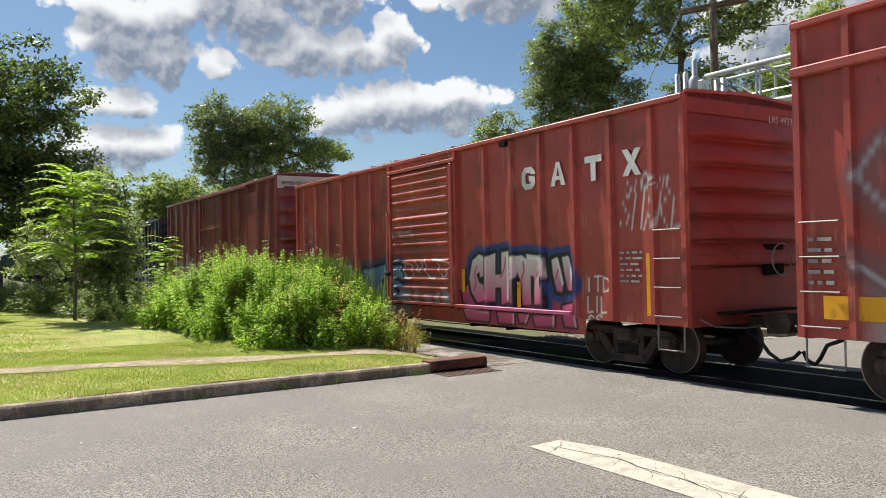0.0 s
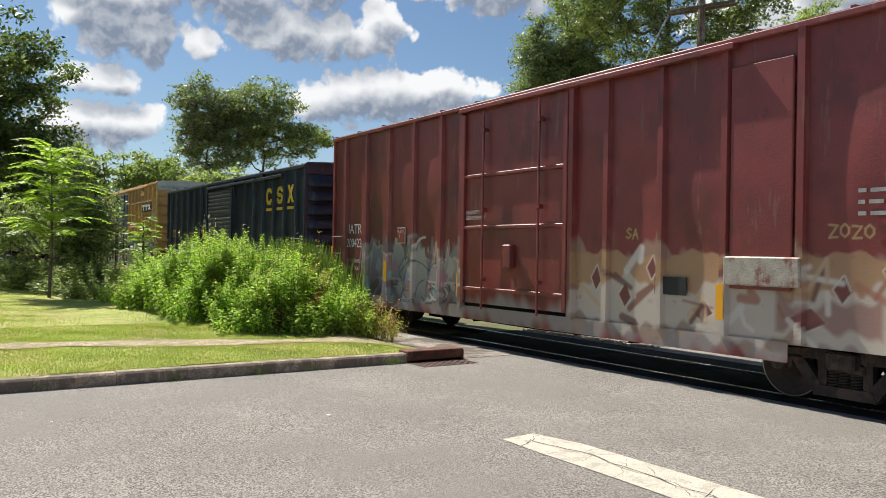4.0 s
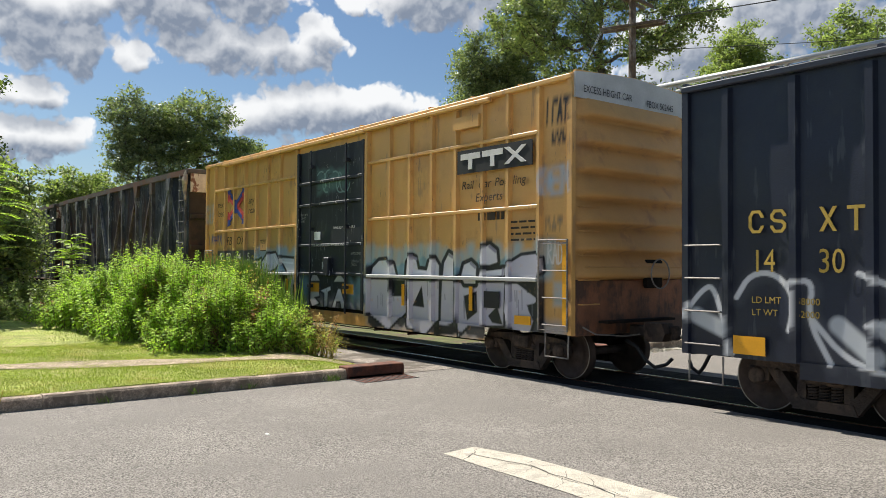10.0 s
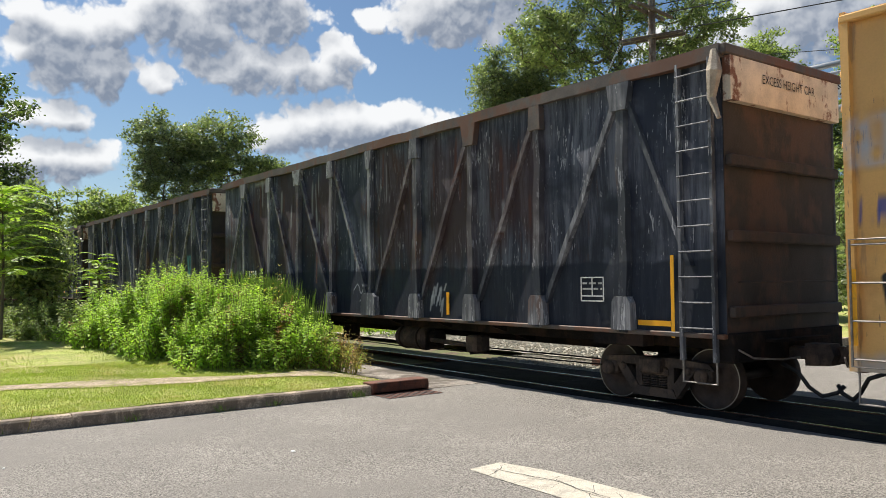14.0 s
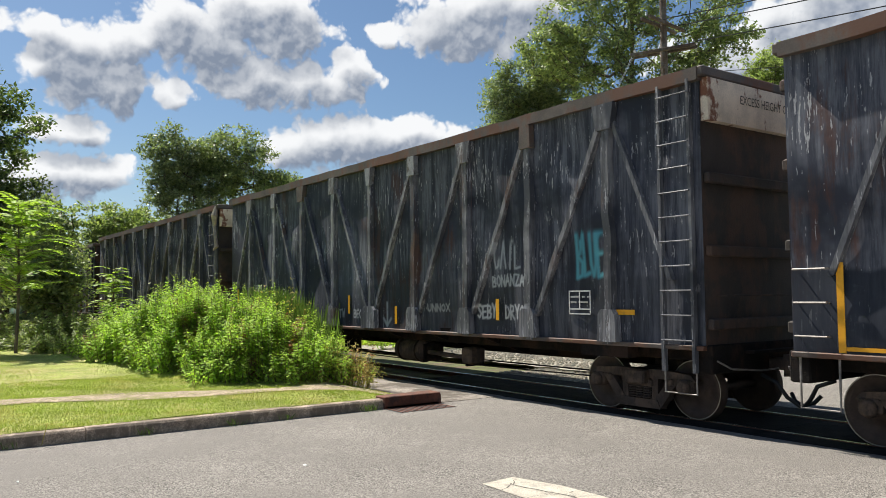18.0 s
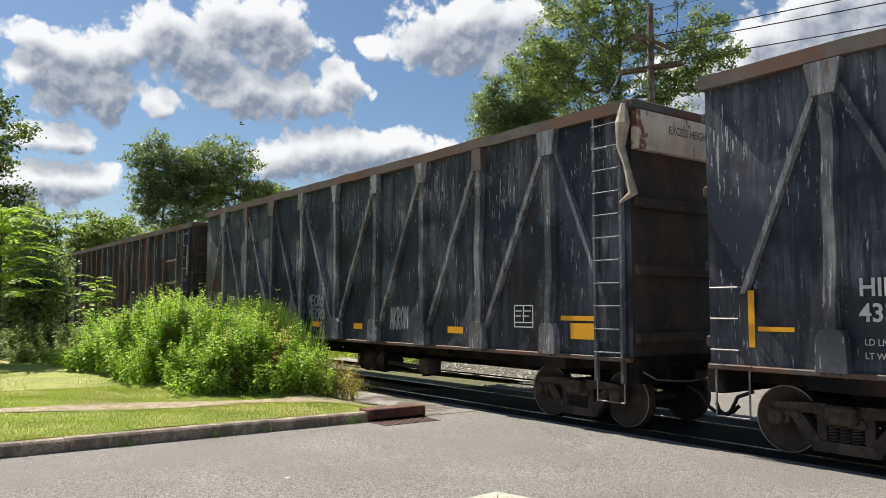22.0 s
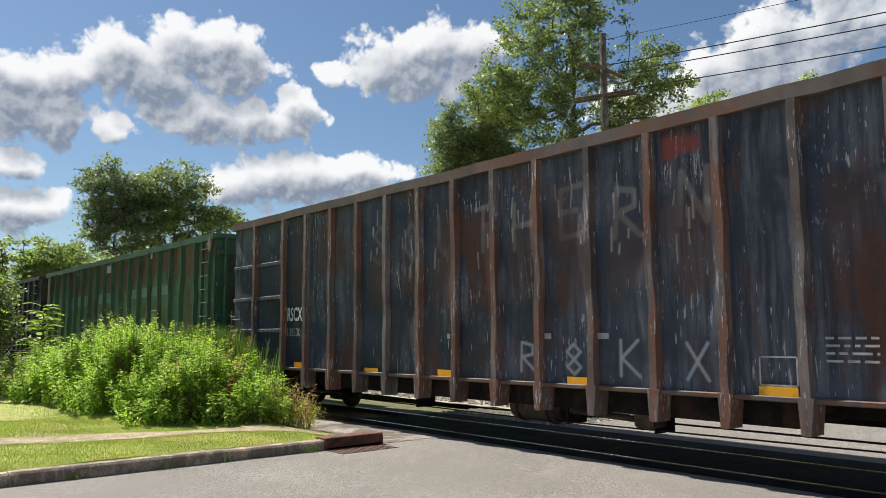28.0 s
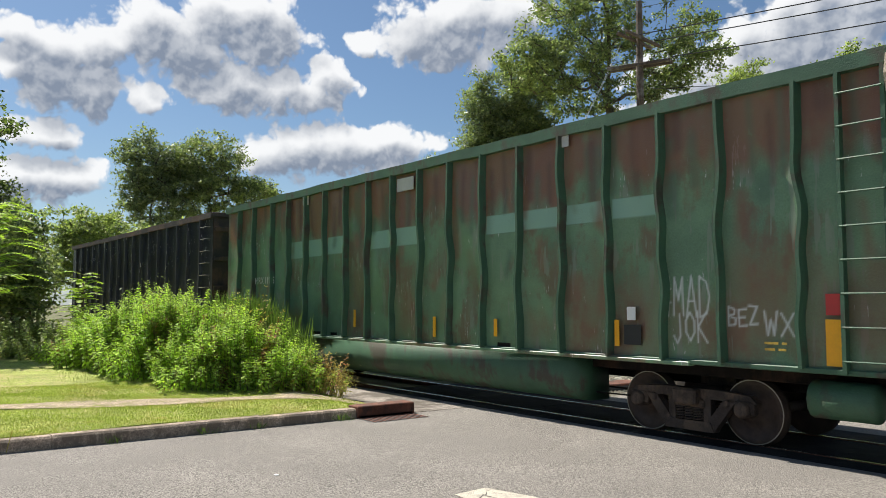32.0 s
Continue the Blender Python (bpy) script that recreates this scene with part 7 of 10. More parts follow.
    part("clearance_mark", ring, STENCIL_DIM, car)
    letters("F", 0.16, STENCIL, car, on_side(-5.09, 1.94, FACE - 0.03))
    s = Shape()
    for a, b, c, d in ((6.62, 7.12, 1.98, 2.0), (6.62, 7.12, 1.60, 1.62), (6.62, 6.64, 1.6, 2.0), (7.10, 7.12, 1.6, 2.0), (6.62, 7.12, 1.68, 1.70), (6.86, 6.88, 1.7, 2.0)):
        s.box(a, b, FACE - 0.036, FACE - 0.03, c, d)
    part("stencil_frame", s, STENCIL, car)
    bars(car, 6.66, 7.08, 1.88, 2, STENCIL_DIM, 0.03, 0.06, y=FACE - 0.03, seed=seed)
    for x, z, w, h in extra:
        reflector(car, x, z, w, h, FACE - 0.035)
    part("jacking_pad", Shape().box(6.9, 7.9, FACE - 0.05, FACE + 0.2, zb - 0.2, zb - 0.02), UNDER, car)
    part("jacking_pad", Shape().box(-7.9, -6.9, FACE - 0.05, FACE + 0.2, zb - 0.2, zb - 0.02), UNDER, car)
    rag = [(9.25, FACE - 0.08, zt - 0.08), (9.3, FACE - 0.16, zt - 0.4), (9.22, FACE - 0.12, zt - 0.75), (9.34, FACE - 0.14, zt - 1.05)]
    if seed != 52:
        part("torn_rag", Shape().tube(rag if seed != 53 else rag + [(9.45, FACE - 0.12, zt - 1.5), (9.2, FACE - 0.14, zt - 1.62)], [0.05, 0.11, 0.06, 0.03] if seed != 53 else [0.05, 0.12, 0.07, 0.05, 0.08, 0.02], 7), RAG, car, "torn pale rag caught on the corner")
    place_car(car, at)


def trusses():
    a = Spray(51)
    a.patch(-9.3, 9.3, 1.1, 2.22, (0.016, 0.021, 0.032), 0.85, 0.05, 0.02)
    a.patch(-6.9, -5.9, 4.82, 5.05, (0.5, 0.5, 0.5), 0.7, 0.05, 0.04)
    a.stroke([(-5.0, 4.5), (-4.98, 4.1), (-5.02, 3.6)], 0.05, (0.5, 0.5, 0.5), 0.8, 0.06)
    for x, z0, z1 in ((-7.3, 2.3, 4.9), (-5.2, 2.5, 4.8), (-3.3, 2.4, 4.8), (0.3, 2.3, 4.9), (2.3, 2.2, 4.9), (4.2, 2.6, 4.6)):
        a.patch(x, x + 1.5, z0, z1, (0.070, 0.030, 0.024), 0.55, 0.5, 0.22)
        for _ in range(9):
            u, v = x + a.rng.uniform(0.05, 1.4), a.rng.uniform(2.9, 4.9)
            a.stroke([(u, v), (u + a.rng.uniform(-0.04, 0.04), v - a.rng.uniform(0.3, 1.1))], a.rng.uniform(0.012, 0.05), a.rng.choice([(0.11, 0.045, 0.032), (0.045, 0.026, 0.022), (0.30, 0.29, 0.29)]), 0.7, 0.03)
    a.free([[(-0.9, 1.75), (-0.7, 1.95), (-0.55, 1.6), (-0.4, 1.9), (-0.1, 1.8), (0.1, 1.7)], [(-0.6, 1.5), (-0.2, 1.62), (0.05, 1.4)]], 0.010, (0.40, 0.41, 0.43), 0.9, 0.015)
    for k in range(14):
        u, v = 2.35 + a.rng.uniform(0, 0.5), 1.9 - a.rng.uniform(0, 0.35)
        a.stroke([(u, v), (u - 0.05, v - a.rng.uniform(0.1, 0.35))], 0.018, (0.55, 0.56, 0.58), 0.7, 0.03)
    car_truss(-40.48, 51, "4448R1", a, ((2.97, 1.5, 0.09, 0.45), (8.44, 1.7, 0.06, 1.2), (8.1, 1.3, 0.6, 0.08), (-8.65, 1.75, 0.09, 1.1), (-8.3, 1.25, 0.6, 0.05)), (2,))
    b = Spray(52)
    b.patch(-9.3, 9.3, 1.1, 2.2, (0.028, 0.030, 0.034), 0.4, 0.1)
    b.word("BLUE", 6.75, 7.4, 2.25, 2.95, 0.035, TEAL, 0.85, 0.05)
    b.word("GATE", 4.55, 5.35, 2.45, 2.95, 0.022, (0.42, 0.45, 0.47), 0.85, 0.03)
    b.word("BONANZA", 4.5, 5.45, 2.1, 2.3, 0.018, (0.45, 0.48, 0.5), 0.85, 0.02)
    b.word("SEBY", 4.05, 4.6, 1.5, 1.75, 0.022, (0.55, 0.56, 0.57), 0.9, 0.02)
    b.word("DRYOK", 4.85, 5.6, 1.5, 1.75, 0.022, (0.55, 0.56, 0.57), 0.9, 0.02)
    b.word("UNNOX", 2.3, 3.1, 1.6, 1.75, 0.016, (0.4, 0.41, 0.42), 0.8, 0.02)
    b.word("SPTW", -2.0, -1.4, 1.4, 1.6, 0.018, (0.5, 0.5, 0.5), 0.8, 0.02)
    b.word("BEOU", -0.95, -0.4, 1.4, 1.6, 0.018, (0.5, 0.5, 0.5), 0.8, 0.02)
    arrow_x, arrow_z = 0.63, 1.27
    b.free([[(arrow_x, arrow_z + 0.5), (arrow_x, arrow_z)], [(arrow_x - 0.16, arrow_z + 0.14), (arrow_x, arrow_z - 0.02)], [(arrow_x + 0.16, arrow_z + 0.14), (arrow_x, arrow_z - 0.02)]], 0.035, (0.42, 0.45, 0.47), 0.8, 0.04)
    b.patch(-2.0, -0.3, 1.8, 3.3, (0.30, 0.31, 0.32), 0.18, 0.6, 0.1)
    car_truss(-60.39, 52, "4330R1", b, ((4.72, 1.66, 0.09, 0.4), (-1.1, 1.73, 0.09, 0.45), (1.1, 1.5, 0.09, 0.4), (-5.29, 1.7, 0.09, 0.4), (-8.64, 1.81, 0.09, 0.75), (7.75, 1.65, 0.6, 0.08), (-8.3, 1.68, 0.5, 0.06)), (3, 4, 5))
    c = Spray(53)
    c.patch(-9.3, 9.3, 1.1, 2.2, (0.028, 0.030, 0.034), 0.4, 0.1)
    c.word("MECRO", -1.6, -0.75, 1.98, 2.25, 0.022, (0.48, 0.46, 0.42), 0.85, 0.03)
    c.word("MECRO", -1.55, -0.7, 1.66, 1.92, 0.022, (0.48, 0.46, 0.42), 0.85, 0.03)
    c.word("OPS", -1.3, -0.8, 1.34, 1.6, 0.02, (0.45, 0.43, 0.4), 0.85, 0.03)
    c.word("AKROM", 2.4, 3.15, 1.5, 1.95, 0.024, (0.5, 0.5, 0.5), 0.85, 0.03)
    c.word("WMX", -8.6, -7.95, 2.1, 2.45, 0.02, (0.45, 0.42, 0.36), 0.8, 0.02)
    c.patch(-8.6, -7.9, 2.2, 3.0, (0.13, 0.05, 0.03), 0.5, 0.3, 0.1)
    car_truss(-80.35, 53, "4361", c, ((8.3, 1.57, 0.55, 0.26), (4.88, 1.51, 0.5, 0.13), (1.09, 1.51, 0.4, 0.13), (-1.05, 1.52, 0.4, 0.13), (-5.1, 1.5, 0.4, 0.13), (-8.17, 1.62, 0.5, 0.24), (8.2, 1.78, 0.8, 0.08), (-8.2, 1.82, 0.8, 0.08)), (3, 4, 5))


def car_slate():
    """A long ribbed gondola, its old owner's name almost weathered away."""
    half, zb, zt = 10.2, 1.10, 5.02
    sp = Spray(61)
    for k, x in enumerate((-3.2, -2.1, -1.04, 0.05, 1.05, 2.1, 3.2, 4.34)):
        c = (0.30, 0.27, 0.24)
        sp.word("SOUTHERN"[k], x - 0.24, x + 0.34, 3.42, 4.2, 0.05, c, 0.28 if k < 2 else 0.5, 0.03)
        for _ in range(7):
            u, v = x + sp.rng.uniform(-0.3, 0.4), sp.rng.uniform(3.2, 4.6)
            sp.stroke([(u, v), (u + sp.rng.uniform(-0.03, 0.03), v - sp.rng.uniform(0.08, 0.4))], sp.rng.uniform(0.008, 0.02), (0.48, 0.46, 0.43), 0.9, 0.012)
        sp.patch(x - 0.3, x + 0.4, 2.6, 3.6, (0.11, 0.05, 0.03), 0.4, 0.2, 0.15)
    for x, ch in ((1.16, "R"), (2.15, "8"), (3.23, "K"), (4.35, "X")):
        sp.word(ch, x - 0.22, x + 0.22, 1.28, 1.78, 0.026, (0.40, 0.42, 0.45), 0.85, 0.03)
    sp.word("X", -8.35, -8.05, 1.55, 1.82, 0.016, (0.5, 0.5, 0.5), 0.9, 0.02)
    for x in (-4.7, -1.0, 1.9, 3.9, 6.4, 8.0, -6.6, -5.5):
        sp.patch(x - 0.25, x + 0.3, sp.rng.uniform(1.3, 3.4), sp.rng.uniform(3.6, 4.6), (0.10, 0.045, 0.03), 0.45, 0.25, 0.2)
    sp.patch(3.9, 4.5, 4.4, 4.75, (0.28, 0.07, 0.05), 0.8, 0.1, 0.05)
    sp.patch(7.3, 8.5, 3.2, 3.5, (0.12, 0.055, 0.03), 0.6, 0.1)
    sp.patch(7.3, 8.5, 2.2, 2.6, (0.12, 0.055, 0.03), 0.6, 0.1)
    ribs = sorted([-8.86, -7.28, 7.0, 8.60] + [-6.15, -5.02, -3.93, -2.84, -1.73, -0.65, 0.43, 1.47, 2.58, 3.70, 4.80, 5.86])
    car = open_car("gondola_car", "long dark ribbed gondola car streaked with rust", half, zb, zt, SLATE, GONTOP, GONEND, [-half] + ribs + [half], sp, 61, truck_in=1.6, end_ribs=6, fine=4.7)
    for k, x in enumerate(ribs):
        tall = 0.7 if -7.0 < x < 6.5 else zb - 0.05
        rib("stake", x, 0.17, 0.11, zb + 0.03, zt - 0.19, SLATETRIM, car, sp, wave=0.018, seed=900 + k, flat=0.7)
        if tall < 1:
            part("stake_foot", Shape().prism([(x - 0.10, zb + 0.05), (x + 0.10, zb + 0.05), (x + 0.05, 0.70), (x - 0.07, 0.70)], FACE - 0.12, FACE + 0.2), SLATETRIM, car)
    part("belly_plate", Shape().prism([(-6.4, zb), (6.2, zb), (5.6, 0.74), (-5.8, 0.74)], FACE + 0.2, FACE + 0.26), UNDER, car)
    for x0, x1 in ((-10.2, -7.28), (7.0, 8.6)):
        for z in (2.04, 2.88, 3.76) if x0 < 0 else (1.75, 2.86, 3.7):
            part("belt_rail", Shape().soft_box(x0 + 0.05, x1 - 0.05, FACE - 0.07, FACE, z - 0.05, z + 0.05, 0.015), SLATETRIM if x0 > 0 else SLATE, car)
    for x in (9.42, 9.95):
        part("ladder_stile", Shape().box(x - 0.03, x + 0.03, FACE - 0.12, FACE - 0.02, zb, zt - 0.25), SLATE, car)
    for k in range(9):
        rung(car, 9.42, 9.95, zb + 0.15 + 0.42 * k, FACE - 0.13, m=SLATETRIM)
    for x in (-10.12, -9.58):
        part("ladder_stile", Shape().tube([(x, FACE - 0.12, 0.75), (x, FACE - 0.12, 2.6)], 0.02, 5), CHROME, car)
    for k in range(4):
        rung(car, -10.12, -9.58, 1.1 + 0.42 * k, FACE - 0.12)
    letters("RSCX", 0.45, STENCIL, car, on_side(-7.10, 2.28, FACE - 0.03), wide=0.66, bold=0.010)
    letters("139530", 0.28, STENCIL_DIM, car, on_side(-7.12, 1.90, FACE - 0.03), wide=0.82)
    letters("SCXI", 0.22, STENCIL, car, on_front(-0.9, 4.1, 10.33))
    for x, z, w, h in ((9.13, 1.62, 0.55, 0.22), (5.49, 1.2, 0.5, 0.13), (2.25, 1.2, 0.4, 0.12), (-0.98, 1.21, 0.4, 0.12), (-9.1, 1.8, 0.36, 0.19), (-6.5, 1.22, 0.42, 0.11), (-3.4, 1.18, 0.5, 0.1)):
        reflector(car, x, z, w, h, FACE - 0.035)
    s = Shape()
    for a, b, c, d in ((5.25, 5.75, 1.62, 1.64), (5.25, 5.75, 1.27, 1.29), (5.25, 5.27, 1.27, 1.64), (5.73, 5.75, 1.27, 1.64)):
        s.box(a, b, FACE - 0.036, FACE - 0.03, c, d)
    part("stencil_frame", s, STENCIL_DIM, car)
    bars(car, 6.1, 6.7, 1.85, 4, STENCIL_DIM, 0.03, 0.06, y=FACE - 0.03, seed=3)
    for x in (-0.9, 1.4, 2.55):
        bars(car, x, x + 0.35, 1.85, 1, STENCIL_DIM, 0.09, y=FACE - 0.03, seed=int(x * 10) + 30)
    for y in (-0.9, 0, 0.9):
        part("end_post", Shape().soft_box(10.2, 10.34, y - 0.06, y + 0.06, zb, zt - 0.1, 0.02), GONEND, car)
    part("torn_rag", Shape().tube([(9.98, FACE - 0.14, 4.2), (10.05, FACE - 0.16, 3.6), (10.0, FACE - 0.15, 3.1)], [0.02, 0.05, 0.02], 6), RAG, car)
    place_car(car, -101.23)


def car_green():
    """A long green ribbed gondola with a rounded belly."""
    half, zb, zt = 9.9, 1.14, 4.95
    sp = Spray(71)
    ribs = [-8.9, -7.86] + [-6.62 + 1.012 * k for k in range(15)] + [8.61]
    ribs[-2] = 7.50
    R = (0.200, 0.088, 0.052)
    edges = [-half] + ribs + [half]
    for k, (a, b) in enumerate(zip(edges, edges[1:])):
        foot = sp.rng.uniform(3.55, 3.95) if -5 < a < 8.5 else sp.rng.uniform(3.7, 4.5)
        sp.patch(a, b, foot, 4.95, R, 0.85, 0.35, 0.15)
        for _ in range(5):
            u, v = sp.rng.uniform(a, b), foot + sp.rng.uniform(-0.1, 0.6)
            sp.stroke([(u, v + 0.5), (u + 0.02, v - sp.rng.uniform(0.1, 0.7))], sp.rng.uniform(0.03, 0.12), sp.rng.choice([R, (0.10, 0.05, 0.035), (0.09, 0.13, 0.08)]), 0.6, 0.1)
        if sp.rng.random() < 0.5:
            sp.patch(a + 0.1, b - 0.1, 1.3, sp.rng.uniform(1.8, 2.9), R, 0.55, 0.5, 0.15)
        if -6.2 < a < 6.0 and k not in (7, 10, 11):
            sp.patch(a + 0.05, b - 0.05, 3.22 + 0.012 * a, 3.60 + 0.0 * a, (0.25, 0.42, 0.33), 0.92, 0.02)
    for k in range(60):
        x, z = sp.rng.uniform(-9, 9.5), sp.rng.uniform(1.3, 4.2)
        sp.stroke([(x, z), (x + sp.rng.uniform(-0.1, 0.1), z - sp.rng.uniform(0.1, 0.6))], sp.rng.uniform(0.02, 0.12), sp.rng.choice([R, (0.16, 0.20, 0.12), (0.06, 0.11, 0.07), (0.20, 0.09, 0.05)]), 0.55, 0.12)
    sp.word("#MAD", 6.45, 7.3, 1.8, 2.35, 0.014, (0.6, 0.62, 0.6), 0.9, 0.02)
    sp.word("JOK", 6.65, 7.25, 1.42, 1.85, 0.014, (0.6, 0.62, 0.6), 0.9, 0.02)
    sp.word("BEZ", 7.55, 8.0, 1.68, 1.92, 0.014, (0.6, 0.62, 0.6), 0.9, 0.02)
    sp.word("WX", 8.05, 8.5, 1.55, 1.85, 0.014, (0.6, 0.62, 0.6), 0.9, 0.02)
    for x in (2.0, 4.4, 5.1, 1.2):
        sp.stroke([(x, 1.7), (x + 0.15, 2.4), (x + 0.05, 2.9)], 0.10, (0.16, 0.17, 0.10), 0.6, 0.15)
    sp.stroke([(5.35, 1.9), (5.45, 2.5)], 0.12, R, 0.6, 0.15)
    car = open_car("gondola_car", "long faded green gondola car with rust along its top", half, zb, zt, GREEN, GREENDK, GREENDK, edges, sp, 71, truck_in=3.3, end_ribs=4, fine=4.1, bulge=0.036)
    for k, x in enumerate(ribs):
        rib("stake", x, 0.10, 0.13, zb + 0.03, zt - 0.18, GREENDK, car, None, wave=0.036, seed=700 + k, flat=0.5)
    s = Shape()
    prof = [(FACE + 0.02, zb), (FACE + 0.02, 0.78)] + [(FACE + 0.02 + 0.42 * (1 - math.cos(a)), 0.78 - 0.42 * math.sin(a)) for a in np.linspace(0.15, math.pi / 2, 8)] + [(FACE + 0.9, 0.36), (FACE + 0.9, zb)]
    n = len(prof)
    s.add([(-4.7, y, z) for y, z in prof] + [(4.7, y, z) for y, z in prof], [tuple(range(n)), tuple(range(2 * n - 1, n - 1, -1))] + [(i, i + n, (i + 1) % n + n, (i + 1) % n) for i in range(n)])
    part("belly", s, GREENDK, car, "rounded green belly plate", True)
    part("side_ledge", Shape().soft_box(-half + 0.1, half - 2.9, FACE - 0.10, FACE + 0.05, zb - 0.04, zb + 0.02, 0.01), GREEN, car)
    for x in (9.15, 9.68):
        part("ladder_stile", Shape().box(x - 0.025, x + 0.025, FACE - 0.12, FACE - 0.02, zb, zt - 0.2), GREENDK, car)
    for k in range(9):
        rung(car, 9.15, 9.68, zb + 0.15 + 0.4 * k, FACE - 0.13, m=GREENDK)
    letters("HIRX 11925", 0.27, STENCIL, car, on_side(-7.75, 2.52, FACE - 0.045), wide=0.95)
    for x, z, w, h, m in ((9.03, 1.96, 0.24, 0.26, CRIMSON), (9.03, 1.5, 0.26, 0.56, YELLOW), (5.95, 1.82, 0.16, 0.2, WHITE), (5.97, 1.5, 0.32, 0.3, BLACK), (5.67, 1.52, 0.09, 0.4, YELLOW), (2.84, 1.53, 0.09, 0.32, YELLOW), (0.97, 1.5, 0.09, 0.4, YELLOW), (-2.14, 1.62, 0.09, 0.4, YELLOW)):
        part("reflector" if m in (YELLOW, CRIMSON) else "notice_board", plate(x - w / 2, x + w / 2, z - h / 2, z + h / 2, FACE - 0.03, 0.008), m, car)
    for x, z, w in ((-0.08, 4.52, 0.62), (4.57, 4.72, 0.26), (-4.66, 4.66, 0.3)):
        part("patch_plate", plate(x - w / 2, x + w / 2, z - 0.14, z + 0.14, FACE - 0.03, 0.02), PALE, car, "pale welded patch")
    for y in (-1.2, -0.4, 0.4, 1.2):
        part("end_post", Shape().soft_box(9.9, 10.03, y - 0.05, y + 0.05, zb, zt - 0.1, 0.02), GREENDK, car)
    bars(car, 8.1, 8.4, 1.45, 2, GOLD_DIM, 0.03, 0.05, y=FACE - 0.03, seed=6)
    part("tank", Shape().lathe([(0.1, 0), (0.24, 0.03), (0.24, 0.8), (0.1, 0.85)], 14, "x", (8.55, -1.2, 0.78)), GREENDK, car, "", True)
    part("torn_rag", Shape().tube([(9.75, FACE - 0.1, 4.85), (9.78, FACE - 0.14, 4.6), (9.74, FACE - 0.12, 4.4)], [0.03, 0.07, 0.02], 6), RAG, car)
    place_car(car, -122.73)


def car_tail():
    half, zb, zt = 9.9, 1.14, 4.95
    sp = Spray(81)
    ribs = [-8.9] + [-7.7 + 1.1 * k for k in range(15)] + [8.9]
    car = open_car("gondola_car", "long black ribbed gondola car at the rear", half, zb, zt, DOORBLK, GONEND, GONEND, [-half] + ribs + [half], sp, 81)
    for k, x in enumerate(ribs):
        rib("stake", x, 0.15, 0.10, zb + 0.03, zt - 0.19, DOORBLK, car, sp, wave=0.02, seed=800 + k)
    for k in range(9):
        rung(car, 9.1, 9.65, zb + 0.15 + 0.4 * k, FACE - 0.13)
    place_car(car, -122.73 - 9.9 - 1.35 - 9.9)


for build in (car_lead, car_red, car_maroon, car_navy, car_ochre, trusses, car_slate, car_green, car_tail):
    build()

# ---- ground and road ----
def at(s, p, z=0.0):
    """A place from metres along the line, metres across it from the viewer, and height."""
    return U * s + N * p + Vector((0, 0, z))


def field(name, s0, s1, p0, p1, step, height_, mat_, label="", category="", kind="structure"):
    """An uneven sheet of ground in the line's axes."""
    S, P = np.arange(s0, s1 + step / 2, step), np.arange(p0, p1 + step / 2, step)
    A, B = np.meshgrid(S, P)
    Z = height_(A, B)
    X, Y = A * U.x + B * N.x, A * U.y + B * N.y
    nx, ny = len(S), len(P)
    me = bpy.data.meshes.new(name)
    i = (np.arange(ny - 1)[:, None] * nx + np.arange(nx - 1)[None]).ravel()
    me.from_pydata(np.stack([X, Y, Z], -1).reshape(-1, 3).tolist(), [], np.stack([i, i + 1, i + nx + 1, i + nx], 1).tolist())
    me.polygons.foreach_set("use_smooth", [True] * len(me.polygons))
    me.materials.append(mat_)
    return tagged(new(name, me), label, category, "", kind)


def slab(name, s0, s1, p0, p1, z0, z1, mat_, parent=None, label="", category="", kind="structure"):
    ob = part(name, Shape().box(s0, s1, p0, p1, z0, z1, PLAN), mat_, parent)
    return tagged(ob, label, category, "", kind if parent is None else "")


KERB = -11.72
part_ = Shape().add([(-700, -700, -0.10), (700, -700, -0.10), (700, 900, -0.10), (-700, 900, -0.10)], [(0, 1, 2, 3)])
tagged(part("ground", part_, SOIL), "rough grassy ground out to the trees", "ground", "", "structure")
ROAD = slab("road", KERB, 16, -40, 9.72, -0.15, -0.012, ASPHALT, None, "sunlit grey asphalt road up to the crossing", "road")
slab("road", -11.3, 16, 12.55, 75, -0.15, -0.012, ASPHALT, None, "asphalt road beyond the tracks", "road")
slab("pavement", -16.4, KERB - 0.02, 8.25, 9.75, -0.12, -0.008, APRON, None, "cracked old asphalt apron beside the tracks", "pavement")
slab("pavement", -19, -15, 60, 62, -0.12, 0.0, CONCRETE, None, "pale concrete pavement beyond the tracks", "pavement")

# the stop line, worn and cracked
stop = thing("stop_line", "wide cream road marking, cracked and worn", "road marking", kind="structure")
rng = random.Random(5)
edge_lo, edge_hi = [(-6.46, 5.08)], [(-6.50, 5.53)]
for k in range(1, 15):
    s = -6.46 + 0.55 * k
    edge_lo.append((s, 5.05 + 0.004 * k + rng.uniform(-0.012, 0.012)))
    edge_hi.append((s, 5.66 + 0.012 * k + rng.uniform(-0.012, 0.012)))
sh = Shape()
for (a, b), (c, d) in zip(zip(edge_lo, edge_hi), zip(edge_lo[1:], edge_hi[1:])):
    sh.add([at(*a, -0.006), at(*c, -0.006), at(*d, -0.006), at(*b, -0.006)], [(0, 1, 2, 3)])
part("paint_strip", sh, LINE, stop)
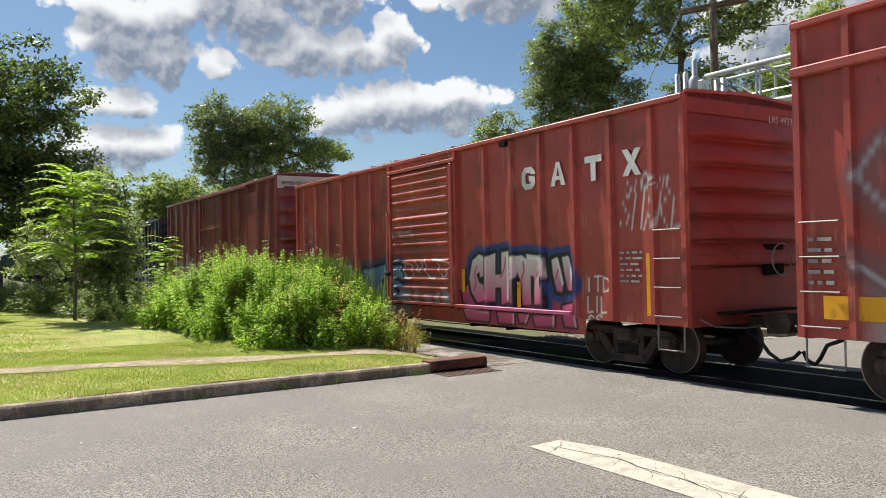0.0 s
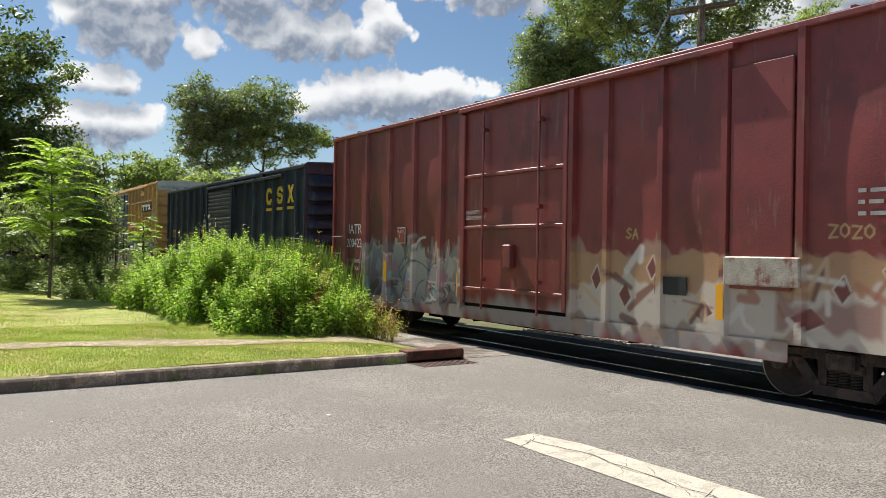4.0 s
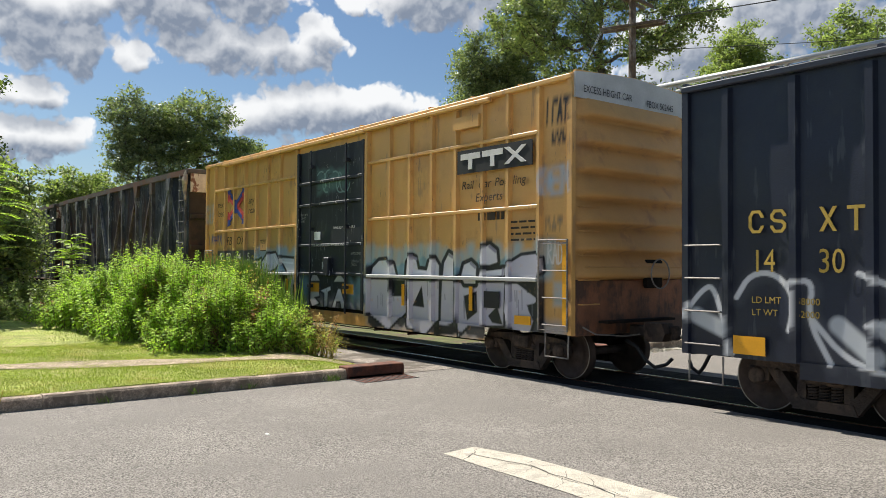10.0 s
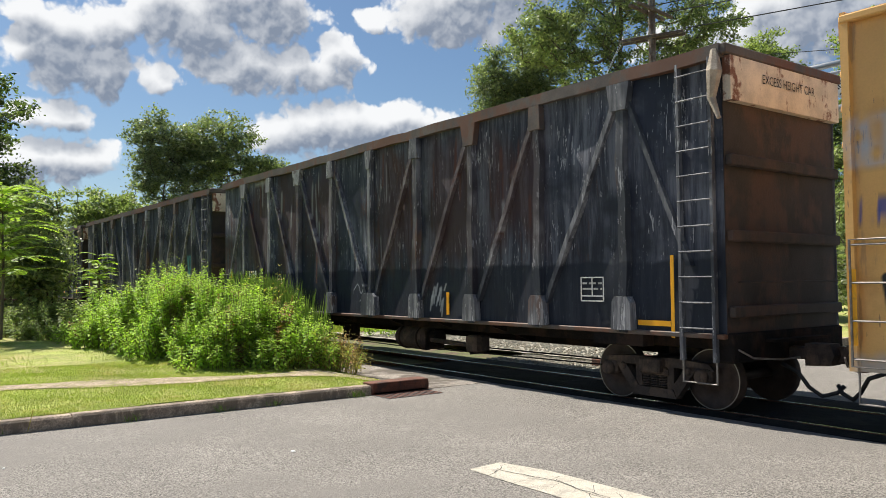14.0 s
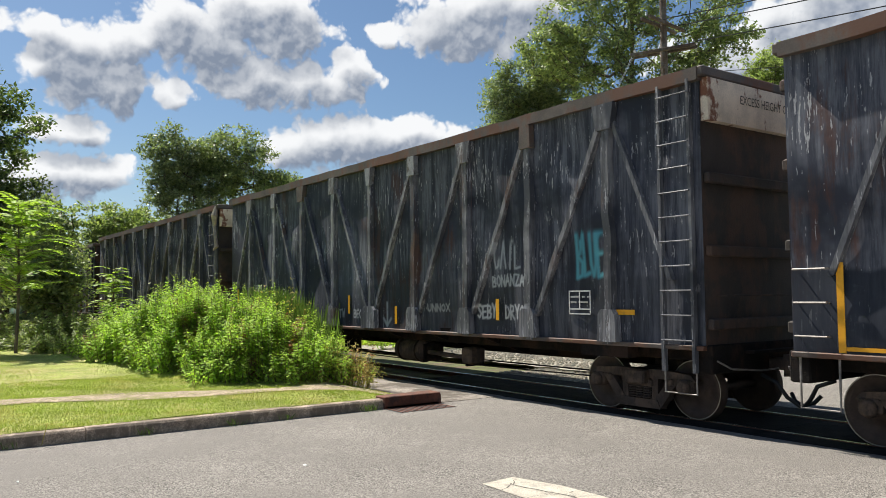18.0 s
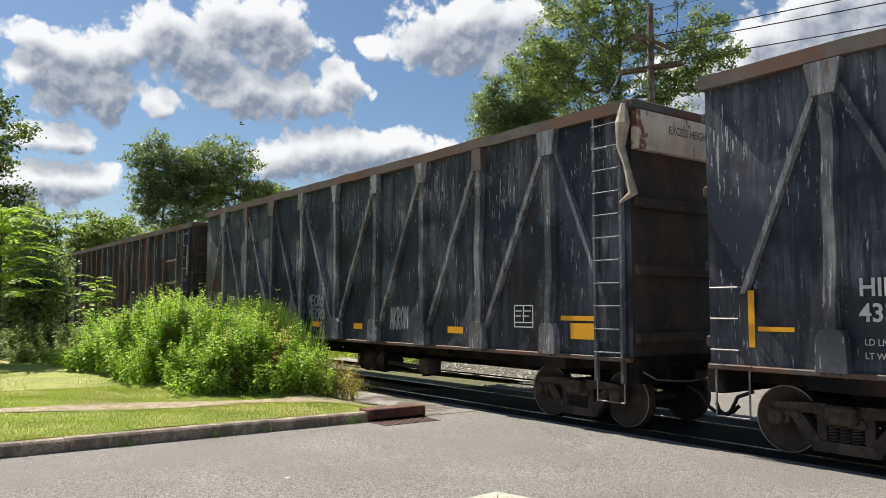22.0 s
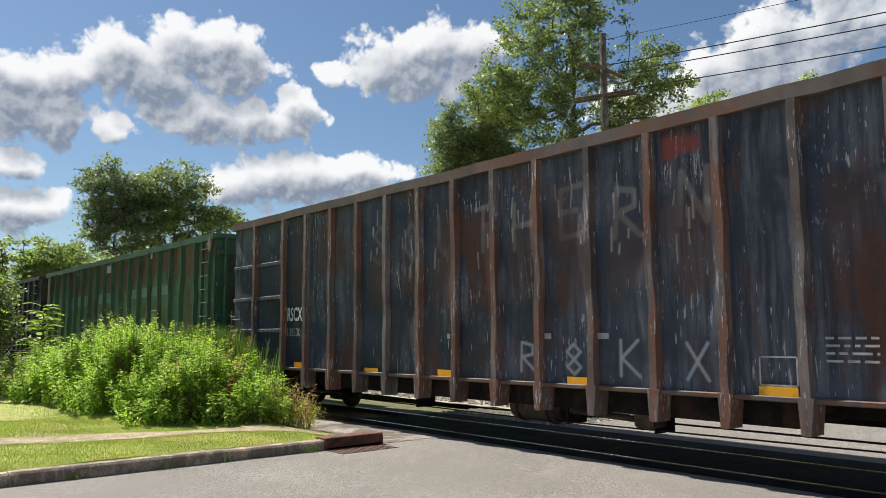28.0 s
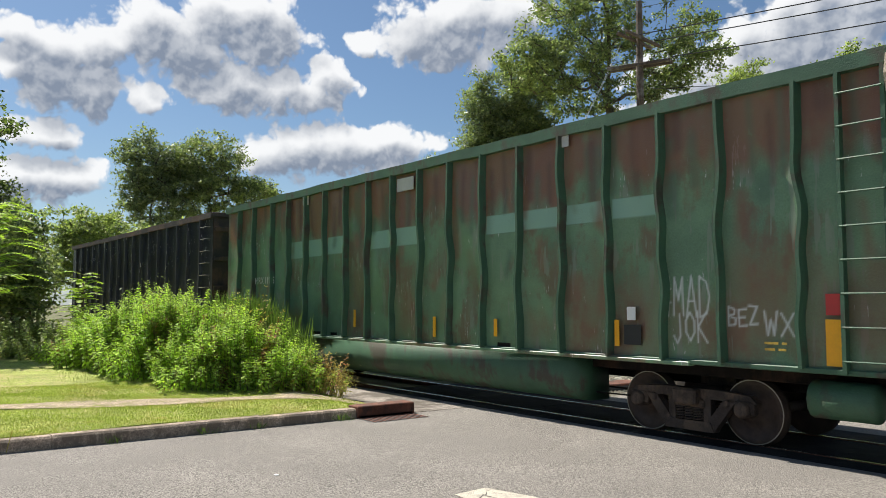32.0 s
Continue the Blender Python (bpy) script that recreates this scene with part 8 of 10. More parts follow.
def crack(pts, w):
    sh = Shape()
    for n, ((a, b), (c, d)) in enumerate(zip(pts, pts[1:])):
        u = w * rng.uniform(0.4, 1.3)
        sh.add([at(a, b - u, -0.003), at(c, d - u, -0.003), at(c + u, d + u, -0.003), at(a + u, b + u, -0.003)], [(0, 1, 2, 3)])
    part("crack", sh, CRACK, stop)


def wander(s, p, ds, dp, n):
    pts = [(s, p)]
    for _ in range(n):
        pts.append((pts[-1][0] + ds + rng.uniform(-0.05, 0.05), min(5.80, max(5.04, pts[-1][1] + dp + rng.uniform(-0.035, 0.035)))))
    return pts


crack(wander(-6.3, 5.32, 0.12, 0.002, 58), 0.006)
crack(wander(-5.6, 5.48, 0.12, 0.002, 20), 0.003)
crack(wander(-3.9, 5.25, 0.11, 0.004, 30), 0.004)
for k in range(17):
    crack(wander(-6.2 + 0.42 * k + rng.uniform(-0.15, 0.15), 5.07, rng.uniform(-0.03, 0.06), 0.07, 9), rng.uniform(0.002, 0.007))
for k in range(22):
    crack(wander(rng.uniform(-6.3, 0.4), rng.uniform(5.1, 5.6), rng.uniform(-0.05, 0.09), rng.uniform(-0.06, 0.06), rng.randint(2, 5)), rng.uniform(0.002, 0.004))
tagged(part("manhole_ring", Shape().lathe([(0.33, -0.012), (0.33, -0.004), (0.02, -0.003)], 24, "z", tuple(at(-2.7, 6.85))), APRON), "round patched cover in the asphalt", "manhole", "", "structure")
for s, p, w in ((-8.45, 4.0, 0.035), (-9.6, 1.2, 0.02)):
    tagged(part("litter", Shape().box(s, s + w * 2, p, p + w, -0.012, -0.002, PLAN), WHITE), "small pale scrap on the asphalt", "litter")

# ---- kerb, drain ----
kerb = thing("kerb", "weathered grey concrete kerb in cast lengths", "kerb", kind="structure")
p = -16.0
rng = random.Random(9)
while p < 7.0:
    q = min(7.08, p + 3.05)
    dz = rng.uniform(-0.006, 0.006)
    part("kerb_stone", Shape().prism([(KERB - 0.19, -0.15), (KERB, -0.15), (KERB - 0.015, 0.125 + dz), (KERB - 0.045, 0.155 + dz), (KERB - 0.19, 0.16 + dz)], p + 0.006, q - 0.006, PLAN), CONCRETE, kerb)
    p = q
drain = thing("storm_drain", "rusty cast-iron kerb inlet with a street grate", "storm drain", kind="structure")
part("hood", Shape().soft_box(KERB - 0.30, KERB + 0.03, 7.08, 8.26, 0.14, 0.19, 0.012, PLAN), RUST, drain, "rusty iron kerb hood")
# black sheet as the shade inside the inlet's opening
part("back_plate", Shape().box(KERB - 0.28, KERB - 0.24, 7.1, 8.24, -0.15, 0.14, PLAN), BLACK, drain)
part("face_bar", Shape().soft_box(KERB - 0.01, KERB + 0.03, 7.08, 8.26, 0.02, 0.15, 0.008, PLAN), RUST, drain)
for q in (7.08, 8.22):
    part("cheek", Shape().box(KERB - 0.26, KERB + 0.02, q, q + 0.05, -0.1, 0.15, PLAN), RUST, drain)
# black slab as the shaded pit below the bars
part("grate_frame", Shape().box(KERB + 0.03, KERB + 0.60, 7.05, 8.2, -0.05, -0.009, PLAN), BLACK, drain)
for k in range(12):
    q = 7.09 + k * 0.095
    part("grate_bar", Shape().box(KERB + 0.05, KERB + 0.58, q, q + 0.035, -0.03, -0.001, PLAN), RUST, drain)
far = thing("storm_drain", "rusty kerb inlet on the far side of the crossing", "storm drain", kind="structure")
part("hood", Shape().soft_box(-12.5, -11.9, 13.4, 15.1, -0.02, 0.15, 0.02, PLAN), RUST, far)
# solid black bar painted as the slot's shade, no real hole
part("gap", Shape().box(-11.93, -11.89, 13.5, 15.0, 0.0, 0.1, PLAN), BLACK, far)
farkerb = thing("kerb", "pale kerb beyond the crossing", "kerb", kind="structure")
for k in range(6):
    part("kerb_stone", Shape().soft_box(-12.0, -11.82, 15.15 + 3 * k, 18.13 + 3 * k, -0.1, 0.14, 0.02, PLAN), CONCRETE, farkerb)

# ---- track and crossing ----
line = thing("railway_track", "worn steel rails on timber ties and grey stone ballast", "railway track", kind="structure")
for side in (-1, 1):
    c = MID + side * 0.7525
    part("rail", Shape().prism([(c - 0.075, -0.17), (c + 0.075, -0.17), (c + 0.07, -0.155), (c + 0.012, -0.13), (c + 0.012, -0.05), (c + 0.036, -0.035), (c + 0.036, -0.006), (c + 0.026, -0.001), (c - 0.026, -0.001), (c - 0.036, -0.006), (c - 0.036, -0.035), (c - 0.012, -0.05), (c - 0.012, -0.13), (c - 0.07, -0.155)], -70, 160, PLAN @ pose(0, 0, 0, 0, 0, -90) @ Matrix.Diagonal((-1, 1, 1, 1))), RUST, line)
    part("rail_head", Shape().box(-160, 70, c - 0.024, c + 0.024, -0.002, 0.0015, PLAN), STEEL, line, "polished running surface")
tie = Shape().soft_box(-0.11, 0.11, -1.3, 1.3, -0.33, -0.175, 0.012).mesh("tie", WOOD)
for k in range(90):
    o = part("tie", tie, None, line)
    o.matrix_basis = Matrix.Translation(at(-16.6 - 0.55 * k, MID)) @ PLAN
bed = field("ballast", -160, -15.4, 8.9, 14.4, 0.5, lambda A, B: -0.22 - 0.05 * np.clip(np.abs(B - MID) - 1.6, 0, 2) + 0.02 * np.sin(A * 5.1 + B * 3.3), GRAVEL, "grey crushed stone ballast", "ballast")
field("ballast", -26.5, -12.2, 14.1, 21.0, 0.5, lambda A, B: 0.035 + 0.015 * np.sin(A * 5.1 + B * 3.3), GRAVEL, "grey gravel yard beyond the tracks", "ballast")
field("ballast", -15.4, -11.2, 12.55, 16.5, 0.5, lambda A, B: -0.03 + 0.015 * np.sin(A * 5.1 + B * 3.3), GRAVEL, "grey gravel strip beside the far road", "ballast")
rng = np.random.RandomState(4)


def stones(name, n, s0, s1, p0, p1, z, label):
    sh = Shape()
    for _ in range(n):
        s, q, r = rng.uniform(s0, s1), rng.uniform(p0, p1), rng.uniform(0.025, 0.06)
        a = [at(s + r * x, q + r * y, z + r * w) for x, y, w in ((1.2, 0.1, 0.1), (0.2, 1, -0.1), (-1, 0.3, 0.1), (-0.2, -1.1, 0), (0.1, 0.1, 0.9), (0, 0, -0.8))]
        sh.add(a, [(0, 1, 4), (1, 2, 4), (2, 3, 4), (3, 0, 4), (1, 0, 5), (2, 1, 5), (3, 2, 5), (0, 3, 5)])
    return tagged(part(name, sh, GRAVEL), label, "gravel", "", "stuff")


stones("ballast_stones", 2600, -34, -15.6, 12.3, 14.6, -0.2, "loose grey ballast stones by the far rail")
stones("gravel_stones", 2600, -24, -12.4, 14.3, 18.5, 0.05, "loose stones on the gravel yard")
stones("gravel_stones", 1300, -15.4, -11.2, 12.6, 16.0, -0.02, "loose gravel beside the far road")
stones("ballast_stones", 900, -22, -16.2, 8.9, 9.9, -0.2, "loose ballast stones by the near rail")
cross = thing("level_crossing", "rubber and asphalt crossing panels between the rails, train's shade in their colour", "level crossing", kind="structure")
for k in range(14):
    s0, s1 = -15.4 + 2.25 * k, -15.4 + 2.25 * k + 2.235
    part("panel", Shape().soft_box(s0, s1, 9.75, MID - 0.80, -0.15, -0.006, 0.01, PLAN), SHADED_RUBBER, cross)
    part("panel", Shape().soft_box(s0, s1, MID - 0.66, MID + 0.66, -0.15, -0.008, 0.01, PLAN), SHADED_RUBBER, cross)
    part("panel", Shape().soft_box(s0, s1, MID + 0.80, 12.53, -0.15, -0.006, 0.01, PLAN), SHADED_RUBBER, cross)

# ---- lawn and path ----
def lawn_z(A, B):
    back = np.clip((KERB - 0.19 - A) / 6.0, 0, 1)
    z = 0.145 + 0.16 * back ** 0.8 + 0.10 * np.clip((KERB - 5 - A) / 12, 0, 1.2) + 0.012 * np.sin(A * 1.7 + B * 0.9) + 0.008 * np.sin(A * 4.1 - B * 3.3)
    return z - np.clip((B - 7.2) / 1.6, 0, 1) * (z + 0.10)


field("lawn", -48, KERB - 0.19, -24, 9.0, 0.25, lawn_z, TURF, "mown lawn, sunlit and dry in patches", "lawn")


def path_mid(B):
    return -14.95 + 0.235 * (B - 1.0) + 0.05 * np.sin(B * 1.3)


sh = Shape()
B = np.linspace(-16, 7.9, 160)
prng = np.random.RandomState(3)
half_ = 0.36 + 0.12 * np.sin(B * 2.3) * np.sin(B * 0.7) + prng.uniform(-0.03, 0.03, len(B)) + 0.35 * np.clip((B - 6.8), 0, 1)
for k, b in enumerate(B):
    for s in (path_mid(b) - half_[k], path_mid(b), path_mid(b) + half_[k]):
        sh.v.append(tuple(at(s, b, float(lawn_z(np.array(s), np.array(b))) + 0.012)))
for k in range(len(B) - 1):
    sh.f += [(3 * k, 3 * k + 1, 3 * k + 4, 3 * k + 3), (3 * k + 1, 3 * k + 2, 3 * k + 5, 3 * k + 4)]
tagged(part("footpath", sh, EARTH), "bare trodden earth path across the lawn", "path", "", "structure")


# ---- plants ----
def leaves(name, P, size, mat_, parent=None, seed=0, aspect=0.5, up=0.4, vary=0.35, label=""):
    """Many small folded leaves at the places P, in one mesh."""
    r = np.random.RandomState(seed)
    P = np.asarray(P, np.float32)
    n = len(P)
    nor = r.normal(size=(n, 3))
    nor[:, 2] = np.abs(nor[:, 2]) + up
    nor /= np.linalg.norm(nor, axis=1)[:, None]
    a = np.cross(nor, r.normal(size=(n, 3)))
    a /= np.linalg.norm(a, axis=1)[:, None]
    b = np.cross(nor, a)
    L = (size * (1 + vary * r.uniform(-1, 1, n)))[:, None]
    v = np.stack([P - a * L * 0.5, P + b * L * aspect * 0.5 - nor * L * 0.08, P + a * L * 0.5, P - b * L * aspect * 0.5 - nor * L * 0.08], 1).astype(np.float32)
    me = bpy.data.meshes.new(name)
    me.vertices.add(4 * n)
    me.vertices.foreach_set("co", v.ravel())
    me.loops.add(4 * n)
    me.loops.foreach_set("vertex_index", np.arange(4 * n, dtype=np.int32))
    me.polygons.add(n)
    me.polygons.foreach_set("loop_start", np.arange(0, 4 * n, 4, dtype=np.int32))
    me.update(calc_edges=True)
    me.materials.append(mat_)
    return part(name, me, None, parent, label)


def blades(name, P, tall, wide, mat_, parent=None, seed=0, lean=0.35, vary=0.4, label=""):
    """Upright grass blades rooted at P."""
    r = np.random.RandomState(seed)
    P = np.asarray(P, np.float32)
    n = len(P)
    h = tall * (1 + vary * r.uniform(-1, 1, n))
    a = r.uniform(0, 2 * np.pi, n)
    d = np.stack([np.cos(a), np.sin(a), np.zeros(n)], 1)
    k = r.uniform(0, 2 * np.pi, n)
    lean_ = np.stack([np.cos(k), np.sin(k), np.zeros(n)], 1) * (h * lean * r.uniform(0, 1, n))[:, None]
    up = np.stack([np.zeros(n), np.zeros(n), h], 1)
    v = np.stack([P - d * wide / 2, P + d * wide / 2, P + up * 0.6 + lean_ * 0.4 + d * wide * 0.35, P + up + lean_], 1).astype(np.float32)
    me = bpy.data.meshes.new(name)
    me.vertices.add(4 * n)
    me.vertices.foreach_set("co", v.ravel())
    me.loops.add(4 * n)
    me.loops.foreach_set("vertex_index", np.arange(4 * n, dtype=np.int32))
    me.polygons.add(n)
    me.polygons.foreach_set("loop_start", np.arange(0, 4 * n, 4, dtype=np.int32))
    me.update(calc_edges=True)
    me.materials.append(mat_)
    return part(name, me, None, parent, label)


def lawn_points(n, s0, s1, p0, p1, seed, keep):
    r = np.random.RandomState(seed)
    s, q = r.uniform(s0, s1, n), r.uniform(p0, p1, n)
    ok = keep(s, q)
    s, q = s[ok], q[ok]
    z = lawn_z(s, q)
    return np.stack([s * U.x + q * N.x, s * U.y + q * N.y, z], 1)


def off_path(s, q):
    return np.abs(s - path_mid(q)) > 0.26 + 0.10 * np.sin(q * 3.1)


tagged(blades("lawn_grass", lawn_points(210000, -17.5, KERB - 0.17, -4, 8.0, 1, off_path), 0.024, 0.0065, BLADE, seed=1), "short mown grass along the kerb", "grass", "", "stuff")
tagged(blades("lawn_grass", lawn_points(110000, -34, -17.5, -10, 6.5, 2, lambda s, q: s < 0), 0.03, 0.012, BLADE, seed=2), "mown grass further up the lawn", "grass", "", "stuff")
tuft = lambda s, q, n, sp, seed: np.array([at(s, q, 0.0)]) + np.random.RandomState(seed).normal(0, sp, (n, 3)) * (1, 1, 0)
for k, (s, q, n) in enumerate(((-11.68, 3.1, 60), (-11.66, 4.4, 45), (-11.66, 6.75, 110), (-11.66, 5.3, 30), (-11.68, 0.4, 35), (-11.68, 1.35, 30))):
    tagged(blades("kerb_weed", tuft(s, q, n // 2, 0.07, k + 30), 0.085, 0.009, REED, seed=k + 3, lean=0.9), "tuft of weeds at the kerb's foot", "weed", "", "stuff")
tagged(blades("kerb_weed", tuft(-11.6, -0.3, 160, 0.12, 77), 0.2, 0.012, DRY, seed=61, lean=1.1), "dry straw-coloured tuft at the kerb's foot", "weed", "", "stuff")
stalk = Shape().tube([at(-11.69, 1.75, 0), at(-11.66, 1.78, 0.16), at(-11.60, 1.8, 0.30)], 0.006, 4)
tagged(part("dry_stalk", stalk, DRY), "single dry stalk standing at the kerb", "weed")


def grow(r, boxes, bole, count):
    """A branching skeleton: twig ends strewn through the ellipsoids (x, y, z, rx, ry, rz, share), each joined to the nearest limb."""
    total = sum(b[6] for b in boxes)
    tips = []
    for x, y, z, rx, ry, rz, share in boxes:
        m = max(6, int(count * share / total))
        d = r.normal(size=(m, 3))
        d /= np.linalg.norm(d, axis=1)[:, None]
        lump = 1 + 0.16 * np.sin(d[:, 0] * 5 + seed_wave(r)) * np.sin(d[:, 2] * 6 + seed_wave(r)) + 0.10 * np.sin(d[:, 1] * 9 + d[:, 2] * 7)
        tips.append(d * (r.uniform(0.05, 1.0, m) ** 0.42 * lump)[:, None] * (rx, ry, rz) + (x, y, z))
    tips = np.concatenate(tips)
    axis = np.array(bole)
    order = np.argsort([np.linalg.norm(axis - t, axis=1).min() for t in tips])
    nodes, parent = [np.array(q, float) for q in bole], [-1] + list(range(len(bole) - 1))
    ends = []
    for t in tips[order]:
        N3 = np.array(nodes)
        d = t - N3
        cost = np.linalg.norm(d, axis=1) + 0.9 * np.clip(-d[:, 2], 0, None) + 0.02 * t[2]
        k = int(np.argmin(cost))
        way = t - nodes[k]
        if np.linalg.norm(way) > 0.9:
            nodes.append(nodes[k] + way * 0.5 + r.normal(0, 0.09, 3) * np.linalg.norm(way) - (0, 0, 0.06 * np.linalg.norm(way)))
            parent.append(k)
            k = len(nodes) - 1
        nodes.append(t)
        parent.append(k)
        ends.append(len(nodes) - 1)
    load = [0] * len(nodes)
    for k in ends:
        while k >= 0:
            load[k] += 1
            k = parent[k]
    return nodes, parent, load, ends


def seed_wave(r):
    return r.uniform(0, 6.28)


def tree(label, base, boxes, trunk, n, leaf, mat_, seed, twigs=260, spread=0.34, name="tree", group="trees", aspect=0.55, trunk_to=0.8, gap=0.0):
    """A tapered trunk that forks into limbs and twigs, with sprays of leaves at their ends; boxes are relative to the base."""
    r = np.random.RandomState(seed)
    ob = thing(name, label, "tree", group, m=Matrix.Translation(base))
    top = max(b[2] for b in boxes) * trunk_to
    lead = max(boxes, key=lambda b: b[2])
    bole = [(lead[0] * 0.4 * k / 9 + r.normal(0, 0.08), lead[1] * 0.4 * k / 9 + r.normal(0, 0.08), top * k / 9) for k in range(10)]
    bole[0] = (0, 0, -0.2)
    part("trunk", Shape().tube(bole, [trunk * (1 - 0.78 * k / 9) for k in range(10)], 8), BARK, ob)
    low = max(1, int(10 * max(0.12, (min(b[2] - b[5] for b in boxes)) / top * 0.7)))
    nodes, parent, load, ends = grow(r, boxes, bole[min(low, 6):], twigs)
    first = len(bole) - min(low, 6)
    limb_of, shapes = {}, {}
    for k in range(first, len(nodes)):
        limb_of[k] = limb_of.get(parent[k], k)
        sh = shapes.setdefault(limb_of[k], Shape())
        r0 = min(trunk * 0.36, 0.012 + trunk * 0.58 * math.sqrt(load[parent[k]] / len(ends)))
        r1 = min(trunk * 0.36, 0.010 + trunk * 0.58 * math.sqrt(load[k] / len(ends)))
        sh.tube([nodes[parent[k]], nodes[k]], [min(r0, r1 * 1.6), r1], 4 if r1 < 0.04 else 6, False)
    for sh in shapes.values():
        part("limb", sh, BARK, ob)
    m = int(n * 1.25 / len(ends)) + 1
    P = np.concatenate([nodes[k] + r.normal(0, spread * 0.8, (m, 3)) * (1, 1, 0.6) for k in ends if r.uniform() >= gap])
    leaves("crown", P, leaf * 0.86, mat_, ob, seed, aspect)
    return ob


def bush(name, label, spots, n, leaf, mat_, seed, stem=STEM, spread=0.09, up=0.5, aspect=0.42, group="", stems=60, rust=0.0):
    """Weeds: stems fanning up from the ground with leaves along them. spots: (s, p, radius, height, share)."""
    r = np.random.RandomState(seed)
    ob = thing(name, label, "bush", group)
    P, sh = [], Shape()
    tot = sum(q[4] for q in spots)
    for s, p, rad, h, share in spots:
        m = int(n * share / tot)
        k = max(6, int(stems * share / tot))
        for j in range(k):
            a, d = r.uniform(0, 2 * np.pi), rad * math.sqrt(r.uniform(0, 1))
            s0, p0 = s + d * math.cos(a), p + d * math.sin(a)
            hh = h * r.uniform(0.60, 1.22) * math.sqrt(max(0.10, 1 - (d / (rad * 1.12)) ** 2))
            lean = np.array((math.cos(a), math.sin(a))) * 0.22 * hh * d / rad + r.normal(0, 0.07, 2)
            f, g = at(s0, p0, 0.05), at(s0 + lean[0], p0 + lean[1], hh)
            sh.tube([f, (f + g) / 2 + Vector((0, 0, hh * 0.08)), g], [0.009, 0.007, 0.003], 3, False)
            q = np.clip(r.beta(1.5, 0.9, m // k + 1), 0, 1)
            P.append(np.array(f) + (np.array(g) - np.array(f)) * q[:, None] + r.normal(0, spread, (len(q), 3)) * (1.4, 1.4, 0.8))
    part("undergrowth", sh, stem, ob)
    P = np.concatenate(P)
    low = P[r.uniform(size=len(P)) < rust] * (1, 1, 0.55) if rust else P[:0]
    tagged(leaves("leafage", P, leaf, mat_, ob, seed, aspect, up), "", "", "", "stuff")
    if len(low):
        leaves("browned_leafage", low, leaf, LEAF_RUST, ob, seed + 1, aspect, up, label="browned lower leaves")
    return ob

def thicket(name, label, spots, plants, leaf, mat_, seed, dense=1.0, rust=0.0, aspect=0.46):
    """Rank leafy weeds: clumps of upright stems, each with leaves set round it, drooping low down and rising at the tip. spots as for bush."""
    r = np.random.RandomState(seed)
    ob = thing(name, label, "bush", "")
    sh, rows, brown = Shape(), [], []
    tot = sum(q[4] for q in spots)
    for s, p, rad, h, share in spots:
        for _ in range(max(3, int(plants * share / tot))):
            a, d = r.uniform(0, 2 * np.pi), rad * math.sqrt(r.uniform(0, 1))
            tall = h * r.uniform(0.82, 1.08) * math.sqrt(max(0.12, 1 - (d / (rad * 1.15)) ** 2))
            wilt = r.uniform() < rust
            for _ in range(r.randint(4, 8)):
                s0, p0 = s + d * math.cos(a) + r.normal(0, 0.17), p + d * math.sin(a) + r.normal(0, 0.17)
                hh = tall * r.uniform(0.78, 1.08)
                lean = np.array((math.cos(a), math.sin(a))) * 0.20 * hh * d / rad + r.normal(0, 0.10, 2)
                f, g = np.array(at(s0, p0, 0.03)), np.array(at(s0 + lean[0], p0 + lean[1], hh))
                bow = np.array((0, 0, 0.10 * hh))
                sh.tube([f, (f + g) / 2 + bow, g], [0.008, 0.006, 0.003], 3, False)
                m = int(hh * 34 * dense) + 6
                q = np.linspace(0.16, 1.0, m) ** 0.8
                az = r.uniform(0, 6.28) + np.arange(m) * 2.4 + r.normal(0, 0.25, m)
                tilt = -0.50 + 0.85 * q ** 2 + r.normal(0, 0.22, m)
                size = leaf * (1.18 - 0.62 * q ** 3) * r.uniform(0.75, 1.2, m)
                at_ = f + (g - f) * q[:, None] + bow * (4 * q * (1 - q))[:, None]
                (brown if wilt else rows).append(np.column_stack([at_, az, tilt, size]))
    part("undergrowth", sh, STEM, ob)
    for rows_, m_, nm, lb in ((rows, mat_, "leafage", ""), (brown, LEAF_RUST, "browned_leafage", "browned leaves low in the weeds")):
        if not rows_:
            continue
        R = np.concatenate(rows_)
        n, L = len(R), R[:, 5:6]
        out = np.column_stack([np.cos(R[:, 3]), np.sin(R[:, 3]), np.zeros(n)])
        up = np.array((0, 0, 1.0))
        axis = out * np.cos(R[:, 4:5]) + up * np.sin(R[:, 4:5])
        side = np.column_stack([-out[:, 1], out[:, 0], np.zeros(n)])
        side = side + r.normal(0, 0.22, (n, 3))
        droop = up * L * 0.10
        mid = R[:, :3] + axis * L * 0.52
        v = np.stack([R[:, :3] + axis * L * 0.06, mid + side * L * aspect / 2 - droop * 0.2, R[:, :3] + axis * L - droop, mid - side * L * aspect / 2 - droop * 0.2], 1).astype(np.float32)
        me = bpy.data.meshes.new(nm)
        me.vertices.add(4 * n)
        me.vertices.foreach_set("co", v.ravel())
        me.loops.add(4 * n)
        me.loops.foreach_set("vertex_index", np.arange(4 * n, dtype=np.int32))
        me.polygons.add(n)
        me.polygons.foreach_set("loop_start", np.arange(0, 4 * n, 4, dtype=np.int32))
        me.update(calc_edges=True)
        me.materials.append(m_)
        tagged(part(nm, me, None, ob, lb), "", "", "", "stuff")
    return ob


